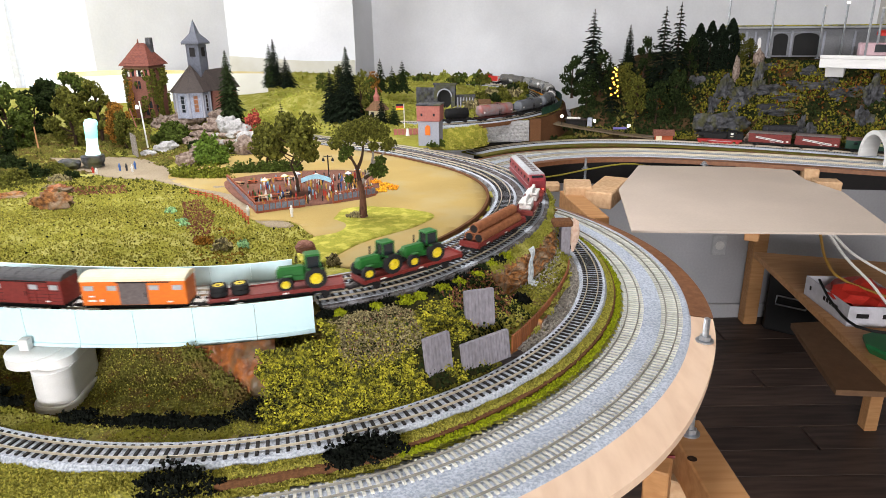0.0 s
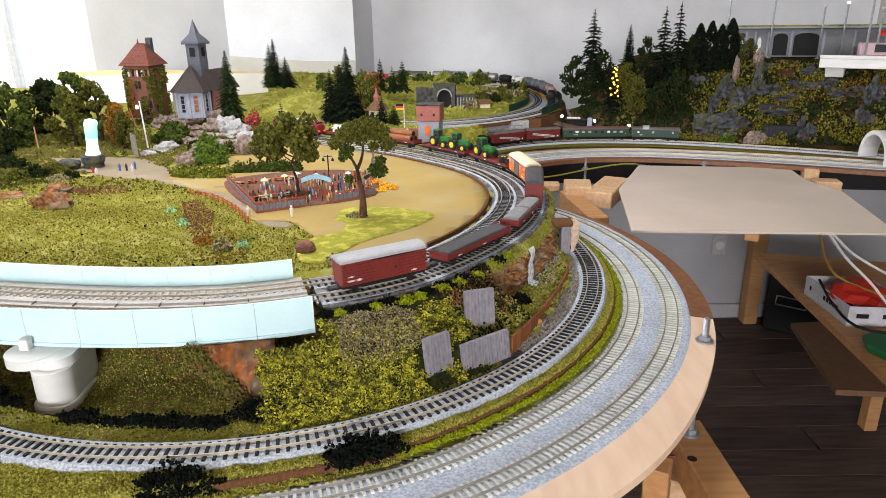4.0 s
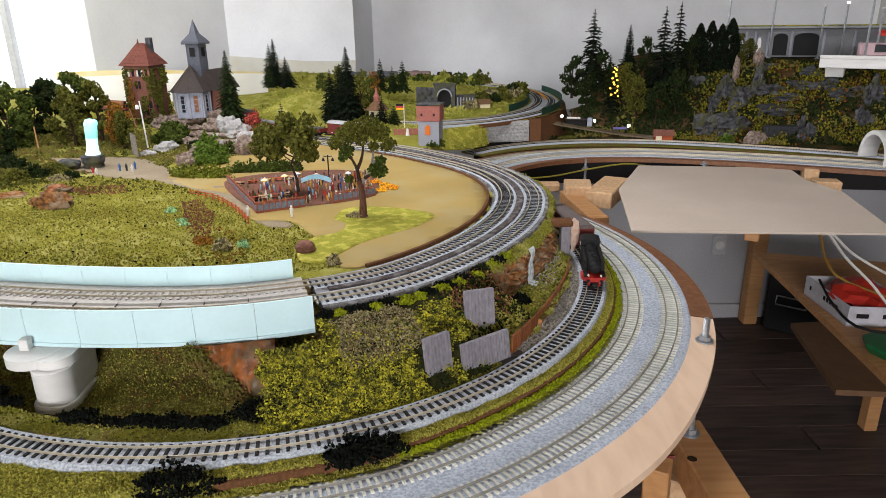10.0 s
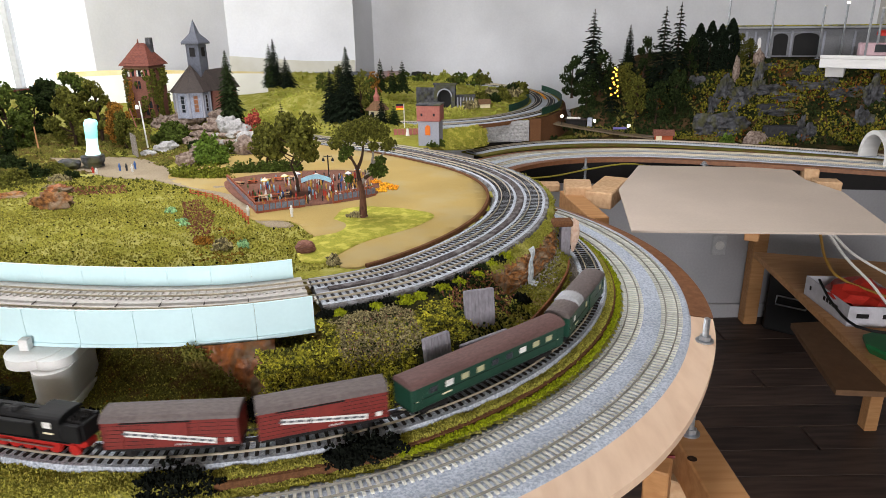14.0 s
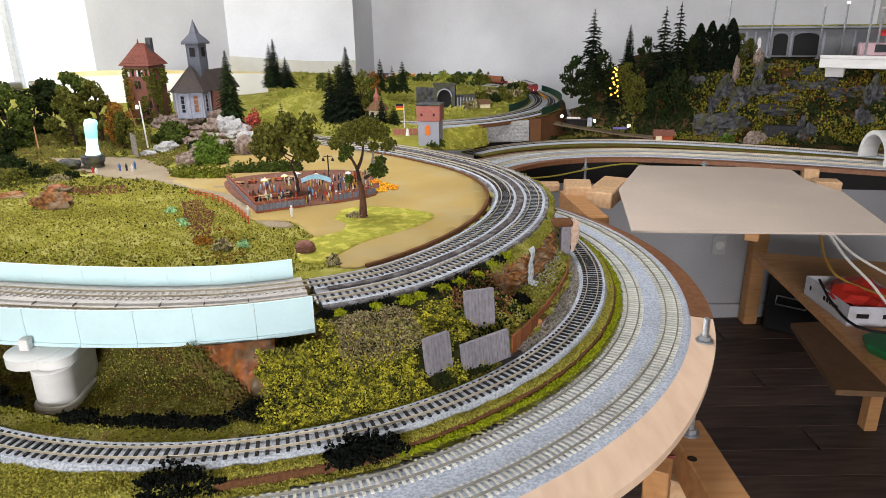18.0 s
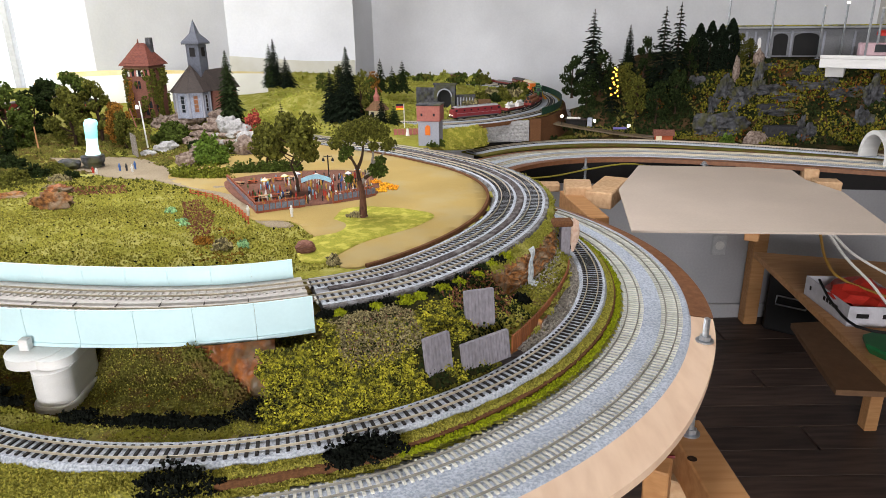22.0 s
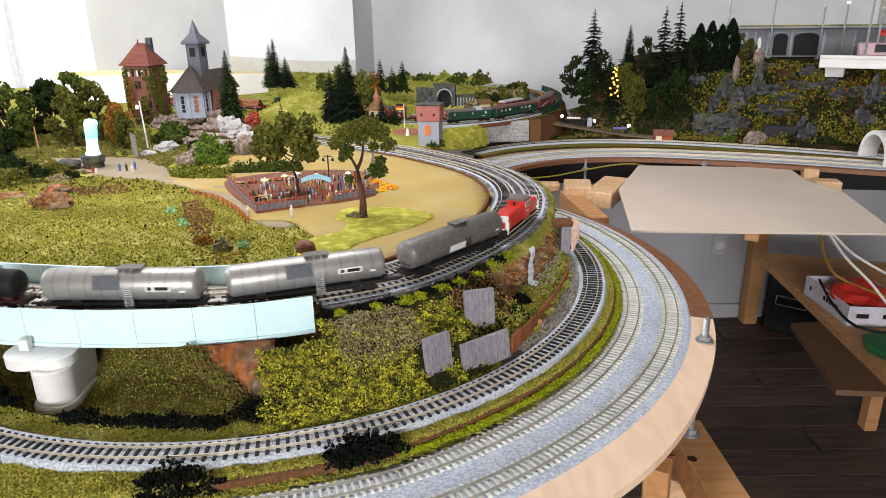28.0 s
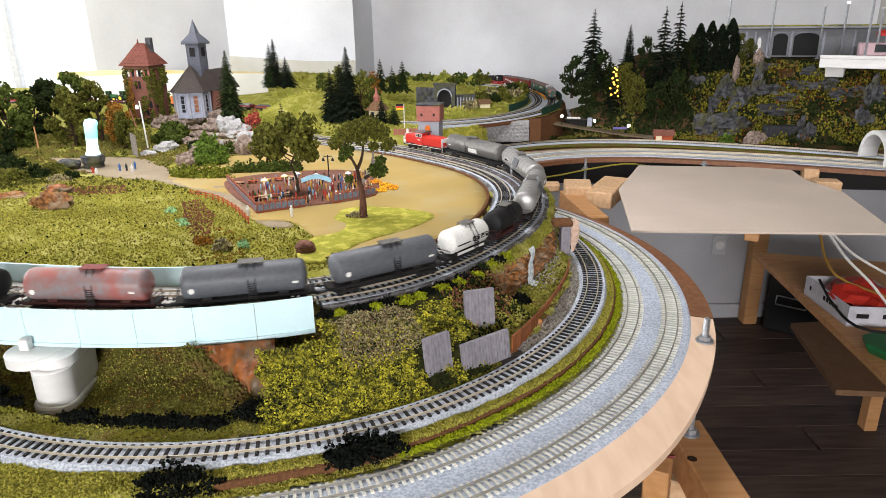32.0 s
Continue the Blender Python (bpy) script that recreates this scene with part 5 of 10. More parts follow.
def conifer(name, at, h, w, needle, seed, label, gap=1.0, group="conifers", whorls=None, bare=0.06):
    """A fir: drooping whorls of ragged branches on a straight stem."""
    rng = random.Random(seed)
    t = thing(name, at, label, "conifer", group)
    part("trunk", tube(Geo(), (0, 0, -0.002), (0, 0, h * 0.97), h * 0.018, h * 0.004, 6), M_TRUNK, t)
    g = Geo()
    n = whorls or max(12, int(h / 0.0062))
    for k in range(n):
        u = k / (n - 1)
        z = h * (bare + (0.985 - bare) * u)
        rad = w * 0.66 * (1 - u) ** 0.8 * rng.uniform(0.75, 1.15) + w * 0.03
        m = max(6, int(15 * (1 - u) + 6))
        for i in range(m):
            if rng.random() > gap:
                continue
            a = 2 * math.pi * (i + rng.random() * 0.8) / m + k
            r = rad * rng.uniform(0.72, 1.12)
            dz = -r * rng.uniform(0.12, 0.5)
            for u0, u1, k_ in ((0.0, 0.5, 0.20), (0.3, 0.8, 0.19), (0.62, 1.0, 0.14)):
                b_ = a + rng.gauss(0, 0.16)
                cb, sb = math.cos(b_), math.sin(b_)
                um, wd, tk = (u0 + u1) / 2, r * k_ + 0.0006, h * 0.005
                zz = z + rng.gauss(0, h * 0.004)
                p0, p1, pm = (cb * r * u0, sb * r * u0, zz + dz * u0 * u0), (cb * r * u1, sb * r * u1, zz + dz * u1 * u1), (cb * r * um, sb * r * um, zz + dz * um * um)
                g.add([p0, (pm[0] - sb * wd, pm[1] + cb * wd, pm[2] - tk), p1, (pm[0] + sb * wd, pm[1] - cb * wd, pm[2] - tk), (pm[0], pm[1], pm[2] + tk), (pm[0], pm[1], pm[2] - 2 * tk)],
                      [(0, 1, 4), (1, 2, 4), (2, 3, 4), (3, 0, 4), (0, 5, 1), (1, 5, 2), (2, 5, 3), (3, 5, 0)])
    part("crown", g, needle, t)
    return t


def bush(name, at, s, material, seed, label, n=220, size=0.0028, group="", leafy=False):
    """A low mound of many small clumps, s: half-sizes."""
    rng = random.Random(seed)
    g = Geo()
    for _ in range(n):
        d = Vector((rng.gauss(0, 1), rng.gauss(0, 1), abs(rng.gauss(0, 1)) * 0.9)).normalized()
        k = rng.uniform(0.55, 1.08) * (0.92 + 0.55 * noise.noise(d * 2.3 + Vector((seed * 1.7, 0, 0))))
        c = (at[0] + d.x * s[0] * k, at[1] + d.y * s[1] * k, at[2] + d.z * s[2] * k)
        (leaf if leafy else chunk)(g, c, size * rng.uniform(0.7, 1.5), rng)
    t = thing(name, at, label, "bush", group)
    g.v = [(x - at[0], y - at[1], z - at[2]) for x, y, z in g.v]
    part("foliage", g, material, t)
    return t


def stone(name, at, s, material, seed, label, rough=0.35, sub=4):
    g = rockmesh(Geo(), (0, 0, s[2] * 0.6), s, random.Random(seed), sub, rough)
    ob = solid(name, g, material, label, "rock")
    ob.matrix_basis = pose(*at)
    return ob


def scatter(name, material, n, spot, size, seed, label, kind=chunk, category="undergrowth"):
    """Uncounted tufts: spot(rng) gives a place or None."""
    rng = random.Random(seed)
    g = Geo()
    for _ in range(n):
        p = spot(rng)
        if p is not None:
            kind(g, p, size * rng.uniform(0.6, 1.5), rng)
    return solid(name, g, material, label, category, "stuff")


def on_ground(x0, x1, y0, y1, test=None):
    def spot(rng):
        x, y = rng.uniform(x0, x1), rng.uniform(y0, y1)
        if test and not test(x, y):
            return None
        return (x, y, ground_z(x, y) + 0.001)
    return spot


# meadow tufts
def meadow(x, y):
    d = float(np.hypot(TRK[:, 0] - x, TRK[:, 1] - y).min())
    return d > 0.055 and not outline_inside(SAND, x, y) and not outline_inside([p[:2] for p in GRAVEL_PATH], x, y) and outline_inside(RIM, x, y)


scatter("meadow_tufts", M_TUFT, 34000, on_ground(-0.95, -0.1, 0.86, 1.45, meadow), 0.0014, 11, "uneven green and olive grass tufts on the meadow")
scatter("meadow_flecks", M_BLACKBUSH, 300, on_ground(-0.95, -0.1, 0.86, 1.45, meadow), 0.0019, 12, "dark olive flecks in the meadow")
scatter("hill_tufts", M_HILL, 6000, on_ground(-1.2, 0.1, 2.05, 2.75, meadow), 0.0042, 13, "yellow-green tufts on the hill")
scatter("far_tufts", M_HILL, 3000, on_ground(-0.8, 0.4, 2.5, 3.7, meadow), 0.006, 14, "yellow-green tufts on the far hill")
scatter("wood_floor", M_GRASSDARK, 9000, on_ground(-1.35, -0.66, 1.50, 2.15, lambda x, y: meadow(x, y) and noise.noise(Vector((x * 16, y * 16, 3))) > -0.25), 0.0042, 27, "dark olive and brown undergrowth below the village trees")
scatter("edge_tufts", M_LEAFOLIVE, 3500, on_ground(-1.3, -0.3, 1.3, 2.2, meadow), 0.0038, 15, "olive undergrowth round the village")


def lowland(r0, r1, a0, a1, z):
    def spot(rng):
        r, a = rng.uniform(r0, r1), radians(rng.uniform(a0, a1))
        x, y = -0.2892 + r * math.cos(a), 1.0943 + r * math.sin(a)
        return (x, y, (low_z(x, y) if z is None else z(x, y)) + 0.001)
    return spot


scatter("slope_tufts", M_GRASSDARK, 17000, lowland(0.24, 0.495, -140, -78, None), 0.0013, 16, "rough dark olive tufts below the bridge")
scatter("slope_tufts_green", M_TUFT, 11000, lowland(0.28, 0.512, -140, -70, None), 0.0011, 17, "green tufts below the bridge")
scatter("slope_tufts_brown", M_LEAFAUTUMN, 80, lowland(0.28, 0.46, -125, -78, None), 0.0018, 18, "brown dry tufts below the bridge")
scatter("trackside_grass", M_GRASS, 7000, lowland(0.484, 0.512, -140, -45, lambda x, y: 0.9095), 0.0013, 19, "short grass along the inner track")
def verge_spot(rng):
    a = rng.uniform(-125, 22)
    x, y = (q for q in (lambda r: (RC[0] + r * math.cos(radians(a)), RC[1] + r * math.sin(radians(a))))(rng.uniform(0.535, (0.555 if a > -66 else 0.566) + spread(a))))
    return (x, y, verge_z(x, y) + 0.0006) if math.hypot(x + 0.2892, y - 1.0943) > 0.559 else None


scatter("verge_tufts", M_TUFT, 30000, verge_spot, 0.0014, 20, "yellow-green tufts on the lower verge")


def rim_spot(rng):
    d = rng.uniform(-66, 24)
    a = radians(d)
    r = rng.gauss(0.5610, 0.0018) + spread(d)
    return (RC[0] + r * math.cos(a), RC[1] + r * math.sin(a), 0.9 + rng.random() * 0.0045)


scatter("lime_edging", M_LIME, 8000, rim_spot, 0.0014, 21, "lime-green foam edging along the concrete track", category="hedge")

scatter("lawn_tufts", M_LAWN, 9000, on_ground(-0.35, 0.02, 0.85, 1.35, lambda x, y: outline_inside([p[:2] for p in LAWN], x + random.Random(int(x * 1e6)).gauss(0, .007), y + random.Random(int(y * 1e6)).gauss(0, .005))), 0.0011, 22, "bright short grass of the lawn")
EARTH = [(-0.4996, 1.2504, 0.9850)[:2], (-0.4751, 1.2741, 0.9850)[:2], (-0.4107, 1.1679, 0.9850)[:2], (-0.3820, 1.0534, 0.9850)[:2], (-0.3893, 1.0017, 0.9850)[:2], (-0.4438, 1.1039, 0.9850)[:2]]
scatter("bare_earth", M_EARTHRED, 7000, on_ground(-0.62, -0.36, 0.86, 1.3, lambda x, y: outline_inside(EARTH, x, y)), 0.0019, 23, "bare red-brown earth patch in the meadow")
EARTH2 = [(-0.7623, 1.3450, 0.9850)[:2], (-0.6551, 1.3571, 0.9850)[:2], (-0.6237, 1.2959, 0.9850)[:2], (-0.7118, 1.2797, 0.9850)[:2]]
scatter("bare_earth_strip", M_EARTHRED, 5000, on_ground(-0.85, -0.5, 1.2, 1.5, lambda x, y: outline_inside(EARTH2, x, y)), 0.0021, 24, "bare red-brown earth strip in the meadow")

EARTH3 = [(-0.3922, 1.0102, 0.9850)[:2], (-0.3943, 1.0916, 0.9850)[:2], (-0.3338, 1.0571, 0.9850)[:2], (-0.2952, 0.9651, 0.9850)[:2], (-0.3164, 0.9212, 0.9850)[:2], (-0.3607, 0.9304, 0.9850)[:2]]
scatter("ochre_grass", M_OCHRE, 3200, on_ground(-0.5, -0.2, 0.84, 1.1, lambda x, y: outline_inside(EARTH3, x, y) and noise.noise(Vector((x * 60, y * 60, 1))) > -.05), 0.0020, 25, "ochre and rust dry grass in the meadow")
def bank_spot(rng):
    t, f_ = rng.choice(BANK)
    q = t.lerp(f_, rng.random())
    return (q.x + rng.gauss(0, 0.003), q.y, q.z + 0.002)


scatter("bank_tufts", M_LAWN, 2500, bank_spot, 0.0026, 26, "short lime-green grass on the embankment")
# dark undergrowth at the edge of the meadow
rng = random.Random(31)
for k, (at, s, m) in enumerate((((-0.9486, 1.4566, 0.9850), (.040, .022, .022), "o"), ((-0.9160, 1.4871, 0.9850), (.036, .020, .024), "d"), ((-0.8916, 1.5195, 0.9850), (.030, .018, .022), "o"), ((-1.0310, 1.5895, 0.9850), (.040, .02, .024), "d"), ((-0.8630, 1.3895, 0.9850), (.036, .016, .014), "o"), ((-0.8146, 1.4063, 0.9850), (.026, .014, .016), "a"), ((-0.7966, 1.3378, 0.9850), (.016, .010, .014), "a"), ((-0.8116, 1.4475, 0.9850), (.018, .012, .016), "d"), ((-0.9159, 1.3686, 0.9850), (.03, .016, .016), "o"))):
    bush("undergrowth_bush", at, s, {"o": M_LEAFOLIVE, "d": M_LEAFDARK, "a": M_VINEDRY}[m], 900 + k, {"o": "olive undergrowth bush at the meadow edge", "d": "dark green undergrowth bush at the meadow edge", "a": "dry ochre grass bush at the meadow edge"}[m], 700, .0026, "undergrowth bushes")
bush("green_bush", (-0.6595, 1.8025, 0.9850), (.026, .016, .022), M_LEAFDARK, 915, "dark bush before the church rubble", 420, .003, "village bushes")
bush("green_bush", (-0.5507, 1.7620, 0.9820), (.022, .014, .024), M_LEAF, 916, "green bush before the church rubble", 380, .003, "village bushes")
# the dark bushes along the lower tracks
for k, (at, s) in enumerate((((-0.2530, 0.5270, 0.8990), (0.047, 0.020, 0.020)), ((-0.2770, 0.5215, 0.8985), (0.022, 0.015, 0.014)), ((-0.0762, 0.5689, 0.9040), (0.036, 0.018, 0.019)), ((-0.1002, 0.5573, 0.9030), (0.02, 0.014, 0.012)))):
    bush("dark_bush", at, s, M_BLACKBUSH, 30 + k, "nearly black green foam bush beside the lower track", 1500, 0.0018, "dark bushes")
for k in range(17):
    a = radians(-142 + 4.35 * k)
    r = 0.482 + 0.004 * math.sin(k * 2.1)
    if k not in (7, 8, 14, 15):
        bush("dark_bush", (-0.2892 + r * math.cos(a), 1.0943 + r * math.sin(a), 0.909), (0.024, 0.011, 0.011 + 0.004 * math.sin(k * 1.7)), M_BLACKBUSH, 50 + k, "nearly black green foam bush in a row below the bridge", 650, 0.0016, "dark bush row")
bush("dark_bush", (-0.1949, 0.6282, 0.9100), (0.035, 0.016, 0.022), M_BLACKBUSH, 71, "nearly black green foam bush below the vines", 1100, 0.0017, "dark bushes")
bush("lime_tuft", (-0.0441, 0.5718, 0.9040), (0.006, 0.006, 0.008), M_LIME, 72, "lime-green foam tuft beside the track", 60, 0.002)

# the overgrown bank: leaves on the steep face
def on_cliff(s0, s1, v0, v1, out=0.004):
    def spot(rng):
        s, v = rng.uniform(s0, s1), rng.uniform(v0, v1)
        s += 0.010 * noise.noise(Vector((s * 60, v * 9, 7)))
        v = min(1.0, max(0.0, v + 0.09 * noise.noise(Vector((s * 45, v * 3, 2)))))
        p = cliff_point(s, v)
        return (p.x + rng.gauss(0, 0.002), p.y - abs(rng.gauss(0, out)), p.z + rng.gauss(0, 0.002))
    return spot


A0, A1, B0, B1 = Vector((-0.2895, 0.6996, 0.9570)), Vector((-0.2021, 0.7206, 0.9550)), Vector((-0.2231, 0.6657, 0.9120)), Vector((-0.1825, 0.6327, 0.9090))


def facing_leaf(g, c, r, rng):
    leaf(g, c, r, rng, (0.25, -0.75, 0.6))


scatter("vine_leaves", M_VINE, 17000, on_cliff(1.744, 1.874, 0.48, 1.0, 0.005), 0.00145, 80, "dense yellow-green leaves covering the bank", facing_leaf, "vines")
scatter("vine_leaves_top", M_VINE, 4500, on_cliff(1.742, 1.804, 0.27, 0.55, 0.005), 0.00145, 79, "yellow-green leaves higher on the bank", facing_leaf, "vines")
scatter("vine_leaves_upper", M_VINE, 5000, on_cliff(1.900, 1.952, 0.12, 0.54, 0.005), 0.0015, 81, "yellow-green leaves above the grey wall", facing_leaf, "vines")
scatter("vine_leaves_side", M_VINE, 1500, on_cliff(1.803, 1.815, 0.10, 0.42, 0.004), 0.0015, 82, "yellow-green leaves beside the bridge end", facing_leaf, "vines")
scatter("vine_leaves_strip", M_VINE, 1300, on_cliff(1.898, 1.912, 0.5, 1.0, 0.003), 0.0015, 78, "yellow-green leaves between the grey walls", facing_leaf, "vines")
scatter("dry_red_flecks", M_REDSTONE, 500, on_cliff(1.82, 1.90, 0.1, 0.5, 0.003), 0.0014, 74, "reddish dry leaves in the creeper", facing_leaf, "vines")
scatter("vine_flecks", M_VINE, 2600, on_cliff(1.82, 1.90, 0.2, 0.55, 0.003), 0.0016, 76, "yellow-green leaves in the dry creeper", facing_leaf, "vines")
scatter("rock_foot_grass", M_GRASSDARK, 1600, lambda rng: tuple(A0.lerp(B0, rng.random()) + Vector((rng.gauss(-.004, .006), -.006 + rng.gauss(0, .004), rng.gauss(-.002, .003)))), 0.0015, 75, "olive tufts beside the rust rock")
scatter("bank_grass", M_GRASS, 3000, on_cliff(1.93, 2.06, 0.55, 0.95, 0.002), 0.0014, 77, "grass on the terrace above the grey wall")
scatter("dry_leaves", M_VINEDRY, 12000, on_cliff(1.815, 1.900, 0.07, 0.54, 0.004), 0.0013, 83, "dry grey-green creeper on the upper bank", facing_leaf, "vines")
# dark leaves close to the bank, coloured as the creeper's shaded depth
scatter("vine_shade", M_LEAFDARK, 2400, on_cliff(1.82, 1.94, 0.14, 1.0, 0.0005), 0.0022, 90, "dark leaves painting the shade under the creeper", facing_leaf, "vines")
for k, (s_, v_, w_) in enumerate(((1.828, .03, .010), (1.870, .04, .012), (1.905, .05, .016), (1.925, .04, .012), (1.955, .05, .016), (1.985, .05, .014), (2.02, .05, .014), (2.045, .05, .014), (2.065, .07, .012), (2.10, .06, .014))):
    p = cliff_point(s_, v_)
    bush("lime_bush", (p.x, p.y, p.z - .002), (w_ * .8, w_ * .7, w_ * .62), M_LIME if k != 7 else M_LEAFDARK, 860 + k, "lime-green foam bush on the edge of the upper track", 330, .0016, "lime bushes")
for k, (s_, w_) in enumerate(((1.812, .012), (1.842, .012), (1.858, .014), (1.888, .016), (1.94, .014), (1.97, .016), (2.0, .016), (2.035, .014), (2.08, .018))):
    p = cliff_point(s_, .02)
    bush("dark_bush", (p.x, p.y, p.z - .003), (w_, w_ * .7, w_ * .6), M_BLACKBUSH, 880 + k, "dark green foam bush on the edge of the upper track", 340, .0015, "edge bushes")
scatter("ledge_grass", M_GRASS, 5200, on_cliff(2.05, 2.62, 0.0, 0.26, 0.0015), 0.0017, 86, "grass tufts on the ledge")
scatter("terrace_grass", M_GRASS, 4200, on_cliff(2.04, 2.6, 0.72, 1.0, 0.001), 0.0018, 87, "green grass tufts on the terrace")
scatter("terrace_gravel", M_GRAVEL, 1500, on_cliff(2.10, 2.5, 0.68, 0.85, 0.001), 0.0016, 92, "pale scree at the foot of the rocks")
scatter("foot_autumn", M_LEAFAUTUMN, 200, on_cliff(2.28, 2.36, 0.70, 0.85, 0.001), 0.0026, 88, "rust-coloured tufts at the foot of the rocks")
p = cliff_point(2.055, .78)
bush("dark_bush", (p.x, p.y, p.z - .004), (.018, .014, .018), M_BLACKBUSH, 89, "dark green bush in a hollow between the walls", 260, .003)

scatter("soil_growth", M_LEAFDARK, 2200, on_cliff(1.945, 2.040, 0.03, 0.75, 0.003), 0.0022, 94, "dark green growth on the bare earth bank")
scatter("soil_grass", M_TUFT, 1600, on_cliff(1.95, 2.045, 0.10, 0.8, 0.003), 0.0018, 95, "yellow-green tufts on the bare earth bank")
scatter("soil_crumbs", M_EARTHRED, 2200, on_cliff(1.95, 2.045, 0.02, 0.6, 0.003), 0.0018, 96, "red-brown crumbs of earth on the bank")
# rust-brown rock foil beside the vines, below the bridge
g = Geo()
rng = random.Random(91)
nu, nv = 44, 44
v = []
for i in range(nu + 1):
    for j in range(nv + 1):
        p = (A0.lerp(A1, i / nu)).lerp(B0.lerp(B1, i / nu), j / nv)
        v.append(p + Vector((0.2, -0.8, 0.3)) * (0.010 * noise.noise(Vector((p.x * 60, p.y * 40, p.z * 16))) + 0.004 * abs(noise.noise(Vector((p.x * 150, p.y * 90, p.z * 60)))) + 0.002 * noise.noise(p * 160)))
g.add(v, [(i * (nv + 1) + j, i * (nv + 1) + j + 1, (i + 1) * (nv + 1) + j + 1, (i + 1) * (nv + 1) + j) for i in range(nu) for j in range(nv)])
g.smooth = True
solid("rust_rock", g, M_ROCKSMOOTH, "smooth rust-brown rock face beside the bridge", "rock", "structure")


# grey retaining wall panels
def panel(a, b, h, label, tilt=9):
    """A grooved wall slab between two plan points."""
    a, b = Vector(a), Vector(b)
    ln = (b - a).length
    rz = math.degrees(math.atan2(b.y - a.y, b.x - a.x))
    t = thing("retaining_wall", tuple(a), label, "wall", "grey retaining walls", rz=rz)
    part("slab", box(Geo(), (ln / 2, 0.003, h / 2), (ln, 0.006, h), pose(0, 0, 0, -tilt), 0.0008), M_GREYWALL, t)
    n = max(3, int(ln / 0.0042))
    for i in range(n):
        part("rib", box(Geo(), (ln * (i + 0.5) / n, -0.0003, h / 2), (ln / n * 0.72, 0.001, h * 0.97), pose(0, 0, 0, -tilt)), M_GREYWALL, t)
    return t


panel((-0.0181, 0.6805, 0.9120), (0.0111, 0.7027, 0.9120), 0.056, "lilac-grey ribbed retaining wall at the track")
panel((0.0239, 0.7036, 0.9120), (0.0825, 0.7462, 0.9120), 0.037, "lilac-grey ribbed retaining wall at the track")
panel((0.0285, 0.7718, 0.9250), (0.0670, 0.7833, 0.9250), 0.062, "tall lilac-grey ribbed wall on the bank")

# rust-coloured plank wall along the curve
plank_wall = thing("plank_wall", (0, 0, 0), "curved rust-brown plank retaining wall", "fence")
PL = Path([(0.0854, 0.7610, 0.9120), (0.1067, 0.7947, 0.9120), (0.1368, 0.8488, 0.9120), (0.1668, 0.9116, 0.9120), (0.1955, 0.9878, 0.9120), (0.2062, 1.0318, 0.9120)], 0.004)
plank = box(Geo(), (0, 0, 0.010), (0.0058, 0.0028, 0.023), bev=0.0004).mesh("plank")
plank.materials.append(M_TIMBERWALL)
s = 0.003
while s < PL.length:
    w = PL.way(s)
    part("plank", plank, None, plank_wall, at=Matrix.Translation(PL.at(s)) @ Matrix.Rotation(math.atan2(w[1], w[0]), 4, "Z"))
    s += 0.0061


def gravel_spot(rng):
    a, r = radians(rng.uniform(-40, 14)), rng.uniform(0.490, 0.516)
    return (-0.2892 + r * math.cos(a), 1.0943 + r * math.sin(a), 0.9085 + rng.random() * 0.002)


scatter("gravel_strip", M_GRAVEL, 3400, gravel_spot, 0.0020, 93, "pale loose gravel beside the inner track", category="gravel")

# rock blocks, a waterfall and the stone pier at the curve's end
rng = random.Random(99)
for k in range(64):
    s_ = 2.040 + .54 * ((k * 0.618) % 1.0)
    v_ = .27 + .36 * rng.random()
    p, q = cliff_point(s_, v_), cliff_point(s_ + .004, v_)
    t_ = math.degrees(math.atan2(q.y - p.y, q.x - p.x))
    size_ = (rng.uniform(.008, .018), rng.uniform(.006, .010), rng.uniform(.0022, .0048))
    ob = solid("rock_slab", box(Geo(), (0, 0, 0), size_, bev=.0009), M_ROCK, "angular orange-brown rock slab in the cliff", "rock", "", "cliff slabs")
    ob.matrix_basis = pose(p.x, p.y, p.z, rng.uniform(-9, 9), rng.uniform(-14, 14), t_ + rng.uniform(-18, 18))
M_WATER = mat("clear_resin_water", (0.50, 0.54, 0.56), (0.30, 0.33, 0.35), 0.12, s1=40, s2=140, bump=0.6, depth=0.002)
g = Geo()
for k in range(5):
    pts = [cliff_point(2.165 + .003 * k - .07 * v, v) + Vector((.004, -.005, .002)) for v in (.20, .30, .42, .55, .66, .74)]
    wire(g, smooth_line(pts, 10), .0016, 6)
solid("waterfall", g, M_WATER, "clear glossy waterfall running down the rocks", "waterfall")
pier = thing("stone_pier", (0.2100, 1.0851, 0.9120), "grey and cream tunnel pier at the end of the cliff", "pier")
part("pier", box(Geo(), (0.0, 0.012, 0.030), (0.016, 0.020, 0.062), bev=0.001), M_GREYWALL, pier)
part("face_stone", rockmesh(Geo(), (0.015, 0.012, 0.046), (0.009, 0.007, 0.028), random.Random(4), 3, 0.25), mat("cream_pink_stone", (0.66, 0.50, 0.40), (0.50, 0.33, 0.25), 0.8, s1=40, s2=160, bump=0.6), pier, "cream-pink rough stone face")
part("cap", box(Geo(), (-0.006, 0.012, 0.066), (0.034, 0.026, 0.010), bev=0.002), M_EARTH, pier, "dark brown cap")

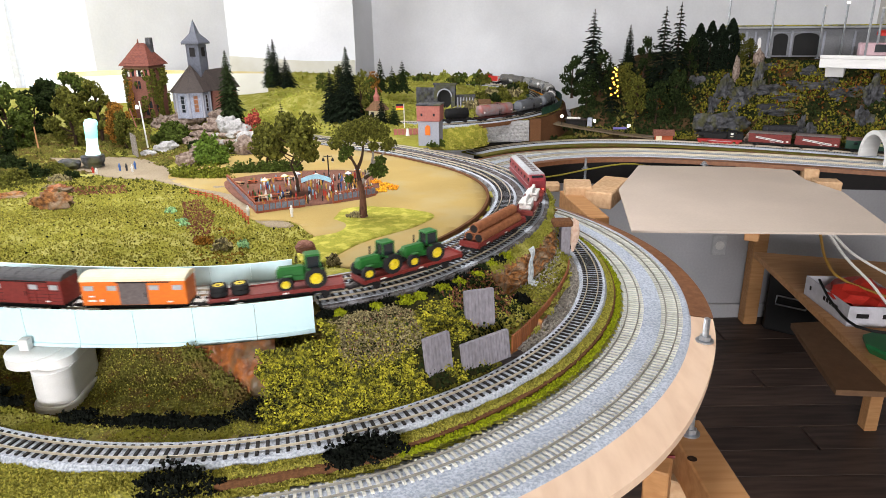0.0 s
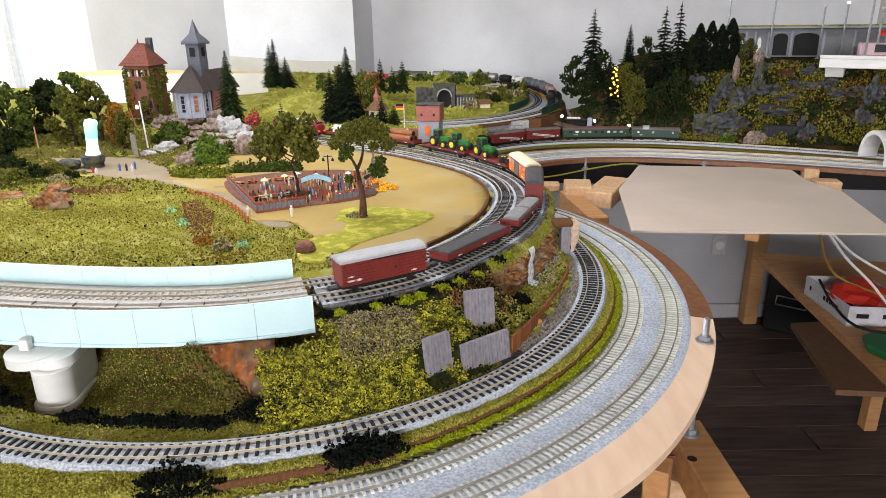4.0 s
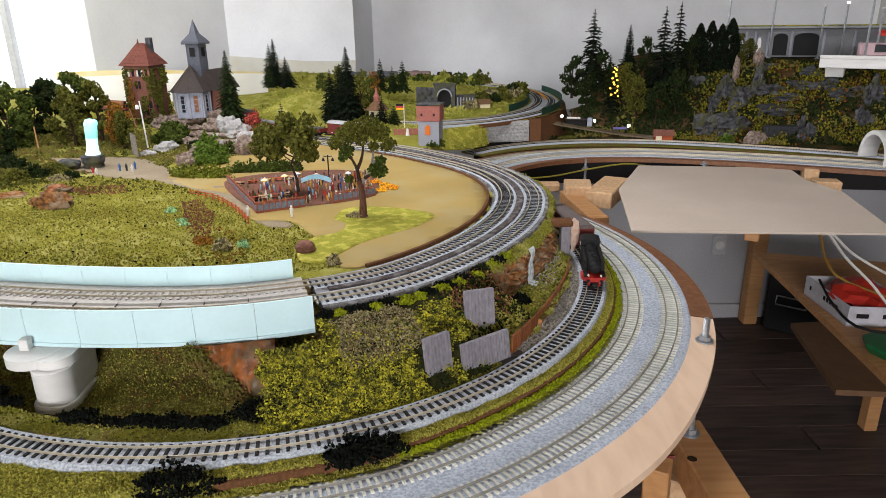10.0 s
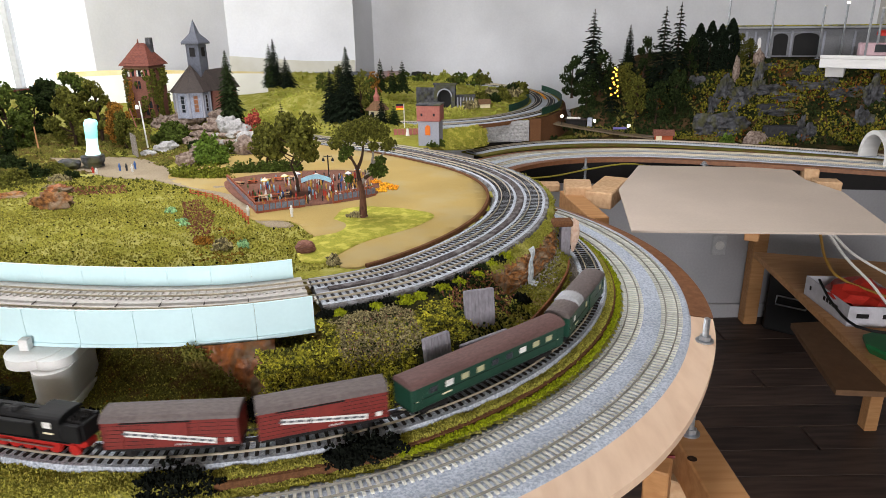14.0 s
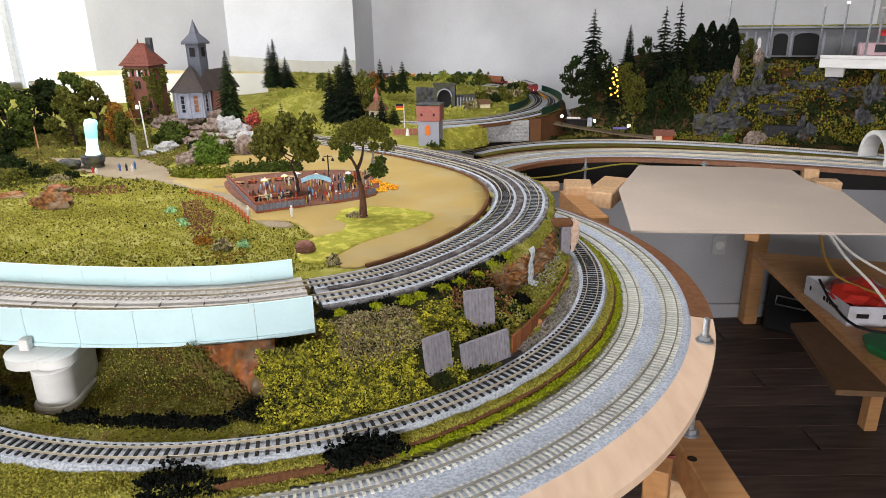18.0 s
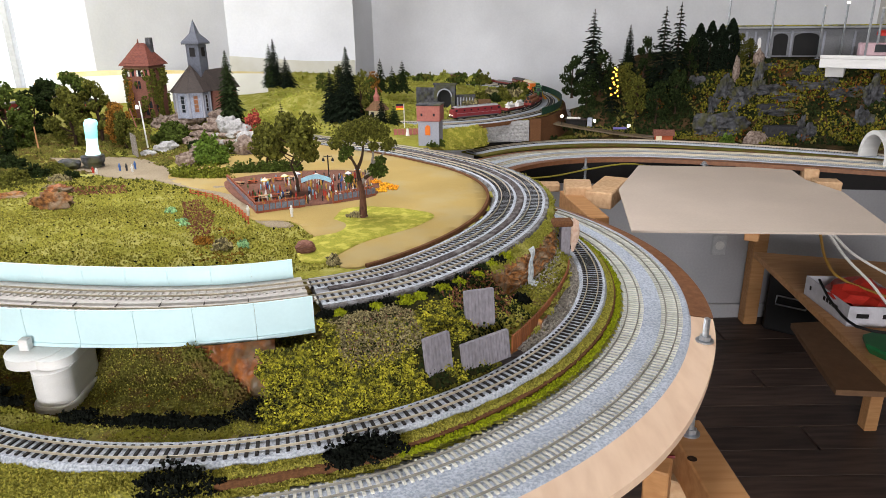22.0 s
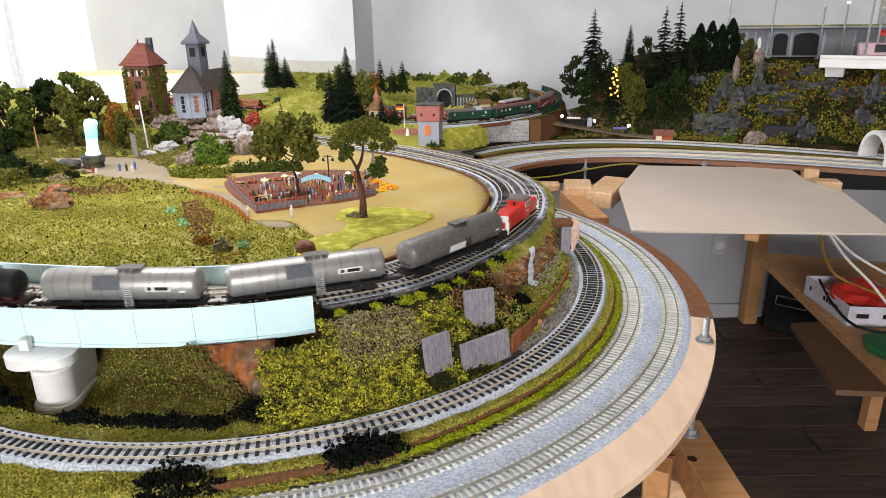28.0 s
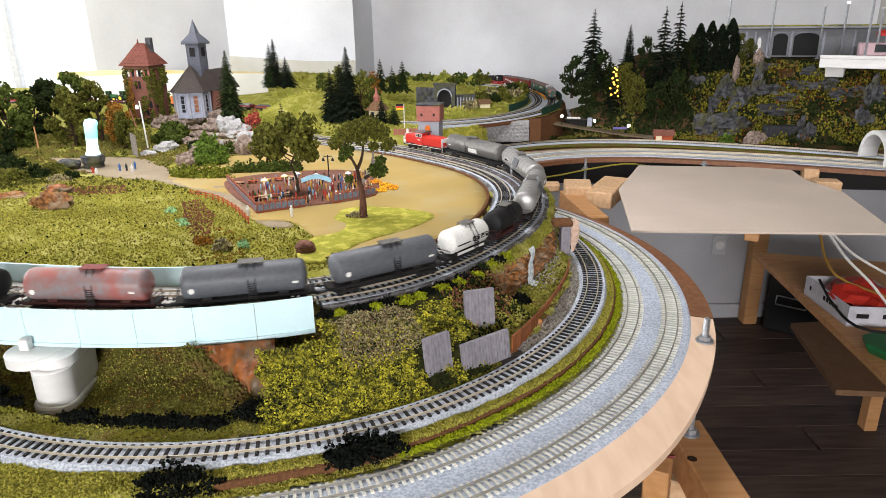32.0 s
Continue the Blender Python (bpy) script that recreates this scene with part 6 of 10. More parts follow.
# ---- village ----
def house(name, at, rz, w, d, h_wall, h_roof, wall_mat, roof_mat, label, hip=0.5, over=0.006):
    t = thing(name, at, label, "house", rz=rz)
    part("wall", box(Geo(), (0, 0, h_wall / 2), (w, d, h_wall), bev=0.0006), wall_mat, t)
    a, b = w / 2 + over, d / 2 + over
    k = a * (1 - hip)
    z0, z1 = h_wall - 0.002, h_wall + h_roof
    g = Geo()
    g.add([(-a, -b, z0), (a, -b, z0), (a, b, z0), (-a, b, z0), (-k, 0, z1), (k, 0, z1)], [(0, 1, 5, 4), (1, 2, 5), (2, 3, 4, 5), (3, 0, 4), (3, 2, 1, 0)])
    roof = part("roof", g, roof_mat, t)
    rows = Geo()
    for i in range(1, 9):
        f = i / 9
        x0, y0, z = a + (k - a) * f, b * (1 - f), z0 + (z1 - z0) * f
        for p, q in (((-x0, -y0), (x0, -y0)), ((x0, -y0), (x0, y0)), ((x0, y0), (-x0, y0)), ((-x0, y0), (-x0, -y0))):
            tube(rows, (*p, z + 0.0003), (*q, z + 0.0003), 0.0006, n=4)
    part("tile_course", rows, roof_mat, roof)
    return t


TH = (-0.9080, 2.1331, 1.0260)
th = house("tower_house", TH, -10, 0.082, 0.085, 0.158, 0.062, M_BRICK, M_ROOFRED, "tall red-brick tower house with a red hipped roof and climbing ivy", 0.75, 0.010)
part("chimney", box(Geo(), (0.022, 0.012, 0.210), (0.016, 0.016, 0.05), bev=0.001), M_ROCKGREY, th, "grey stone chimney")
part("finial", lathe(Geo(), [(0.004, 0), (0.001, 0.02)], (-0.008, 0, 0.212), 8), M_ROOFRED, th)
part("cornice", box(Geo(), (0, 0, 0.1485), (0.090, 0.089, 0.005), bev=0.001), M_WOOD, th)
for i in range(4):
    w = part("shutter_window", box(Geo(), (-0.033 + 0.022 * i, -0.0430, 0.134), (0.012, 0.003, 0.018), bev=0.0006), M_GLASSDARK, th)
    for sg in (-1, 1):
        part("shutter", box(Geo(), (-0.033 + 0.022 * i + sg * 0.0075, -0.0442, 0.134), (0.006, 0.002, 0.018), bev=0.0004), M_WHITE if (i + sg) % 2 else M_ROOFPINK, w, "red and white shutter")
for x, z, ww, hh in ((0.0, 0.100, 0.016, 0.022), (-0.026, 0.065, 0.014, 0.020), (0.026, 0.030, 0.022, 0.042)):
    w = part("window", box(Geo(), (x, -0.0430, z), (ww, 0.003, hh), bev=0.0006), M_GLASSDARK, th)
    part("window_frame", box(box(Geo(), (x, -0.0448, z), (ww, 0.001, 0.0016)), (x, -0.0448, z), (0.0016, 0.001, hh)), M_WOODRED, w)
rng = random.Random(41)
g = Geo()
for _ in range(1500):
    x, z = rng.uniform(-0.045, 0.045), rng.uniform(0, 0.145)
    if noise.noise(Vector((x * 34, z * 22, 4))) + (0.1 if abs(x) > 0.03 else -0.15) > 0:
        chunk(g, (x, -0.0442 - rng.random() * 0.004, z), 0.0028 * rng.uniform(0.7, 1.4), rng)
for _ in range(1500):
    y, z = rng.uniform(-0.043, 0.043), rng.uniform(0, 0.145)
    if noise.noise(Vector((y * 30, z * 20, 9))) + 0.12 > 0:
        chunk(g, (0.0442 + rng.random() * 0.004, y, z), 0.0028 * rng.uniform(0.7, 1.4), rng)
part("ivy", g, M_LEAFOLIVE, th, "olive and rust climbing ivy")
for y, z in ((-0.02, 0.132), (0.016, 0.132), (0.0, 0.075), (-0.022, 0.028)):
    w = part("window", box(Geo(), (0.0432, y, z), (0.003, 0.013, 0.020), bev=0.0006), M_GLASSDARK, th)
    part("window_frame", box(box(Geo(), (0.0450, y, z), (0.001, 0.013, 0.0016)), (0.0450, y, z), (0.001, 0.0016, 0.020)), M_WOODRED, w)
g = Geo()
for _ in range(300):
    x, z = rng.uniform(-0.045, -0.018), rng.uniform(0, 0.12)
    chunk(g, (x, -0.0460, z), 0.0024, rng)
part("ivy_autumn", g, M_LEAFAUTUMN, th, "rust-coloured ivy")

CH = (-0.7665, 2.1172, 1.0260)
ch = thing("church", (CH[0] - 0.001, CH[1], CH[2]), "small village church with blue-white walls, slate roofs and a pointed spire", "church", rz=-14)
oct_ = [(0.052 * math.cos(radians(22.5 + 45 * i)), 0.052 * math.sin(radians(22.5 + 45 * i))) for i in range(8)]
part("apse", prism(Geo(), oct_, 0, 0.078), M_PLASTERBLUE, ch, "blue-white plastered apse")
g = Geo()
ro = [(x * 1.22, y * 1.22, 0.076) for x, y in oct_]
g.add(ro + [(0, 0.01, 0.152)], [(i, (i + 1) % 8, 8) for i in range(8)] + [tuple(range(8))[::-1]])
roof = part("apse_roof", g, M_SLATE, ch, "dark slate tent roof")
g = Geo()
for i in range(8):
    tube(g, ro[i], (0, 0.01, 0.153), 0.0012, n=5)
part("ridge_strip", g, M_SLATE, roof)
for i in range(8):
    a = radians(45 * i)
    r = 0.052 * math.cos(radians(22.5))
    m = pose(r * math.cos(a), r * math.sin(a), 0.042, 0, 0, 45 * i + 90)
    w = part("arched_window", extrude(Geo(), [(-0.0015, -0.024), (0.0015, -0.024), (0.0015, 0.024), (-0.0015, 0.024)], -0.006, 0.006, m), M_STAINED if i % 2 else M_GLASSDARK, ch, "amber stained arched church window" if i % 2 else "")
    fr = Geo()
    for sg in (-1, 1):
        box(fr, (sg * 0.0072, -0.001, 0), (0.0024, 0.004, 0.052), m)
    for z in (-0.014, 0.0, 0.014, 0.026):
        box(fr, (0, -0.0016, z), (0.014, 0.002, 0.0014), m)
    part("window_frame", fr, M_PLASTERGREY, w)
    a2 = radians(22.5 + 45 * i)
    part("corner_quoin", tube(Geo(), (0.0525 * math.cos(a2), 0.0525 * math.sin(a2), 0), (0.0525 * math.cos(a2), 0.0525 * math.sin(a2), 0.078), 0.0042, n=6), M_PLASTERGREY, ch)
part("nave", box(Geo(), (0.040, 0.085, 0.040), (0.072, 0.10, 0.080), bev=0.001), M_BRICK, ch, "brown masonry nave")
g = extrude(Geo(), [(-0.046, 0.0), (0.046, 0.0), (0.0, 0.062)], -0.058, 0.058, pose(0.040, 0.085, 0.076, 0, 0, 90))
part("nave_roof", g, M_SLATE, ch, "dark slate nave roof")
part("tower", box(Geo(), (0.0, 0.055, 0.107), (0.044, 0.044, 0.214), bev=0.001), M_BLUESLATE, ch, "blue-grey shingled bell tower")
for sx in (-1, 1):
    part("belfry_opening", box(Geo(), (sx * 0.0222, 0.055, 0.190), (0.002, 0.018, 0.026)), M_DARK, ch)
part("belfry_opening", box(Geo(), (0.0, 0.0325, 0.190), (0.018, 0.002, 0.026)), M_DARK, ch)
part("tower_cornice", box(Geo(), (0.0, 0.055, 0.216), (0.062, 0.062, 0.006), bev=0.001), M_BLUESLATE, ch)
g = Geo()
g.add([(sx * 0.031, 0.055 + sy * 0.031, 0.219) for sx, sy in ((-1, -1), (1, -1), (1, 1), (-1, 1))] + [(sx * 0.011, 0.055 + sy * 0.011, 0.244) for sx, sy in ((-1, -1), (1, -1), (1, 1), (-1, 1))] + [(0.0, 0.055, 0.286)],
      [(0, 1, 5, 4), (1, 2, 6, 5), (2, 3, 7, 6), (3, 0, 4, 7), (4, 5, 8), (5, 6, 8), (6, 7, 8), (7, 4, 8), (3, 2, 1, 0)])
part("spire", g, M_BLUESLATE, ch, "slender blue-grey spire")
part("cross", box(box(Geo(), (0.040, 0.140, 0.148), (0.0012, 0.0012, 0.02)), (0.040, 0.140, 0.151), (0.008, 0.0012, 0.0012)), M_DARK, ch)
# rubble below the church
for k, (at, s, m) in enumerate((((-0.7929, 2.1067, 1.0000), (.05, .03, .03), M_ROCKPINK), ((-0.7447, 2.1498, 1.0050), (.045, .03, .03), M_ROCKPINK), ((-0.6750, 2.0952, 1.0000), (.04, .03, .03), M_ROCKPINK), ((-0.5948, 1.9626, 0.9900), (.04, .025, .026), M_WHITESTONE), ((-0.5321, 1.8498, 0.9850), (.03, .022, .02), M_WHITESTONE),
        ((-0.6351, 2.0155, 0.9900), (.03, .02, .03), M_WHITESTONE), ((-0.5103, 1.7387, 0.9800), (.026, .02, .024), M_ROCKPINK), ((-0.6187, 1.6082, 0.9800), (.022, .015, .018), M_ROCKPINK), ((-0.6095, 1.6537, 0.9800), (.018, .015, .022), M_ROCKPINK), ((-0.7507, 1.7882, 0.9800), (.022, .012, .010), M_WHITESTONE), ((-0.7642, 1.7362, 0.9800), (.018, .010, .008), M_WHITESTONE),
        ((-0.7350, 1.8086, 0.9850), (.02, .015, .012), M_WHITESTONE), ((-0.8527, 2.0795, 1.0000), (.03, .02, .022), M_ROCKPINK), ((-0.7270, 1.2157, 0.9850), (.034, .016, .018), M_ROCK), ((-0.8497, 1.2878, 0.9850), (.035, .012, .008), M_ROCK), ((-0.7628, 1.3132, 0.9850), (.03, .015, .012), M_ROCKSMOOTH))):
    stone("boulder", at, s, m, 200 + k, "rough weathered boulder on the village slope", 0.5)
rng = random.Random(55)
for k in range(44):
    u, v = (k % 11 + rng.random() * .8) / 11, k // 11 / 3
    p = Vector((-0.7902, 2.0414, 1.0000)).lerp(Vector((-0.5833, 2.0217, 1.0000)), u).lerp(Vector((-0.6721, 1.8035, 0.9850)).lerp(Vector((-0.4945, 1.7422, 0.9850)), u), v)
    r = rng.uniform(.009, .017)
    stone("rubble_stone", (p.x, p.y, p.z - .006), (r * 1.2, r, r * .8), (M_ROCKPINK, M_WHITESTONE, M_ROCKPINK)[k % 3] if u > .45 else M_ROCKPINK, 700 + k, "rough pinkish rubble stone of the church terrace", .45, 2)
stone("round_boulder", (-0.2091, 0.9654, 0.9780), (0.0155, 0.0135, 0.0115), M_REDSTONE, 240, "layered red-brown round boulder on the lawn", 0.12)

# village trees and bushes
for k, (at, h, w, m, low, lab) in enumerate((
        ((-1.1848, 1.8454, 0.9850), 0.1900, .20, M_LEAF, .15, "broad green foam tree at the village edge"), ((-1.1643, 1.9476, 0.9850), 0.1425, .11, M_LEAFDARK, .2, "dark green foam tree at the village edge"), ((-1.1554, 2.0224, 0.9850), 0.1732, .13, M_LEAFDARK, .5, "dark green tree with a bare trunk"),
        ((-1.0181, 1.9171, 0.9850), 0.2015, .13, M_LEAF, .25, "tall green foam tree at the village edge"), ((-0.9513, 1.8851, 0.9850), 0.1837, .11, M_LEAFOLIVE, .2, "olive-green foam tree at the village edge"), ((-0.9980, 1.8301, 0.9850), 0.1671, .13, M_LEAFOLIVE, .2, "olive-green foam tree at the village edge"),
        ((-0.8850, 1.8540, 0.9850), 0.1218, .085, M_LEAFAUTUMN, .15, "rust and olive autumn tree"), ((-0.8538, 1.8183, 0.9850), 0.1005, .08, M_LEAFOLIVE, .15, "olive-green small tree at the village edge"), ((-1.0984, 1.6663, 0.9850), 0.1102, .09, M_LEAFDARK, .1, "dark blue-green tree at the village edge"),
        ((-1.1052, 1.7754, 0.9850), 0.1167, .10, M_LEAF, .1, "green foam tree at the village edge"), ((-1.9478, 3.3414, 0.9800), .06, .05, M_LEAFAUTUMN, .2, "small orange tree behind the others"))):
    broadleaf("broadleaf_tree", at, h, w, m, 300 + k, lab, low, bits=130, lumps=13, clump=.82)
bush("green_bush", (-0.7581, 1.8949, 0.9850), (.046, .03, .052), M_LEAF, 320, "dark green leafy bush on the slope", 1300, .0044, "village bushes")
bush("green_bush", (-0.5626, 1.6302, 0.9800), (.036, .03, .062), M_BUSH, 321, "tall bright green leafy bush", 1500, .0040, "village bushes")
bush("green_bush", (-0.4813, 1.5131, 0.9800), (.016, .012, .018), M_BUSH, 322, "small bright green bush", 260, .0024, "village bushes", True)
bush("crimson_bush", (-0.5510, 1.9780, 0.9900), (.027, .024, .066), M_LEAFRED, 323, "round crimson-red bush below the church", 520, .0038)
bush("hedge", (-0.5601, 1.4602, 0.9780), (.050, .024, .030), M_HEDGE, 324, "rounded yellow-green hedge beside the path", 1100, .0026)
bush("hedge", (-0.5060, 1.4674, 0.9780), (.038, .018, .030), M_HEDGE, 325, "green hedge beside the path", 800, .0024)
for k in range(6):
    bush("hedge", tuple(Vector((-0.4643, 1.5207, 0.9780)).lerp(Vector((-0.3371, 1.5353, 0.9780)), k / 5)), (.017, .012, .027), M_LEAF, 326 + k, "green clipped hedge behind the beer garden", 300, .0024, "clipped hedge")
bush("dark_shrub", (-0.2721, 2.3288, 0.9900), (.03, .02, .02), M_LEAFDARK, 340, "dark shrub on the hillside", 200, .004)
for k, at in enumerate(((-0.4938, 1.1794, 0.9830), (-0.4352, 1.0873, 0.9830), (-0.3105, 0.9907, 0.9800), (-0.4494, 1.1107, 0.9830))):
    bush("mint_tuft", at, (.010, .008, .009), M_MINT, 345 + k, "pale mint-green flowering tuft in the meadow", 90, .0022, "flower tufts")
bush("dry_bush", (-0.3394, 0.9814, 0.9800), (.016, .010, .016), M_VINEDRY, 350, "dry brownish grass bush", 260, .0026)
bush("dry_bush", (-0.1591, 0.9122, 0.9770), (.010, .007, .014), M_VINEDRY, 351, "grey-green dry shrub beside the bridge end", 220, .0020)
bush("autumn_tuft", (-0.3777, 1.0048, 0.9800), (.016, .008, .012), M_LEAFAUTUMN, 352, "rust-brown dry tuft in the meadow", 160, .0022)
for k, at in enumerate(((-0.1401, 1.3882, 0.9800), (-0.1178, 1.3622, 0.9800), (-0.1012, 1.3421, 0.9800), (-0.1230, 1.3249, 0.9800))):
    bush("flower_bed", at, (.012, .008, .007), M_ORANGE_FL if k % 2 == 0 else M_YELLOW_FL, 355 + k, "orange and yellow flower clump beside the beer garden", 130, .0022, "flower beds")

# two feature trees of the beer garden
broadleaf("garden_tree", (-0.4231, 1.6033, 0.9780), 0.105, .085, M_LEAFOLIVE, 370, "bushy olive tree behind the beer garden hedge", .22, lumps=11, bits=130)
broadleaf("garden_tree", (-0.2880, 1.3114, 0.9780), 0.1600, .140, M_LEAFOLIVE, 371, "olive-green tree over the beer garden", .56, lumps=15, trunk_r=.0035, bits=100, clump=.8)
OT = (-0.1409, 1.1483, 0.9780)
ot = thing("old_tree", OT, "old gnarled tree with red-brown trunk and separate olive clumps", "tree", "village trees")
g = Geo()
for (x0, z0, r0), (x1, z1, r1) in zip(((0, -.001, .0095), (.0, .004, .0072), (.001, .030, .0058), (.000, .048, .0052)), ((0, .004, .0072), (.001, .030, .0058), (.000, .048, .0052), (-.003, .066, .0046))):
    tube(g, (x0, 0, z0), (x1, 0, z1), r0, r1, 10)
part("trunk", g, mat("red_brown_bark", (0.13, 0.062, 0.040), (0.06, 0.030, 0.022), 0.9, s1=60, s2=300, bump=0.9, stretch=(1, 1, 0.3)), ot, "red-brown bark")
BOUGHS = ([(-.003, 0, .064), (-.006, -.003, .088), (-.016, -.004, .110), (-.024, -.002, .135)], [(-.002, 0, .058), (.012, .004, .078), (.020, .006, .098), (.022, .004, .122), (.012, .002, .140)],
         [(.018, .005, .092), (.032, .006, .104), (.046, .004, .118)], [(-.006, -.002, .086), (.004, -.006, .108), (.008, -.004, .140)], [(.006, .002, .070), (.022, -.004, .080), (.032, -.004, .086)], [(-.014, -.003, .106), (-.030, .002, .118), (-.038, .004, .128)])
for k, pts in enumerate(BOUGHS):
    q = smooth_line(pts, 8)
    g = Geo()
    for i in range(8):
        tube(g, q[i], q[i + 1], .0034 - .00028 * i, .0031 - .00028 * i, 7)
    part("limb", g, M_TWIG if k in (1, 2) else M_TRUNK, ot, "pale bare gnarled limb" if k in (1, 2) else "")
rng = random.Random(372)
for x, y, z, r in ((-.024, 0, .146, .019), (-.040, .003, .132, .014), (-.012, -.004, .158, .016), (.016, .002, .158, .024), (.036, 0, .150, .018), (.050, .003, .128, .014), (.030, -.004, .086, .017), (.036, -.003, .102, .010), (.004, -.006, .140, .013), (-.022, -.004, .118, .013), (-.030, -.002, .106, .008), (.024, .002, .126, .009), (-.020, -.004, .070, .008)):
    g = Geo()
    for _ in range(int(250 * (r / .015) ** 2)):
        d = Vector((rng.gauss(0, 1), rng.gauss(0, 1), rng.gauss(0, .85))).normalized() * r * rng.random() ** .4 * (1 + .25 * noise.noise(Vector((x * 90, z * 90, rng.random() * 3))))
        chunk(g, (x + d.x, y + d.y, z + d.z * .85), .0022 * rng.uniform(.6, 1.5), rng)
    part("leaf_clump", g, M_LEAFOLIVE if z > .12 else M_LEAF, ot)
bush("dry_bush", (-0.1520, 1.1491, 0.9790), (.020, .010, .008), M_VINEDRY, 373, "low grey-green weeds round the old tree", 180, .002)

# conifers of the village and the far hill
for k, (x, at, h, w, m, lab) in enumerate((
        (0, (-0.6443, 2.0921, 1.0000), 0.2241, .075, M_CONIFER, "tall green fir beside the church"), (0, (-0.6717, 2.7445, 1.0550), 0.1591, .07, M_CONIFER, "green fir on the hill"), (0, (-0.6531, 2.7417, 1.0550), 0.1799, .06, M_CONIFERDARK, "dark fir on the hill"),
        (0, (-0.6089, 2.7350, 1.0550), 0.1120, .07, M_CONIFERDARK, "dark fir on the hill"), (0, (-0.3036, 2.2413, 0.9900), 0.2326, .085, M_CONIFERDARK, "tall dark fir above the garden"), (0, (-0.3283, 2.2438, 0.9900), 0.1805, .075, M_CONIFERDARK, "dark fir above the garden"),
        (0, (-0.3606, 2.2471, 0.9900), 0.1631, .07, M_CONIFERDARK, "dark brownish fir above the garden"), (0, (-0.2474, 2.8480, 1.0200), 0.1263, .06, M_CONIFER, "slim green fir on the far hill"), (0, (-0.1978, 2.8410, 1.0200), 0.0971, .055, M_CONIFER, "slim green fir on the far hill"),
        (0, (-0.1554, 2.8349, 1.0200), 0.1192, .06, M_CONIFER, "slim green fir on the far hill"), (0, (-0.1857, 2.1429, 0.9850), 0.0948, .05, M_CONIFERDARK, "small dark fir in front of the gazebo"), (0, (-0.4948, 2.1077, 0.9900), 0.0778, .035, M_CONIFERDARK, "small dark fir below the hill"),
        (0, (-0.1526, 2.1860, 0.9850), 0.0594, .045, M_CONIFER, "small green fir beside the garden"))):
    conifer("fir", at, h, w, m, 400 + k, lab)
for k, (at, h, w, m) in enumerate((((-0.2638, 2.2578, 1.0000), 0.1545, .10, M_LEAFOLIVE), ((-0.2419, 2.3225, 1.0000), 0.1219, .09, M_LEAF), ((-0.3952, 2.6661, 1.0200), 0.1167, .10, M_LEAFOLIVE), ((-0.4803, 2.7869, 1.0300), 0.0666, .07, M_LEAF), ((-0.2708, 2.7469, 1.0200), 0.0811, .08, M_LEAFAUTUMN))):
    broadleaf("far_tree", at, h, w, m, 430 + k, "yellow-green bushy tree on the far hill", .1, bits=70, group="far trees")
for k in range(16):
    x = (690, 705, 720, 735, 750, 762, 775, 790, 800, 812, 822, 838, 850, 735, 780, 805)[k]
    bush("far_shrub", (Vector((-0.2173, 3.3357, 1.0000)).lerp(Vector((0.2159, 3.2679, 1.0000)), (x - 690) / 165))[:], (.045, .03, .044 + .012 * math.sin(k * 2.3)), (M_LEAFOLIVE, M_LEAF, M_HILL, M_LEAF)[k % 4], 440 + k, "dark shrub on the far ridge", 90, .008, "far shrubs")
for k in range(12):
    p = Vector((0.1212, 2.6614, 0.9650)).lerp(Vector((0.3513, 2.9340, 0.9900)), (k % 6) / 5) + Vector((0, 0.10 * (k // 6), 0.012 * (k // 6)))
    bush("far_shrub", p[:], (.035, .03, .03), (M_VINEDRY, M_LEAFOLIVE, M_LEAFDARK, M_LEAFOLIVE)[k % 4], 470 + k, "olive shrub inside the far loop", 110, .006, "far shrubs")

# the beer garden
def low_wall(a, b, h, label):
    a, b = Vector(a), Vector(b)
    ln = (b - a).length
    rz = math.degrees(math.atan2(b.y - a.y, b.x - a.x))
    t = thing("garden_wall", tuple(a), label, "wall", "beer garden walls", rz=rz)
    part("footing", box(Geo(), (ln / 2, 0, .002), (ln, .005, .004), bev=.0004), M_WOODRED, t)
    n = max(3, int(ln / .010))
    for i in range(n):
        part("stone_panel", box(Geo(), (ln * (i + .5) / n, 0, .004 + h * .3), (ln / n * .95, .0042, h * .56), bev=.0003), M_GARDENSTONE, t)
        part("fence_post", box(Geo(), (ln * i / n, 0, h * .5), (.0016, .0046, h)), M_WOODRED, t)
    for z in (.75, .97):
        part("fence_rail", box(Geo(), (ln / 2, 0, h * z), (ln, .0022, .0018)), M_WOODRED, t)
    return t


GA, GB, GC, GD, GE = (-0.3362, 1.1771, 0.9790), (-0.2575, 1.2180, 0.9790), (-0.2076, 1.2390, 0.9790), (-0.1328, 1.2934, 0.9790), (-0.4611, 1.4181, 0.9790)
low_wall(GA, GB, .020, "low stone wall with a red wooden fence round the beer garden")
low_wall(GC, GD, .020, "low stone wall with a red wooden fence round the beer garden")
low_wall(GE, GA, .018, "weathered fence along the side of the beer garden")
patch("beer_terrace", [GA, GB, GC, GD, (-0.1825, 1.5026, 0.9790), (-0.3391, 1.5135, 0.9790), GE], .0055, mat("brick_paving", (0.20, 0.095, 0.065), (0.13, 0.065, 0.05), 0.85, s1=30, s2=260, bump=0.5), "reddish brick paving of the beer garden")
arch = thing("entrance_arch", (-0.2525, 1.3185, 0.9790), "sky-blue curved banner arch over the garden entrance", "arch")
g = Geo()
up = [(-.030 + .060 * i / 14, .0255 + .0085 * math.sin(math.pi * i / 14)) for i in range(15)]
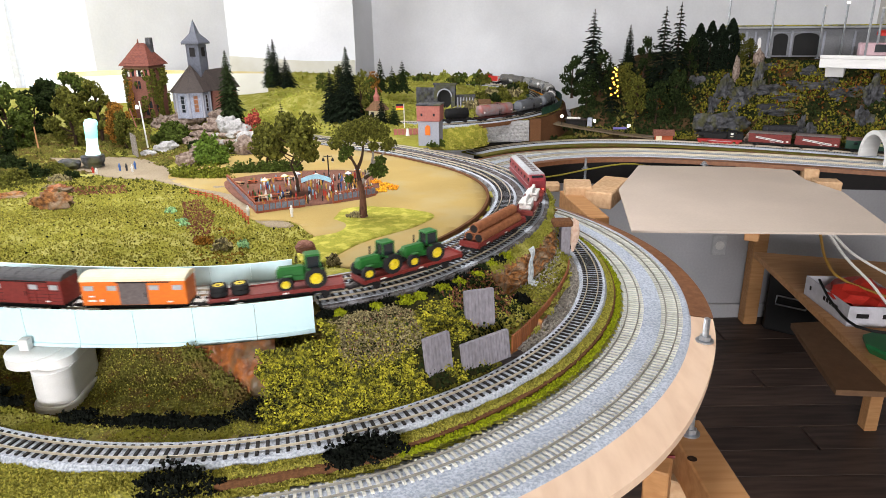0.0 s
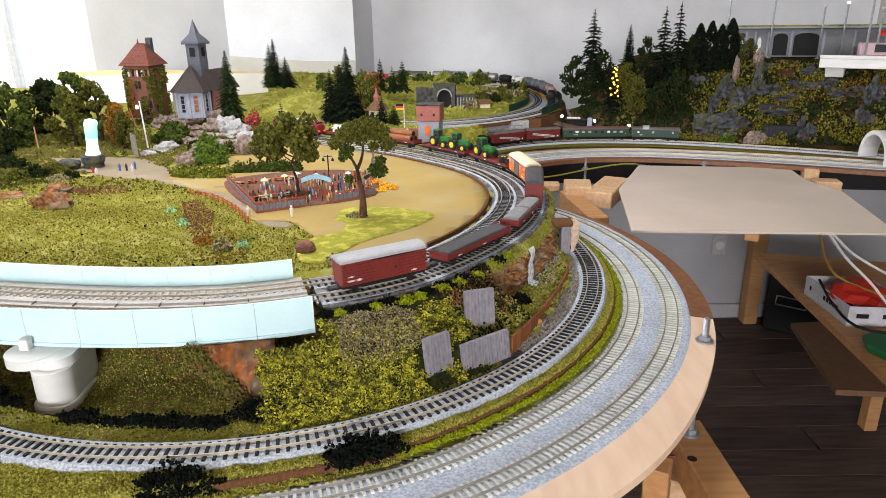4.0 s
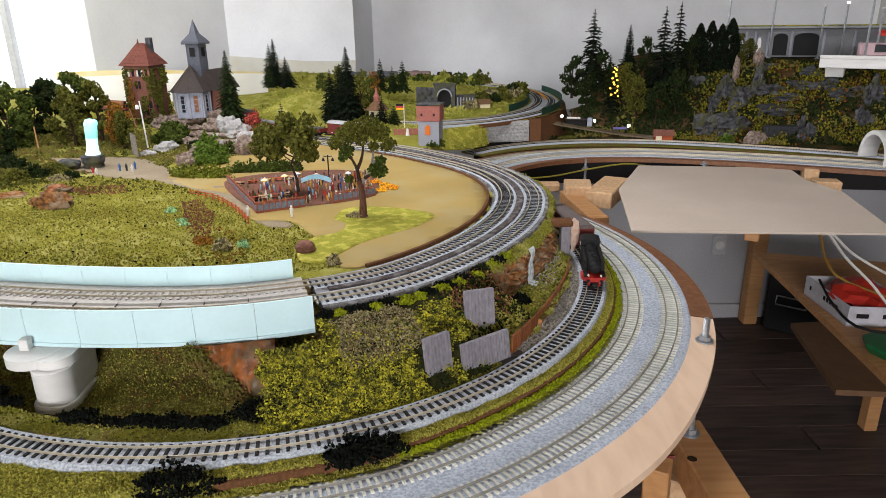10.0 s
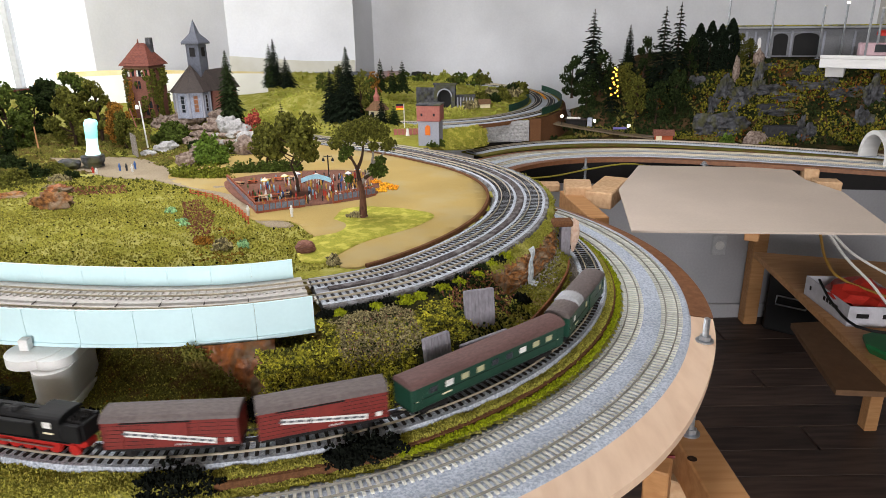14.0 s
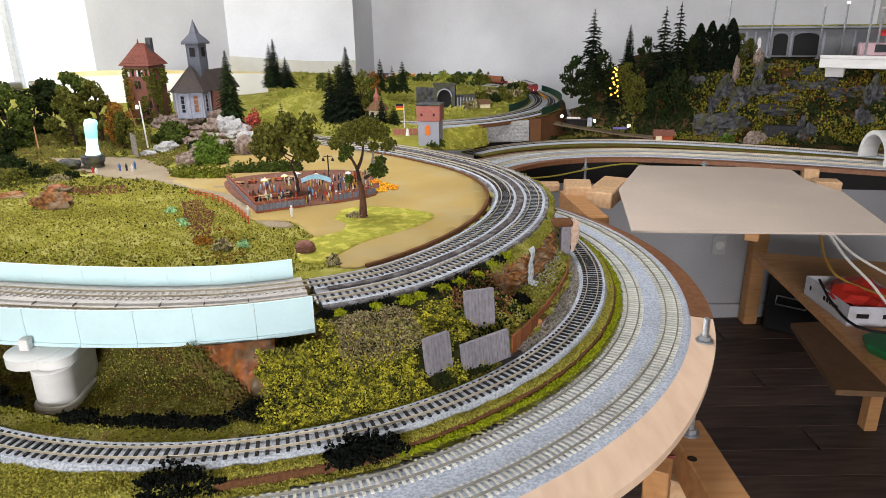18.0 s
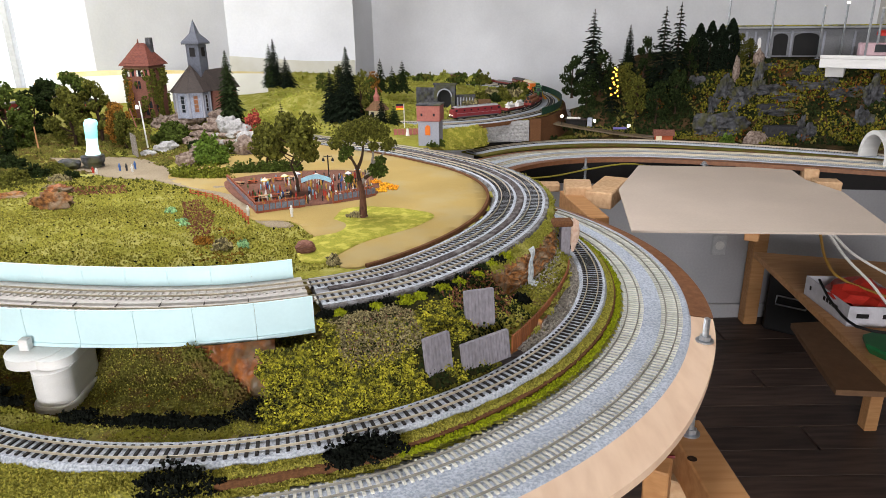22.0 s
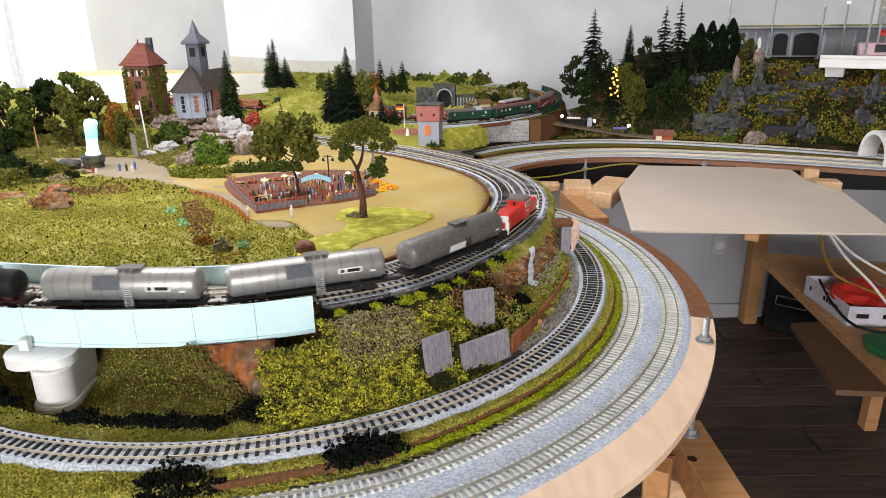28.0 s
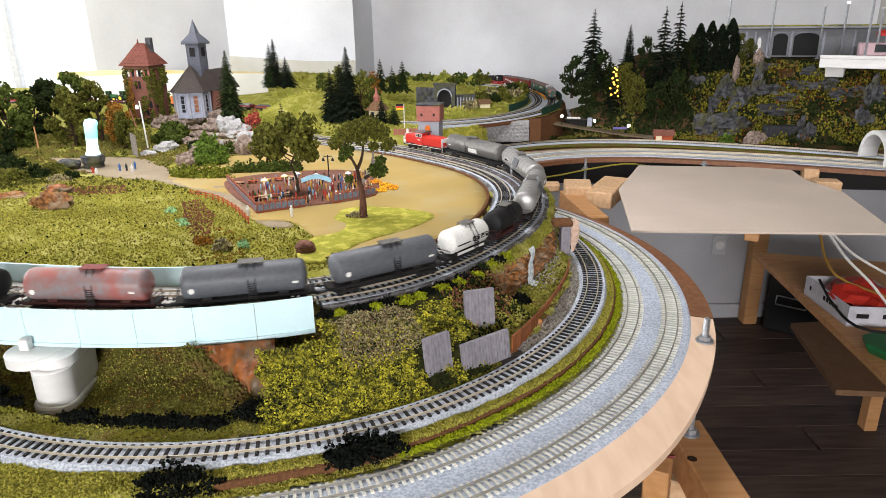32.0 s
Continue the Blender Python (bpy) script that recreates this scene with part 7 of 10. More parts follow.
g.add([(x, y, z + d) for y in (-.0014, .0014) for d in (-.0045, .0045) for x, z in up], [q for i in range(14) for q in ((i, i + 1, 16 + i, 15 + i), (30 + i, 45 + i, 46 + i, 31 + i), (15 + i, 16 + i, 46 + i, 45 + i), (i, 30 + i, 31 + i, i + 1))])
part("banner", g, M_SKYBLUE, arch, "sky-blue banner")
for x in (-.030, .030):
    part("post", tube(Geo(), (x, 0, 0), (x, 0, .024), .0012), M_WOODRED, arch)
lamp = thing("double_lamp_post", (-0.2422, 1.4141, 0.9790), "black double-armed miniature street lamp", "lamp")
part("post", tube(Geo(), (0, 0, 0), (0, 0, .058), .0014), M_BLACK, lamp)
part("arm", wire(Geo(), [(-.010, 0, .050), (-.009, 0, .056), (0, 0, .054), (.009, 0, .056), (.010, 0, .050)], .0008), M_BLACK, lamp)
for x in (-.010, .010):
    part("shade", lathe(Geo(), [(.0035, 0), (.0022, .004), (.0006, .006)], (x, 0, .046), 10), M_BLACK, lamp)
    part("bulb", lathe(Geo(), [(.0008, 0), (.0022, .002), (.0018, .004)], (x, 0, .0432), 8), M_WHITE, lamp)
def bench_set(at, rz, m):
    t = thing("beer_table", at, "tiny wooden beer table with two benches", "table", "beer garden tables", rz=rz)
    part("tabletop", box(Geo(), (0, 0, .0085), (.020, .007, .0008)), m, t)
    for y in (-.0065, .0065):
        part("bench", box(Geo(), (0, y, .005), (.020, .0026, .0007)), m, t)
    for x in (-.007, .007):
        part("leg", box(Geo(), (x, 0, .0042), (.001, .014, .0082)), M_DARK, t)


rng = random.Random(60)
for k in range(9):
    u, v = (k % 5 + .5) / 5, (k // 5 + .4) / 2
    p = Vector(GE).lerp(Vector((-0.3268, 1.4841, 0.9790)), u).lerp(Vector(GA).lerp(Vector(GB), u), v)
    bench_set((p.x, p.y, .982), rng.uniform(-20, 20), M_REDKIOSK if k % 2 else M_PINE_END)
for k, (x, y, m) in enumerate(((-0.2640, 1.3853, M_WHITE), (-0.3296, 1.3797, M_CREAM), (-0.1985, 1.3961, M_WHITE), (-0.1821, 1.4310, M_SKYBLUE), (-0.3624, 1.3436, M_CREAM), (-0.3059, 1.3980, M_WHITE))):
    t = thing("parasol", (x, y, .982), "tiny garden parasol over a beer table", "parasol", "beer garden parasols")
    part("pole", tube(Geo(), (0, 0, 0), (0, 0, .023), .0006), M_WHITE, t)
    part("canopy", lathe(Geo(), [(.0075, .0190), (.0045, .0212), (.0006, .0232), (.0005, .0228), (.0043, .0206)], (0, 0, 0), 8), m, t)
    part("canopy_trim", lathe(Geo(), [(.0078, .0182), (.0078, .0193), (.0072, .0193)], (0, 0, 0), 8), (M_BRIGHT, M_YELLOW, M_FIGBLUE)[k % 3], t, "coloured canopy edge")
FIGS = [mat("figure_" + n, c, None, .6, bump=0.0) for n, c in (("white", (.7, .7, .68)), ("red", (.45, .05, .03)), ("blue", (.06, .13, .35)), ("black", (.03, .03, .035)), ("ochre", (.55, .33, .06)), ("skyblue", (.3, .5, .65)), ("green", (.08, .2, .06)))]
M_HEAD = mat("figure_head", (.48, .27, .18), None, .6, bump=0.0)


def figurine(at, h, k, rz=0):
    """A plain painted toy figure: one turned peg."""
    g = lathe(Geo(), [(h * .10, 0), (h * .13, h * .45), (h * .17, h * .72), (h * .08, h * .82), (h * .10, h * .90), (h * .07, h), (h * .01, h * 1.02)], (0, 0, 0), 8)
    ob = solid("toy_figurine", g, FIGS[k % len(FIGS)], "tiny painted peg figurine standing on the layout", "figurine", "", "figurines")
    ob.matrix_basis = pose(*at, 0, 0, rz)


for k in range(230):
    u, v = rng.random(), rng.random() ** .8
    p = Vector(GE).lerp(Vector((-0.1754, 1.4964, 0.9790)), u).lerp(Vector(GA).lerp(Vector(GD), u), v)
    figurine((p.x, p.y, .982), rng.uniform(.008, .014), rng.choice((0, 0, 1, 1, 2, 3, 3, 4, 4, 4, 5, 6)))
for k, at in enumerate(((-0.2667, 1.1451, 0.9810), (-0.7433, 1.5297, 0.9830), (-0.7271, 1.5286, 0.9830), (-0.7085, 1.5156, 0.9830), (-0.7174, 1.5517, 0.9830), (-0.7760, 1.4862, 0.9830), (-0.7895, 1.4983, 0.9830), (-0.3469, 1.1565, 0.9810))):
    figurine(at, .019 if k else .021, (0, 2, 3, 0, 2, 0, 1, 0)[k])
# red rail fence along the path
rf = thing("rail_fence", (0, 0, 0), "low red-brown wooden rail fence along the path", "fence")
FP = Path([(-0.5030, 1.3082, 0.9810), (-0.4504, 1.2748, 0.9810), (-0.4008, 1.2191, 0.9810), (-0.3643, 1.1646, 0.9810), (-0.3339, 1.1079, 0.9810)], .004)
nf = 12
for i in range(nf + 1):
    p = FP.at(FP.length * i / nf)
    part("post", box(Geo(), (p[0], p[1], p[2] + .006), (.0022, .0022, .014)), M_REDKIOSK, rf)
for z in (.0055, .0105):
    for i in range(nf):
        a, b = FP.at(FP.length * i / nf), FP.at(FP.length * (i + 1) / nf)
        part("rail", tube(Geo(), (*a[:2], a[2] + z), (*b[:2], b[2] + z), .0011, n=5), M_REDKIOSK, rf)

# the glowing sculpture on its pedestal, flagpole, palisade, poles
sc = thing("glowing_sculpture", (-0.8361, 1.5973, 0.9830), "glowing white and turquoise acrylic sculpture on a grey pedestal", "sculpture")
part("pedestal", lathe(Geo(), [(.024, 0), (.022, .006), (.026, .012), (.026, .026), (.018, .028)], (0, 0, 0), 18), M_ROCKGREY, sc, "round grey stone pedestal")
M_GLOWCYAN = mat("lit_turquoise_acrylic", (.55, .85, .85), None, .3, bump=0.0, emit=(.16, .80, .74), power=0.75)
M_GLOWWHITE = mat("lit_white_acrylic", (.85, .92, .92), None, .3, bump=0.0, emit=(.45, 1.0, .95), power=0.7)
part("lower_body", lathe(Geo(), [(.0175, 0), (.0140, .01), (.0128, .025), (.0132, .040)], (0, 0, .028), 18, pose(0, 0, 0, 0, 5)), M_GLOWWHITE, sc, "glowing white acrylic")
g = lathe(Geo(), [(.0132, 0), (.0142, .02), (.0145, .033), (.0115, .042), (.003, .045)], (0, 0, .068), 18, pose(0, 0, 0, 0, 5))
g.smooth = True
part("upper_body", g, M_GLOWCYAN, sc, "glowing turquoise acrylic")
part("lobe", rockmesh(Geo(), (.018, 0, .102), (.008, .009, .010), random.Random(2), 2, .1), M_GLOWCYAN, sc)
stone("grey_dome", (-0.8862, 1.5758, 0.9830), (.030, .022, .014), M_ROCKGREY, 500, "low grey-green domed stone beside the sculpture", .12)
fl = thing("flagpole", (-0.7950, 1.8135, 0.9850), "white flagpole with a red and white banner", "flagpole")
part("pole", tube(Geo(), (0, 0, 0), (-.004, 0, .125), .0024, .0018, 8), M_WHITE, fl)
part("banner", box(Geo(), (-.010, 0, .085), (.0015, .003, .05), pose(0, 0, 0, 0, -12)), M_ROOFPINK, fl, "red and white drooping banner")
part("crest", lathe(Geo(), [(.005, 0), (.005, .008), (.002, .011)], (-.012, 0, .104), 8), M_WHITE, fl)
pal = thing("palisade", (-0.7859, 1.7130, 0.9850), "weathered palisade of upright wooden stakes", "fence", rz=-55)
for i in range(7):
    part("stake", tube(Geo(), (i * .0075 - .02, 0, 0), (i * .0075 - .02 + .001 * math.sin(i), 0, .055 - .006 * (i % 3)), .0032, .0026, 6), M_TWIG, pal)
pole = thing("wooden_pole", (-1.0570, 1.7564, 0.9850), "slim ochre wooden pole beside the trees", "pole")
part("pole", tube(Geo(), (0, 0, 0), (0, 0, .07), .0022, .0018), M_PINE, pole)

# gate tower, gazebo, flags, tunnel portal, retaining wall
gt = thing("gate_tower", (-0.0343, 1.8285, 0.9750), "grey plastered gate tower with a salmon tiled upper storey", "tower", rz=-12)
part("wall", box(Geo(), (0, .025, .034), (.058, .050, .068), bev=.0008), M_PLASTERGREY, gt)
part("upper_storey", box(Geo(), (0, .025, .088), (.064, .054, .042), bev=.0012), M_ROOFPINK, gt, "salmon-red tiled upper storey")
part("roof_cap", box(Geo(), (0, .025, .111), (.068, .058, .004), bev=.0012), M_ROCKGREY, gt)
for x in (-.018, .016):
    part("window", box(Geo(), (x, -.0025, .085), (.005, .002, .007)), M_GLASSDARK, gt)
g = extrude(Geo(), [(-.007, 0)] + [(.007 * math.cos(math.pi * i / 8) * -1 if False else .007 * math.cos(math.pi - math.pi * i / 8), .020 + .007 * math.sin(math.pi * i / 8)) for i in range(9)] + [(.007, 0)], -.001, .001, pose(-.002, -.0006, .030, 0, 0, 90))
part("door", g, M_ORANGE, gt, "orange arched door")
gz = thing("gazebo", (-0.2125, 2.2655, 0.9850), "cream gazebo with a brown tent roof and red spire", "gazebo")
part("wall", prism(Geo(), [(.030 * math.cos(radians(30 + 60 * i)), .030 * math.sin(radians(30 + 60 * i))) for i in range(6)], 0, .036), M_CREAM, gz)
g = Geo()
g.add([(.046 * math.cos(radians(30 + 60 * i)), .046 * math.sin(radians(30 + 60 * i)), .034) for i in range(6)] + [(.012 * math.cos(radians(30 + 60 * i)), .012 * math.sin(radians(30 + 60 * i)), .062) for i in range(6)], [(i, (i + 1) % 6, 6 + (i + 1) % 6, 6 + i) for i in range(6)] + [tuple(range(6, 12)), tuple(range(6))[::-1]])
part("roof", g, M_WOOD, gz, "brown tent roof")
part("lantern", prism(Geo(), [(.010 * math.cos(radians(60 * i)), .010 * math.sin(radians(60 * i))) for i in range(6)], .060, .075), M_ROOFPINK, gz)
part("spire", lathe(Geo(), [(.012, .075), (.005, .085), (.001, .108)], (0, 0, 0), 8), M_ROOFPINK, gz, "red pointed spire")
for i in range(6):
    a = radians(60 * i)
    part("window", box(Geo(), (.0262, 0, .019), (.0012, .012, .018), pose(0, 0, 0, 0, 0, 60 * i)), M_GLASSDARK, gz)
ff = thing("tricolour_flag", (-0.1122, 2.0695, 0.9850), "small black, red and gold flag on a white pole", "flag")
part("pole", tube(Geo(), (0, 0, 0), (0, 0, .075), .0012), M_WHITE, ff)
for z, m in ((.072, M_BLACK), (.066, M_BRIGHT), (.060, M_YELLOW_FL)):
    part("stripe", box(Geo(), (-.012, 0, z), (.024, .0012, .006)), m, ff)
gd = thing("garden_fence", (-0.1334, 1.9619, 0.9830), "low red fence of a small garden", "fence", rz=4)
for i in range(8):
    part("board", box(Geo(), (i * .011, 0, .010), (.0095, .002, .018), bev=.0004), M_ROOFPINK, gd)
part("white_statuette", lathe(Geo(), [(.006, 0), (.004, .012), (.003, .02)], (.035, -.008, 0), 8), M_WHITE, gd)
tp = thing("tunnel_portal", (0.0177, 2.7171, 0.9570), "dark grey stone tunnel portal with wing walls", "tunnel portal", rz=-14)
g = Geo()
outl = [(-.042, 0), (-.026, 0)] + [(-.026 * math.cos(math.pi * i / 10), .050 + .026 * math.sin(math.pi * i / 10)) for i in range(11)] + [(.026, 0), (.042, 0), (.042, .094), (-.042, .094)]
extrude(g, outl, -.010, .010, pose(0, 0, 0, 0, 0, 90))
part("arch", g, M_ROCKGREY, tp, "dark stone arch")
part("cornice", box(Geo(), (0, 0, .097), (.094, .026, .007), bev=.001), M_ROCKGREY, tp)
part("keystones", extrude(Geo(), [(-.031 * math.cos(math.pi * i / 10), .050 + .031 * math.sin(math.pi * i / 10)) for i in range(11)] + [(.026 * math.cos(math.pi * i / 10), .050 + .026 * math.sin(math.pi * i / 10)) for i in range(11)], -.012, -.009, pose(0, 0, 0, 0, 0, 90)), M_PLASTERGREY, tp)
part("tunnel_bore", box(Geo(), (0, .04, .04), (.056, .06, .08)), M_BLACK, tp, "black tunnel mouth")
part("wing_wall", box(Geo(), (-.085, .016, .040), (.090, .012, .080), pose(0, 0, 0, 0, 0, -8), .001), M_ROCKGREY, tp)
part("wing_wall", box(Geo(), (.080, .010, .026), (.080, .012, .056), pose(0, 0, 0, 0, 0, 12), .001), M_ROCKGREY, tp)
for k in range(6):
    part("pier", box(Geo(), (.052 + .012 * k, -.002, .022), (.004, .006, .048)), M_PLASTERGREY, tp)
hut = house("garden_hut", (0.1708, 2.6769, 0.9600), 10, .040, .035, .022, .016, M_CREAM, M_WOOD, "tiny tan garden hut inside the far loop", .0, .004)
# terrace below the far loop
rw = thing("retaining_wall_far", (0, 0, 0), "white rough-plastered retaining wall below the far loop", "wall")
a, b = Vector((0.1520, 2.3724, 0.8820)), Vector((0.3128, 2.3920, 0.8820))
d = (b - a)
part("slab", box(Geo(), (d.length / 2, .01, .036), (d.length, .02, .072), Matrix.Translation(a) @ Matrix.Rotation(math.atan2(d.y, d.x), 4, "Z"), .001), M_WHITESTONE, rw)
rng = random.Random(77)
for i in range(9):
    for j in range(5):
        c = a + d * ((i + .5 + .3 * (j % 2)) / 9.3) + Vector((0, 0, .008 + .0135 * j))
        part("stone", rockmesh(Geo(), c, (d.length / 19, .004, .0058), rng, 1, .25), M_WHITESTONE, rw)
part("end_pier", box(Geo(), (b.x + .022, b.y + .012, b.z + .038), (.040, .03, .076), bev=.001), M_EARTH, rw, "brown earth end pier")
g = sweep(Geo(), LINE_FO.cut(1.64, 2.3, .03, .034, ZF - .016), [(-.003, -.002), (.003, -.002), (.003, .010), (-.003, .010)])
solid("far_edge", g, M_EARTH, "dark brown edge board of the far loop", "edge", "structure")
bush("green_bush", (0.1070, 2.3512, 0.9400), (.018, .012, .014), M_LEAFDARK, 510, "dark green bush on the embankment", 160, .004)
bush("green_bush", (0.0717, 2.3006, 0.9100), (.010, .008, .012), M_BLACKBUSH, 511, "small dark bush on the embankment", 100, .003)
bush("green_bush", (-0.0204, 1.8356, 0.9750), (.026, .016, .02), M_LEAF, 512, "green bush beside the gate tower", 240, .0036)
bush("green_bush", (-0.0949, 2.0254, 0.9800), (.03, .016, .014), M_HILL, 513, "yellow-green bush below the garden", 200, .0036)


def green_fence(name, line, s0, s1, side, label):
    t = thing(name, (0, 0, 0), label, "fence", "green lattice fences")
    n = int((s1 - s0) / .03)
    for i in range(n):
        a, b = line.cut(s0 + (s1 - s0) * i / n, s0 + (s1 - s0) * (i + .96) / n, 1.0, side, ZF)
        dd = Vector(b - a)
        part("panel", box(Geo(), (dd.length / 2, 0, .008), (dd.length, .0016, .026), Matrix.Translation(a) @ Matrix.Rotation(math.atan2(dd.y, dd.x), 4, "Z")), M_FENCEGREEN, t)


green_fence("lattice_fence", LINE_FO, 1.95, 2.75, .042, "dark green lattice fence outside the far loop")
green_fence("lattice_fence", LINE_FI, 2.05, 2.75, .040, "dark green lattice fence inside the far loop")


# ---- the mountain side with the station ----
LX = LINE_L.cut(0.0, LINE_L.length, 0.02)


def foot(x):
    """The y of the mountain's foot at x."""
    return float(np.interp(x, LX[::-1, 0], LX[::-1, 1])) + 0.034


def mountain_z(x, y):
    k = y - foot(x)
    top = 0.20 + 0.055 * smoothstep(0.75, 1.1, x)
    z = 0.876 + top * smoothstep(0.015, 0.36, k)
    z += smoothstep(0.03, 0.12, k) * (0.030 * noise.noise(Vector((x * 7, y * 7, 9))) + 0.014 * noise.noise(Vector((x * 19, y * 19, 4))))
    flat_ = smoothstep(1.0, 1.12, x) * smoothstep(0.30, 0.36, k)
    return z * (1 - flat_) + 1.128 * flat_


def mountain_keep(x, y):
    if y < foot(x) or x < 0.50 or y > 2.62 + 0.75 * smoothstep(0.52, 1.0, x):
        return False
    d = float(np.hypot(PFO[:, 0] - x, PFO[:, 1] - y).min())
    return d > 0.055


terrain("ground_mountain", 0.5, 2.4, 1.75, 3.55, 0.022, mountain_keep, mountain_z, M_MOUNTAIN, "steep wooded mountain side with autumn undergrowth")
# the ground that carries the line at the mountain's foot
g = sweep(Geo(), LINE_L.cut(0.0, LINE_L.length, 0.04, 0, 0.866), [(-0.06, 0), (0.05, 0), (0.05, 0.005), (-0.06, 0.005)])
solid("foot_board", g, M_GRASSDARK, "grassy strip of board at the mountain foot", "board", "structure")


# the bank below the outer edge of the far loop, and the low ground before it
g = sweep(Geo(), LINE_FO.cut(1.86, 2.95, .03, .052, ZF - .012), [(-.004, -.098), (.034, -.098), (.012, -.03), (.005, 0), (-.004, 0)])
solid("loop_bank", g, M_EARTH, "brown earth bank below the far loop", "embankment", "structure")
g = prism(Geo(), [(.30, 2.37), (.86, 2.37), (.86, 2.60), (.56, 2.86), (.42, 2.62), (.30, 2.50)], .858, .868)
solid("ground_low", g, M_GRASSDARK, "dark olive low ground at the mountain foot", "ground", "structure")


def on_mountain(x0, x1, k0, k1):
    def spot(rng):
        x = rng.uniform(x0, x1)
        y = foot(x) + rng.uniform(k0, k1)
        return (x, y, mountain_z(x, y) + 0.004) if mountain_keep(x, y) else None
    return spot


def clumped(spot, layer=8, least=0.0):
    """Keep only the places inside the patches of a coarse noise."""
    def inner(rng):
        p = spot(rng)
        return p if p and noise.noise(Vector((p[0] * 11, p[1] * 11, layer))) > least else None
    return inner


scatter("mountain_tufts", M_GRASSDARK, 6000, clumped(on_mountain(.5, 1.75, .02, .42)), .0050, 600, "dark olive undergrowth on the mountain")
scatter("mountain_moss", M_MOSS, 9000, clumped(on_mountain(.85, 1.8, .02, .34), 5, .02), .0042, 601, "yellow-green moss on the mountain")
scatter("mountain_autumn", M_RUST, 4200, clumped(on_mountain(.7, 1.8, .03, .34), 2, .14), .0040, 602, "rust-coloured undergrowth on the mountain")
scatter("ledge_moss", M_MOSS, 5200, lambda rng: (lambda p: p and (p[0], p[1] - .010, p[2] + rng.uniform(.0, .016)))(clumped(on_mountain(.95, 1.8, .05, .32), 12, .10)(rng)), .0036, 604, "golden moss on the rock ledges")
scatter("ledge_autumn", M_RUST, 1800, lambda rng: (lambda p: p and (p[0], p[1] - .010, p[2] + rng.uniform(.0, .014)))(clumped(on_mountain(1.1, 1.8, .05, .32), 15, .20)(rng)), .0034, 605, "rust-red plants on the rock ledges")
scatter("mountain_dark", M_LEAFDARK, 7000, on_mountain(.5, 1.75, .05, .40), .0052, 603, "dark green undergrowth on the mountain")
ROCKS_GREY = ((1.044, 2.518, 0.978, 0.046, 0.078), (1.087, 2.474, 0.968, 0.078, 0.059), (1.147, 2.474, 0.972, 0.028, 0.111), (0.973, 2.438, 0.877, 0.080, 0.054), (1.036, 2.414, 0.886, 0.103, 0.054), (1.000, 2.498, 0.947, 0.032, 0.050), (0.892, 2.606, 1.001, 0.026, 0.047), (0.962, 2.586, 1.015, 0.042, 0.051), (1.194, 2.454, 1.031, 0.069, 0.021), (1.276, 2.422, 1.049, 0.060, 0.021), (1.351, 2.378, 1.048, 0.078, 0.028), (1.389, 2.334, 1.024, 0.069, 0.028), (1.237, 2.410, 1.011, 0.069, 0.016), (1.200, 2.534, 1.106, 0.057, 0.017), (1.251, 2.286, 0.882, 0.038, 0.040), (1.236, 2.318, 0.900, 0.018, 0.040), (1.407, 2.246, 0.931, 0.040, 0.045), (1.203, 2.386, 0.965, 0.077, 0.014), (1.448, 2.286, 0.994, 0.046, 0.069), (1.320, 2.442, 1.088, 0.051, 0.023))
for k, (x, y, z, w, h) in enumerate(ROCKS_GREY):
    stone("mountain_rock", (x, y, z), (w * .70, w * .42, h * .86), M_ROCKGREY, 620 + k, "craggy grey rock outcrop on the mountain", .75)
stone("pink_rock", (1.092, 2.322, 0.863), (0.044, .024, 0.033), M_ROCKPINK, 650, "pinkish-white layered rock beside the line", .3)
for k, (x, y, z, w, h) in enumerate(((1.087, 2.540, 1.070, 0.0115, 0.048), (1.171, 2.560, 1.080, 0.018, 0.062))):
    stone("stone_column", (x, y, z), (w, w, h), M_ROCKPINK, 655 + k, "pale stone column on top of the rocks", .3)
# dark pools between the rock steps
for k, (x, y, z, w) in enumerate(((1.205, 2.330, 0.912, 0.170), (1.188, 2.410, 0.976, 0.127))):
    solid("rock_pool", box(Geo(), (x, y, z), (w, .035, .045), pose(0, 0, 0), .004), M_BLACKROCK, "dark hollow between rock steps", "rock")
def oval_tree(at, h, w, seed, label):
    """A dense upright crown on a short stem."""
    rng = random.Random(seed)
    t = thing("oval_tree", at, label, "tree", "mountain trees")
    part("trunk", tube(Geo(), (0, 0, -.002), (0, 0, h * .6), .005, .002, 6), M_TRUNK, t)
    g = Geo()
    for _ in range(900):
        u = rng.random()
        r = w * .5 * math.sin(math.pi * (.06 + .94 * u) ** .8) ** .75 * rng.uniform(.75, 1.08)
        a = rng.random() * 6.283
        chunk(g, (r * math.cos(a), r * math.sin(a), h * (.06 + .93 * u)), .0042 * rng.uniform(.7, 1.5), rng)
    part("crown", g, M_CONIFERDARK, t)
    return t


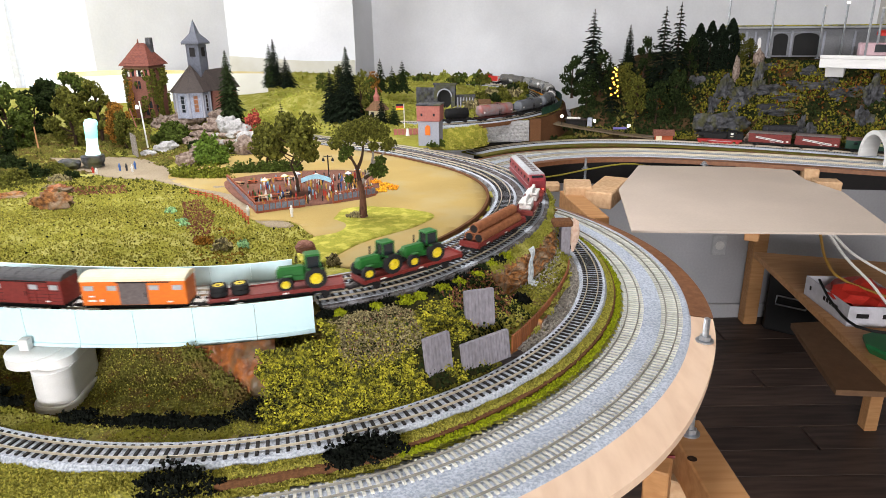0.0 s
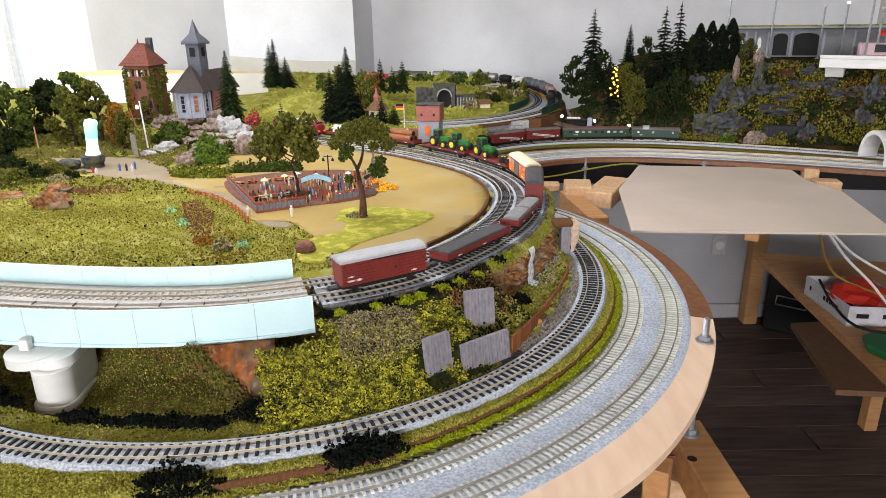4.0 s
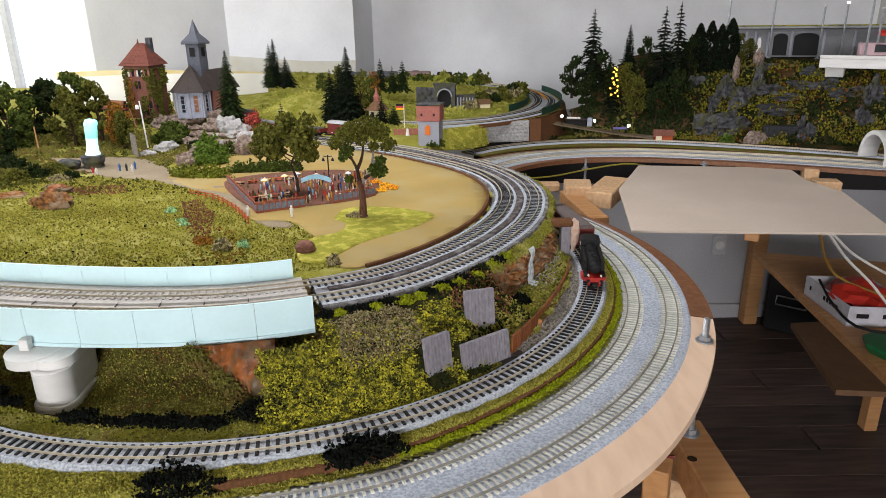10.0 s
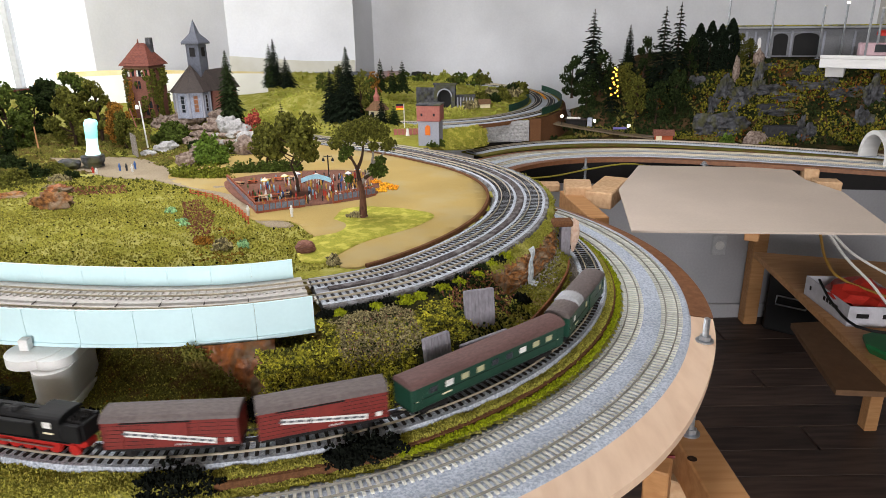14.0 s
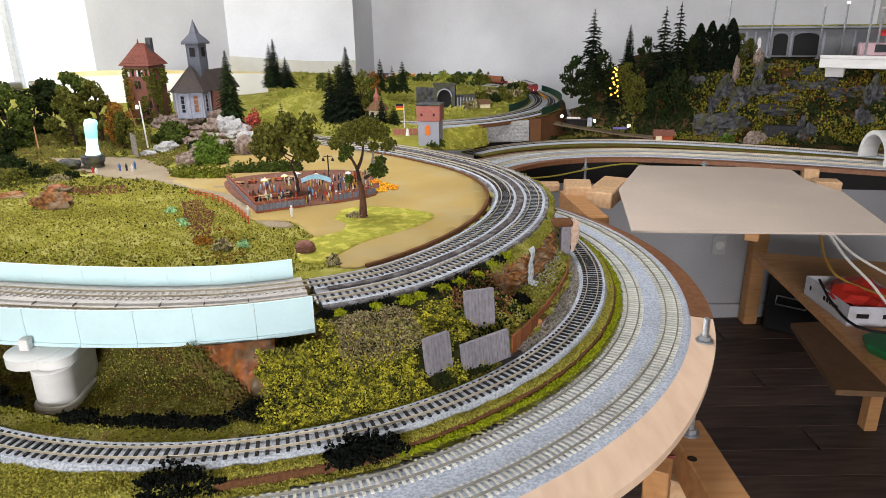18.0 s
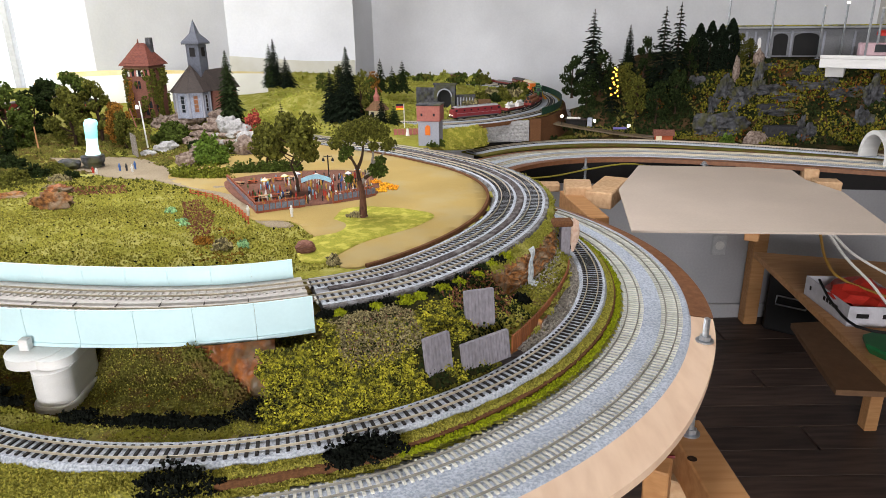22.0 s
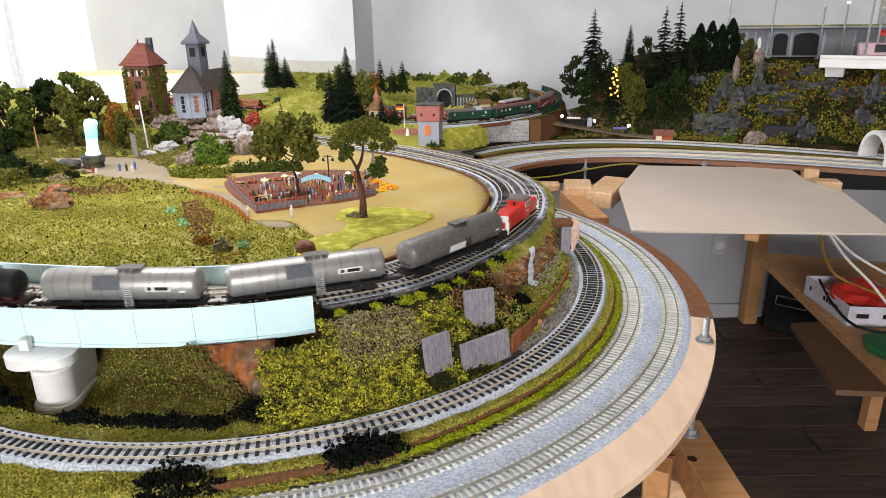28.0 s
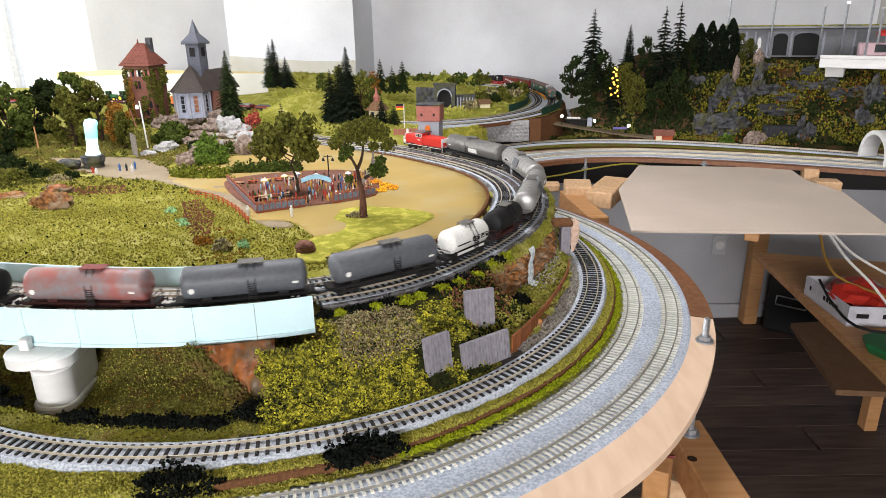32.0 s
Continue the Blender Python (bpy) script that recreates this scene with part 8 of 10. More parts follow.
MT = ((.585, 2.671, .316, .150, "p", "tall sparse dark pine on the mountain"), (.739, 2.728, .208, .098, "c", "slim dark fir on the mountain"), (.838, 2.622, .331, .125, "p", "tall sparse dark pine on the mountain"), (.885, 2.60, .333, .115, "p", "tall sparse dark pine on the mountain"),
      (.661, 2.70, .12, .07, "c", "dark fir on the mountain"), (.513, 2.679, .162, .115, "b", "dark green bushy tree on the mountain"), (.793, 2.679, .199, .10, "b", "dark green bushy tree on the mountain"), (.973, 2.628, .187, .075, "o", "dark upright oval tree on the mountain"), (1.008, 2.609, .194, .07, "o", "dark upright oval tree on the mountain"),
      (1.041, 2.597, .171, .066, "o", "dark upright oval tree on the mountain"), (1.073, 2.585, .188, .078, "o", "dark upright oval tree on the mountain"), (.943, 2.622, .164, .075, "b", "dark green bushy tree on the mountain"), (.615, 2.657, .169, .12, "b", "dark green bushy tree on the mountain"), (.70, 2.66, .12, .12, "g", "olive bushy tree on the mountain"),
      (.741, 2.581, .146, .12, "g", "olive bushy tree on the mountain"), (.803, 2.53, .154, .11, "b", "dark green bushy tree on the mountain"), (.98, 2.70, .12, .12, "b", "dark green bushy tree on the mountain"), (.87, 2.52, .16, .12, "b", "dark green bushy tree on the mountain"), (1.12, 2.62, .11, .08, "g", "yellow-olive bushy tree before the station"),
      (1.18, 2.66, .09, .07, "g", "yellow-olive bushy tree before the station"), (.56, 2.62, .12, .10, "b", "dark green bushy tree on the mountain"))
for k, (x, y, h, w, kind, lab) in enumerate(MT):
    at = (x, y, mountain_z(x, y) - .004)
    if kind == "p":
        conifer("pine", at, h, w * .80, M_CONIFERDARK, 660 + k, lab, .62, "mountain trees", int(h / .0135), .14)
    elif kind == "c":
        conifer("fir", at, h, w * .7, M_CONIFERDARK, 660 + k, lab, 1.0, "mountain trees")
    elif kind == "o":
        oval_tree(at, h, w * .8, 660 + k, lab)
    else:
        broadleaf("mountain_tree", at, h, w, M_LEAFDARK if kind == "b" else M_LEAFOLIVE, 660 + k, lab, .12, group="mountain trees", bits=110)
bush("green_bush", (1.0, 2.335, .872), (.026, .02, .034), M_BUSH, 690, "bright green round bush beside the line", 300, .004)
# the Christmas tree with its lights
for k, (x, y, w, m) in enumerate(((.40, 2.50, .030, M_LEAFDARK), (.47, 2.48, .034, M_LEAFOLIVE), (.55, 2.455, .030, M_LEAFDARK), (.62, 2.44, .026, M_LEAFOLIVE), (.50, 2.62, .05, M_LEAFDARK), (.56, 2.60, .045, M_LEAFOLIVE))):
    bush("low_shrub", (x, y, .866 if k < 4 else .885), (w, w * .6, w * (.5 if k < 4 else .8)), m, 940 + k, "low shrub at the mountain foot", 260, .0036, "low shrubs")
xt = conifer("lit_fir", (.655, 2.60, mountain_z(.655, 2.60)), .170, .060, M_CONIFERDARK, 691, "small fir hung with glowing yellow lights", 1.0, "", 12)
M_FAIRY = mat("fairy_light", (.9, .6, .1), None, .4, bump=0.0, emit=(1.0, .44, .03), power=6.0)
for k in range(15):
    a, u = 2.4 * k, k / 14
    r = .023 * (1 - u * .75)
    rng = random.Random(k)
    part("fairy_light", lathe(Geo(), [(.0008, -.0034), (.0034, -.001), (.0034, .001), (.0008, .0034)], (r * math.cos(a) * .8, -abs(r * math.sin(a)) - .006, .058 + .104 * u), 8), M_FAIRY, xt, "glowing yellow fairy light")
# the sloping road with lamps and huts
g = sweep(Geo(), Path([(.36, 2.62, .925), (.455, 2.556, .908), (.566, 2.525, .892), (.68, 2.48, .88), (.78, 2.43, .874)]).cut(0, .46, .02, 0, .004), [(-.028, 0), (.028, 0), (.028, .005), (-.028, .005)])
solid("mountain_road", g, M_EARTH_ROAD, "brown road climbing along the mountain foot", "road", "structure")
for k, (x, y, z) in enumerate(((.452, 2.53, .910), (.568, 2.50, .896), (.684, 2.46, .882))):
    t = thing("street_lamp", (x, y, z), "tiny street lamp with a glowing white globe", "lamp", "mountain street lamps")
    part("post", tube(Geo(), (0, 0, 0), (0, 0, .034), .0012), M_DARK, t)
    part("globe", lathe(Geo(), [(.001, -.006), (.0055, -.003), (.0055, .003), (.001, .006)], (0, 0, .038), 12), M_GLOBE, t, "glowing white globe")
st = thing("wayside_shelter", (.515, 2.575, .906), "dark wayside shelter with a white name board", "shelter", rz=-18)
part("hut", box(Geo(), (0, 0, .012), (.075, .03, .024), bev=.001), M_DARK, st)
part("roof", box(Geo(), (0, -.004, .026), (.085, .042, .004), bev=.001), M_SLATE, st)
part("name_board", box(Geo(), (-.008, -.018, .030), (.05, .002, .009)), M_WHITE, st, "white name board")
part("white_kiosk", box(Geo(), (.052, -.01, .016), (.018, .016, .032), bev=.001), M_PLASTERBLUE, st, "pale kiosk")
bs = thing("blue_sign", (.655, 2.47, .884), "small violet-blue sign board on posts", "sign")
part("board", box(Geo(), (0, 0, .026), (.05, .002, .008)), mat("violet_board", (.16, .14, .38), None, .5, bump=0.0), bs)
for x in (-.02, .02):
    part("post", tube(Geo(), (x, 0.001, 0), (x, .001, .024), .001), M_DARK, bs)
kh = house("red_kiosk", (.80, 2.415, .872), -10, .060, .04, .024, .016, M_REDKIOSK, M_BRICK, "small red-orange kiosk beside the line", .0, .006)
part("white_panel", box(Geo(), (-.018, -.021, .012), (.02, .002, .016)), M_CREAM, kh)
gate = thing("white_rail", (.70, 2.452, .874), "low pale rail beside the road", "fence", rz=-18)
for k in range(5):
    part("post", tube(Geo(), (k * .02, 0, 0), (k * .02, 0, .012), .001), M_TWIG, gate)
part("rail", tube(Geo(), (0, 0, .011), (.08, 0, .011), .001), M_TWIG, gate)
# the white tunnel portal
wp = thing("white_portal", (1.283, 1.945, .878), "round white double-track tunnel portal", "tunnel portal", rz=-95)
g = Geo()
ro, ri, n = .078, .066, 24
v = []
for x in (-.02, .03):
    for r in (ro, ri):
        for i in range(n + 1):
            a = radians(-8 + 196 * i / n)
            v.append((x, r * math.cos(a), .022 + r * math.sin(a)))
k1 = n + 1
f = []
for i in range(n):
    f += [(i, i + 1, k1 + i + 1, k1 + i), (2 * k1 + i, 3 * k1 + i, 3 * k1 + i + 1, 2 * k1 + i + 1), (i, 2 * k1 + i, 2 * k1 + i + 1, i + 1), (k1 + i, k1 + i + 1, 3 * k1 + i + 1, 3 * k1 + i)]
g.add(v, f)
g.v = [(-y, x, z) for x, y, z in g.v]
part("ring", g, M_WHITEPL, wp, "white plastic tunnel ring")
# station on the plateau: arcade building, masts, platform bridge
sx = thing("station_building", (1.235, 2.90, 1.128), "long grey station building with dark arches and a flat roof", "station", rz=-14)
part("wall", box(Geo(), (.26, .03, .056), (.56, .06, .112), bev=.001), M_STATION, sx)
part("roof", box(Geo(), (.25, .01, .117), (.64, .13, .010), bev=.002), M_STATIONROOF, sx, "flat grey roof")
part("roof_edge", box(Geo(), (.25, -.057, .1235), (.64, .006, .004)), M_VINE, sx, "yellow-green roof edge strip")
# flat plates: white paints light through narrow arches, black the dark inside wide ones
for k, (x, w, h, m) in enumerate(((.012, .014, .07, M_WHITE), (.046, .014, .07, M_WHITE), (.080, .014, .07, M_WHITE), (.160, .054, .086, M_BLACK), (.256, .092, .088, M_BLACK))):
    o = part("arch_opening", extrude(Geo(), [(-w / 2, 0), (w / 2, 0), (w / 2, h * .8)] + [(w / 2 * math.cos(math.pi * i / 8), h * .8 + h * .2 * math.sin(math.pi * i / 8)) for i in range(1, 8)] + [(-w / 2, h * .8)], -.0012, .0012, pose(x, -.001, .006, 0, 0, 90)), m, sx)
    part("arch_rim", box(Geo(), (x, -.002, .006 + h * 1.03), (w * 1.2, .004, .004)), M_PLASTERGREY, o)
for x in (.029, .063, .112, .200, .320, .43):
    part("pilaster", box(Geo(), (x, -.003, .05), (.008, .006, .10), bev=.001), M_PLASTERGREY, sx)
for k, (x, y, h) in enumerate(((1.160, 2.84, .235), (1.320, 2.80, .225), (1.475, 2.72, .20), (1.55, 2.70, .21), (1.44, 2.36, .22), (1.50, 2.40, .19))):
    t = thing("catenary_mast", (x, y, 1.12), "slim grey steel mast beside the station", "mast", "catenary masts")
    part("mast", box(Geo(), (0, 0, h / 2), (.006, .006, h), pose(0, 0, 0), .0008), M_ZINC, t)
    part("foot", box(Geo(), (0, 0, .006), (.014, .014, .012), bev=.001), M_PLASTERGREY, t)
    part("head", box(Geo(), (0, 0, h + .003), (.009, .009, .006), bev=.001), M_WHITE if k != 3 else M_GLOBE, t)
wb = thing("white_platform_bridge", (1.29, 2.36, 1.132), "white concrete-look platform bridge with a haunched end", "bridge", rz=-34)
part("girder", box(Geo(), (.35, .05, .009), (.70, .11, .034), bev=.002), M_WHITEPL, wb)
part("haunch", extrude(Geo(), [(0, 0), (.11, 0), (.11, -.03), (.03, -.04)], .02, .075), M_WHITEPL, wb)
part("parapet", box(Geo(), (.35, -.006, .028), (.70, .006, .012), bev=.001), M_WHITEPL, wb)
pk = thing("pink_coach", (1.485, 2.42, 1.156), "pink and dark glazed vehicle on the platform", "wagon", rz=-18)
part("body", box(Geo(), (.07, 0, .022), (.20, .036, .044), bev=.003), M_PINK, pk)
part("glazing", box(Geo(), (.08, -.0185, .026), (.13, .002, .026)), M_GLASSDARK, pk)
rl = thing("red_roof_vehicle", (1.585, 2.50, 1.22), "small red roof above the platform", "roof", rz=-18)
part("roof", extrude(Geo(), roof_line(.06, 0, .02, 8), -.02, .12), M_BRIGHT, rl)
part("post", tube(Geo(), (.02, 0, -.09), (.02, 0, .004), .003), M_ZINC, rl)
part("post", tube(Geo(), (.08, 0, -.09), (.08, 0, .004), .003), M_ZINC, rl)

# an added black board stands in for the darkness below bench and mountain
g = Geo()
prism(g, [(.12, 2.47), (2.4, 2.10), (2.4, 2.12), (.12, 2.49)], .72, .866)
solid("bench_back", g, M_DARK, "added black board standing in for the shade under the bench", "board", "structure")

# floorboards near the view
plank_mesh = box(Geo(), (0, 0, 0), (1.28, .146, .012), bev=.002).mesh("floor_plank")
plank_mesh.materials.append(M_FLOOR)
for i in range(24):
    for j in range(3):
        part("floor_plank", plank_mesh, None, FLOOR_OB, at=pose(-.1 + 1.29 * j + .43 * (i % 3), .1 + .15 * i, FLOOR - .004))


# ---- rolling stock ----
# every vehicle is built along x, its front towards +x, railhead at z = 0


def wheelset(x, r, parent, wheel_mat=None):
    """Two flanged wheels on an axle."""
    g = Geo()
    for y in (-0.0082, 0.0082):
        sg = -1 if y < 0 else 1
        lathe(g, [(r * 0.3, 0.0016), (r * 0.9, 0.0014), (r, 0.0012), (r, -0.0008), (r * 1.12, -0.0009), (r * 1.12, -0.0016), (r * 0.3, -0.0016)], (0, 0, 0), 14, pose(x, y, r, 90 * -sg))
    tube(g, (x, -0.0085, r), (x, 0.0085, r), 0.001, n=6)
    part("wheelset", g, wheel_mat or M_DARK, parent)


def bogie(x, parent, base=0.020, r=0.0053):
    b = part("bogie", box(box(box(Geo(), (x, -0.0112, 0.0062), (base + 0.011, 0.0022, 0.0045), bev=0.0006), (x, 0.0112, 0.0062), (base + 0.011, 0.0022, 0.0045), bev=0.0006), (x, 0, 0.0075), (0.006, 0.022, 0.003)), M_DARK, parent)
    for d in (-base / 2, base / 2):
        wheelset(x + d, r, b)
    return b


def ends(ln, parent, z=0.0115):
    """Buffers and couplers at both ends."""
    for sg in (1, -1):
        for y in (-0.0098, 0.0098):
            g = tube(Geo(), (sg * (ln / 2 - 0.005), y, z), (sg * (ln / 2 - 0.001), y, z), 0.0011, n=8)
            lathe(g, [(0.0026, 0), (0.0024, 0.0009)], (0, 0, 0), 12, pose(sg * (ln / 2 - 0.0012), y, z, 0, 90 * sg))
            part("buffer", g, M_DARK, parent)
        g = box(Geo(), (sg * (ln / 2 + 0.002), 0, 0.0075), (0.013, 0.005, 0.0018), bev=0.0005)
        box(g, (sg * (ln / 2 + 0.008), 0, 0.0085), (0.0025, 0.007, 0.004), bev=0.0005)
        part("coupler", g, M_DARK, parent)


def frame_bar(ln, parent, material=M_DARK, z=0.0115, w=0.027):
    g = box(Geo(), (0, 0, z), (ln - 0.010, w, 0.0042), bev=0.0006)
    box(g, (0, 0, z - 0.004), (ln * 0.45, 0.004, 0.005), bev=0.0005)
    box(g, (0, -0.009, z - 0.0038), (ln * 0.5, 0.0012, 0.003)), box(g, (0, 0.009, z - 0.0038), (ln * 0.5, 0.0012, 0.003))
    return part("underframe", g, material, parent)


def axleguards(x, parent):
    g = Geo()
    for y in (-0.0112, 0.0112):
        prism(g, [(x - 0.007, y - 0.0006), (x + 0.007, y - 0.0006), (x + 0.007, y + 0.0006), (x - 0.007, y + 0.0006)], 0.0085, 0.0105)
        box(g, (x, y, 0.0066), (0.0046, 0.0022, 0.0062), bev=0.0005)
        box(g, (x, y * 1.02, 0.0100), (0.015, 0.0014, 0.0010))
    part("axle_guard", g, M_DARK, parent)
    wheelset(x, 0.0057, parent)


def van(name, ln, body, roof, label, ribs=True, door=None, windows=0, banner=False, h=0.030, group="goods train"):
    t = thing(name, (0, 0, 0), label, "wagon", group)
    w, z0 = 0.0320, 0.0135
    frame_bar(ln, t)
    bl = ln - 0.010
    b = part("body", box(Geo(), (0, 0, z0 + h / 2), (bl, w, h), bev=0.0007), body, t)
    g = extrude(Geo(), roof_line(w, z0 + h - 0.0006, 0.0068), -bl / 2 - 0.0006, bl / 2 + 0.0006)
    g.smooth = False
    r = part("roof", g, roof, t)
    g = Geo()
    for i in range(1, 8):
        x = -bl / 2 + bl * i / 8
        if roof is M_DARKROOF:
            v = roof_line(w, z0 + h - 0.0003, 0.0070)
            extrude(g, v, x - 0.0004, x + 0.0004)
    if g.v:
        part("roof_rib", g, roof, r)
    for sg in (-1, 1):
        y = sg * w / 2
        if ribs:
            n = max(4, int(bl / 0.017))
            for i in range(n + 1):
                x = -bl / 2 + 0.001 + (bl - 0.002) * i / n
                part("rib", box(Geo(), (x, y + sg * 0.0004, z0 + h / 2), (0.0011, 0.0009, h - 0.001)), body, b)
            for k in range(1, 7):
                part("plank_groove", box(Geo(), (0, y + sg * 0.00005, z0 + h * k / 7), (bl - 0.002, 0.0003, 0.0003)), M_DARK, b)
        d = part("sliding_door", box(Geo(), (0, y + sg * 0.0007, z0 + h * 0.48), (bl * 0.27, 0.0013, h * 0.88), bev=0.0004), door or body, t, "grey sliding door" if door else "")
        part("door_rail", box(Geo(), (bl * 0.1, y + sg * 0.0010, z0 + h * 0.95), (bl * 0.52, 0.0012, 0.0010)), M_DARK, d)
        part("door_handle", box(Geo(), (bl * 0.11, y + sg * 0.0016, z0 + h * 0.45), (0.001, 0.0008, 0.006)), M_DARK, d)
        for i in range(windows):
            x = (-bl * 0.42, -bl * 0.2, bl * 0.2, bl * 0.42)[i % 4]
            part("vent", box(Geo(), (x, y + sg * 0.0004, z0 + h * 0.72), (bl * 0.09, 0.0012, h * 0.2), bev=0.0003), M_SILVERROOF, t, "grey vent flap")
        if banner:
            m = pose(0.0, y + sg * 0.0012, z0 + h * 0.40, 0, -8 * 1, 0)
            bn = part("banner", box(Geo(), (0, 0, 0), (bl * 0.66, 0.0006, 0.0062), m), M_WHITE, t, "slanting white banner with unreadable dark lettering")
            g = Geo()
            rng = random.Random(5)
            x = -bl * 0.31
            while x < bl * 0.30:
                k = rng.uniform(0.002, 0.008)
                box(g, (x + k / 2, sg * 0.0004, 0.0), (k, 0.0003, 0.0022), m)
                x += k + 0.0016
            part("lettering", g, M_TANKGREY, bn)
            part("small_label", box(Geo(), (-bl * 0.08, y + sg * 0.0011, z0 + h * 0.13), (0.014, 0.0005, 0.0022)), M_WHITE, t)
            part("small_label", box(Geo(), (-bl * 0.42, y + sg * 0.0011, z0 + h * 0.22), (0.006, 0.0005, 0.005)), M_WHITE, t)
        else:
            for x, zz, ww, hh in ((-bl * 0.40, 0.22, 0.009, 0.0022), (-bl * 0.31, 0.22, 0.005, 0.003), (-bl * 0.40, 0.40, 0.006, 0.0018), (bl * 0.34, 0.15, 0.006, 0.0018)):
                part("small_label", box(Geo(), (x, y + sg * 0.0011, z0 + h * zz), (ww, 0.0005, hh)), M_WHITE, t)
        part("step", box(Geo(), (-bl * 0.43, sg * 0.0135, 0.0065), (0.010, 0.003, 0.0008)), M_DARK, t)
    for x in (-ln * 0.31, ln * 0.31):
        axleguards(x, t)
    ends(ln, t)
    return t


def flat_wagon(name, ln, label, sides=0.004, body=None, group="goods train"):
    t = thing(name, (0, 0, 0), label, "wagon", group)
    body = body or M_REDOX
    w = 0.0315
    frame_bar(ln, t)
    part("deck", box(Geo(), (0, 0, 0.0152), (ln - 0.010, w, 0.0034), bev=0.0005), body, t)
    for sg in (-1, 1):
        part("side_board", box(Geo(), (0, sg * w / 2, 0.0168 + sides / 2), (ln - 0.011, 0.0012, sides), bev=0.0003), body, t)
        n = int(ln / 0.02)
        for i in range(n + 1):
            x = -ln / 2 + 0.008 + (ln - 0.016) * i / n
            part("stake_pocket", box(Geo(), (x, sg * (w / 2 + 0.0009), 0.0150), (0.0014, 0.0010, 0.0042)), body, t)
        part("small_label", box(Geo(), (-ln * 0.3, sg * (w / 2 + 0.0009), 0.0155), (0.008, 0.0005, 0.0018)), M_WHITE, t)
        part("small_label", box(Geo(), (ln * 0.05, sg * (w / 2 + 0.0009), 0.0155), (0.006, 0.0005, 0.0018)), M_WHITE, t)
    for sg in (-1, 1):
        part("end_board", box(Geo(), (sg * (ln / 2 - 0.0062), 0, 0.0168 + sides / 2 + 0.001), (0.0012, w, sides + 0.002), bev=0.0003), body, t)
    for x in (-ln * 0.33, ln * 0.33):
        axleguards(x, t)
    ends(ln, t)
    return t


def tractor(at, wagon):
    """A farm tractor facing the rear, carried as a part of its wagon."""
    def at_(g):
        g.v = [(at[0] - 1.3 * x, at[1] - 1.2 * y, at[2] + 1.25 * z) for x, y, z in g.v]
        return g
    g = box(Geo(), (0.010, 0, 0.0165), (0.026, 0.0105, 0.0105), bev=0.0022)
    box(g, (0.020, 0, 0.0150), (0.008, 0.0095, 0.0085), bev=0.0016)
    box(g, (0.0, 0, 0.0100), (0.036, 0.008, 0.006), bev=0.001)
    for sg in (-1, 1):
        box(g, (-0.012, sg * 0.0105, 0.0195), (0.015, 0.0058, 0.0016), bev=0.0007)
        box(g, (0.014, sg * 0.0105, 0.0150), (0.008, 0.0048, 0.0010), bev=0.0004)
    body = part("tractor_body", at_(g), M_TRACTOR, wagon, "green tractor bodywork")
    cab = box(Geo(), (-0.0105, 0, 0.0325), (0.0150, 0.0150, 0.0022), bev=0.0009)
    for x in (-0.017, -0.004):
        for y in (-0.0066, 0.0066):
            box(cab, (x, y, 0.0255), (0.0011, 0.0011, 0.0130))
    part("cab_frame", at_(cab), M_TRACTOR, body)
    part("cab_glass", at_(box(Geo(), (-0.0105, 0, 0.0255), (0.0122, 0.0124, 0.0118))), M_GLASSDARK, body, "dark cab glazing")
    part("exhaust", at_(tube(Geo(), (0.004, -0.006, 0.021), (0.004, -0.006, 0.0295), 0.0008)), M_DARK, body)
    for x, r, wd in ((-0.012, 0.0108, 0.0062), (0.0165, 0.0074, 0.0046)):
        for sg in (-1, 1):
            y = sg * 0.0112
            ty = Geo()
            lathe(ty, [(r * 0.5, -wd / 2), (r * 0.94, -wd / 2), (r, -wd * 0.3), (r, wd * 0.3), (r * 0.94, wd / 2), (r * 0.5, wd / 2)], (0, 0, 0), 18, pose(x, y, r, 90))
            part("tyre", at_(ty), M_TYRE, body, "black lugged tyre")
            hub = lathe(Geo(), [(r * 0.54, 0), (r * 0.5, 0.0006), (r * 0.3, 0.0002), (r * 0.2, 0.0012), (0.0004, 0.0014)], (0, 0, 0), 16, pose(x, y + sg * wd / 2, r, -90 * sg))
            part("wheel_rim", at_(hub), M_YELLOW, body, "yellow wheel rim")


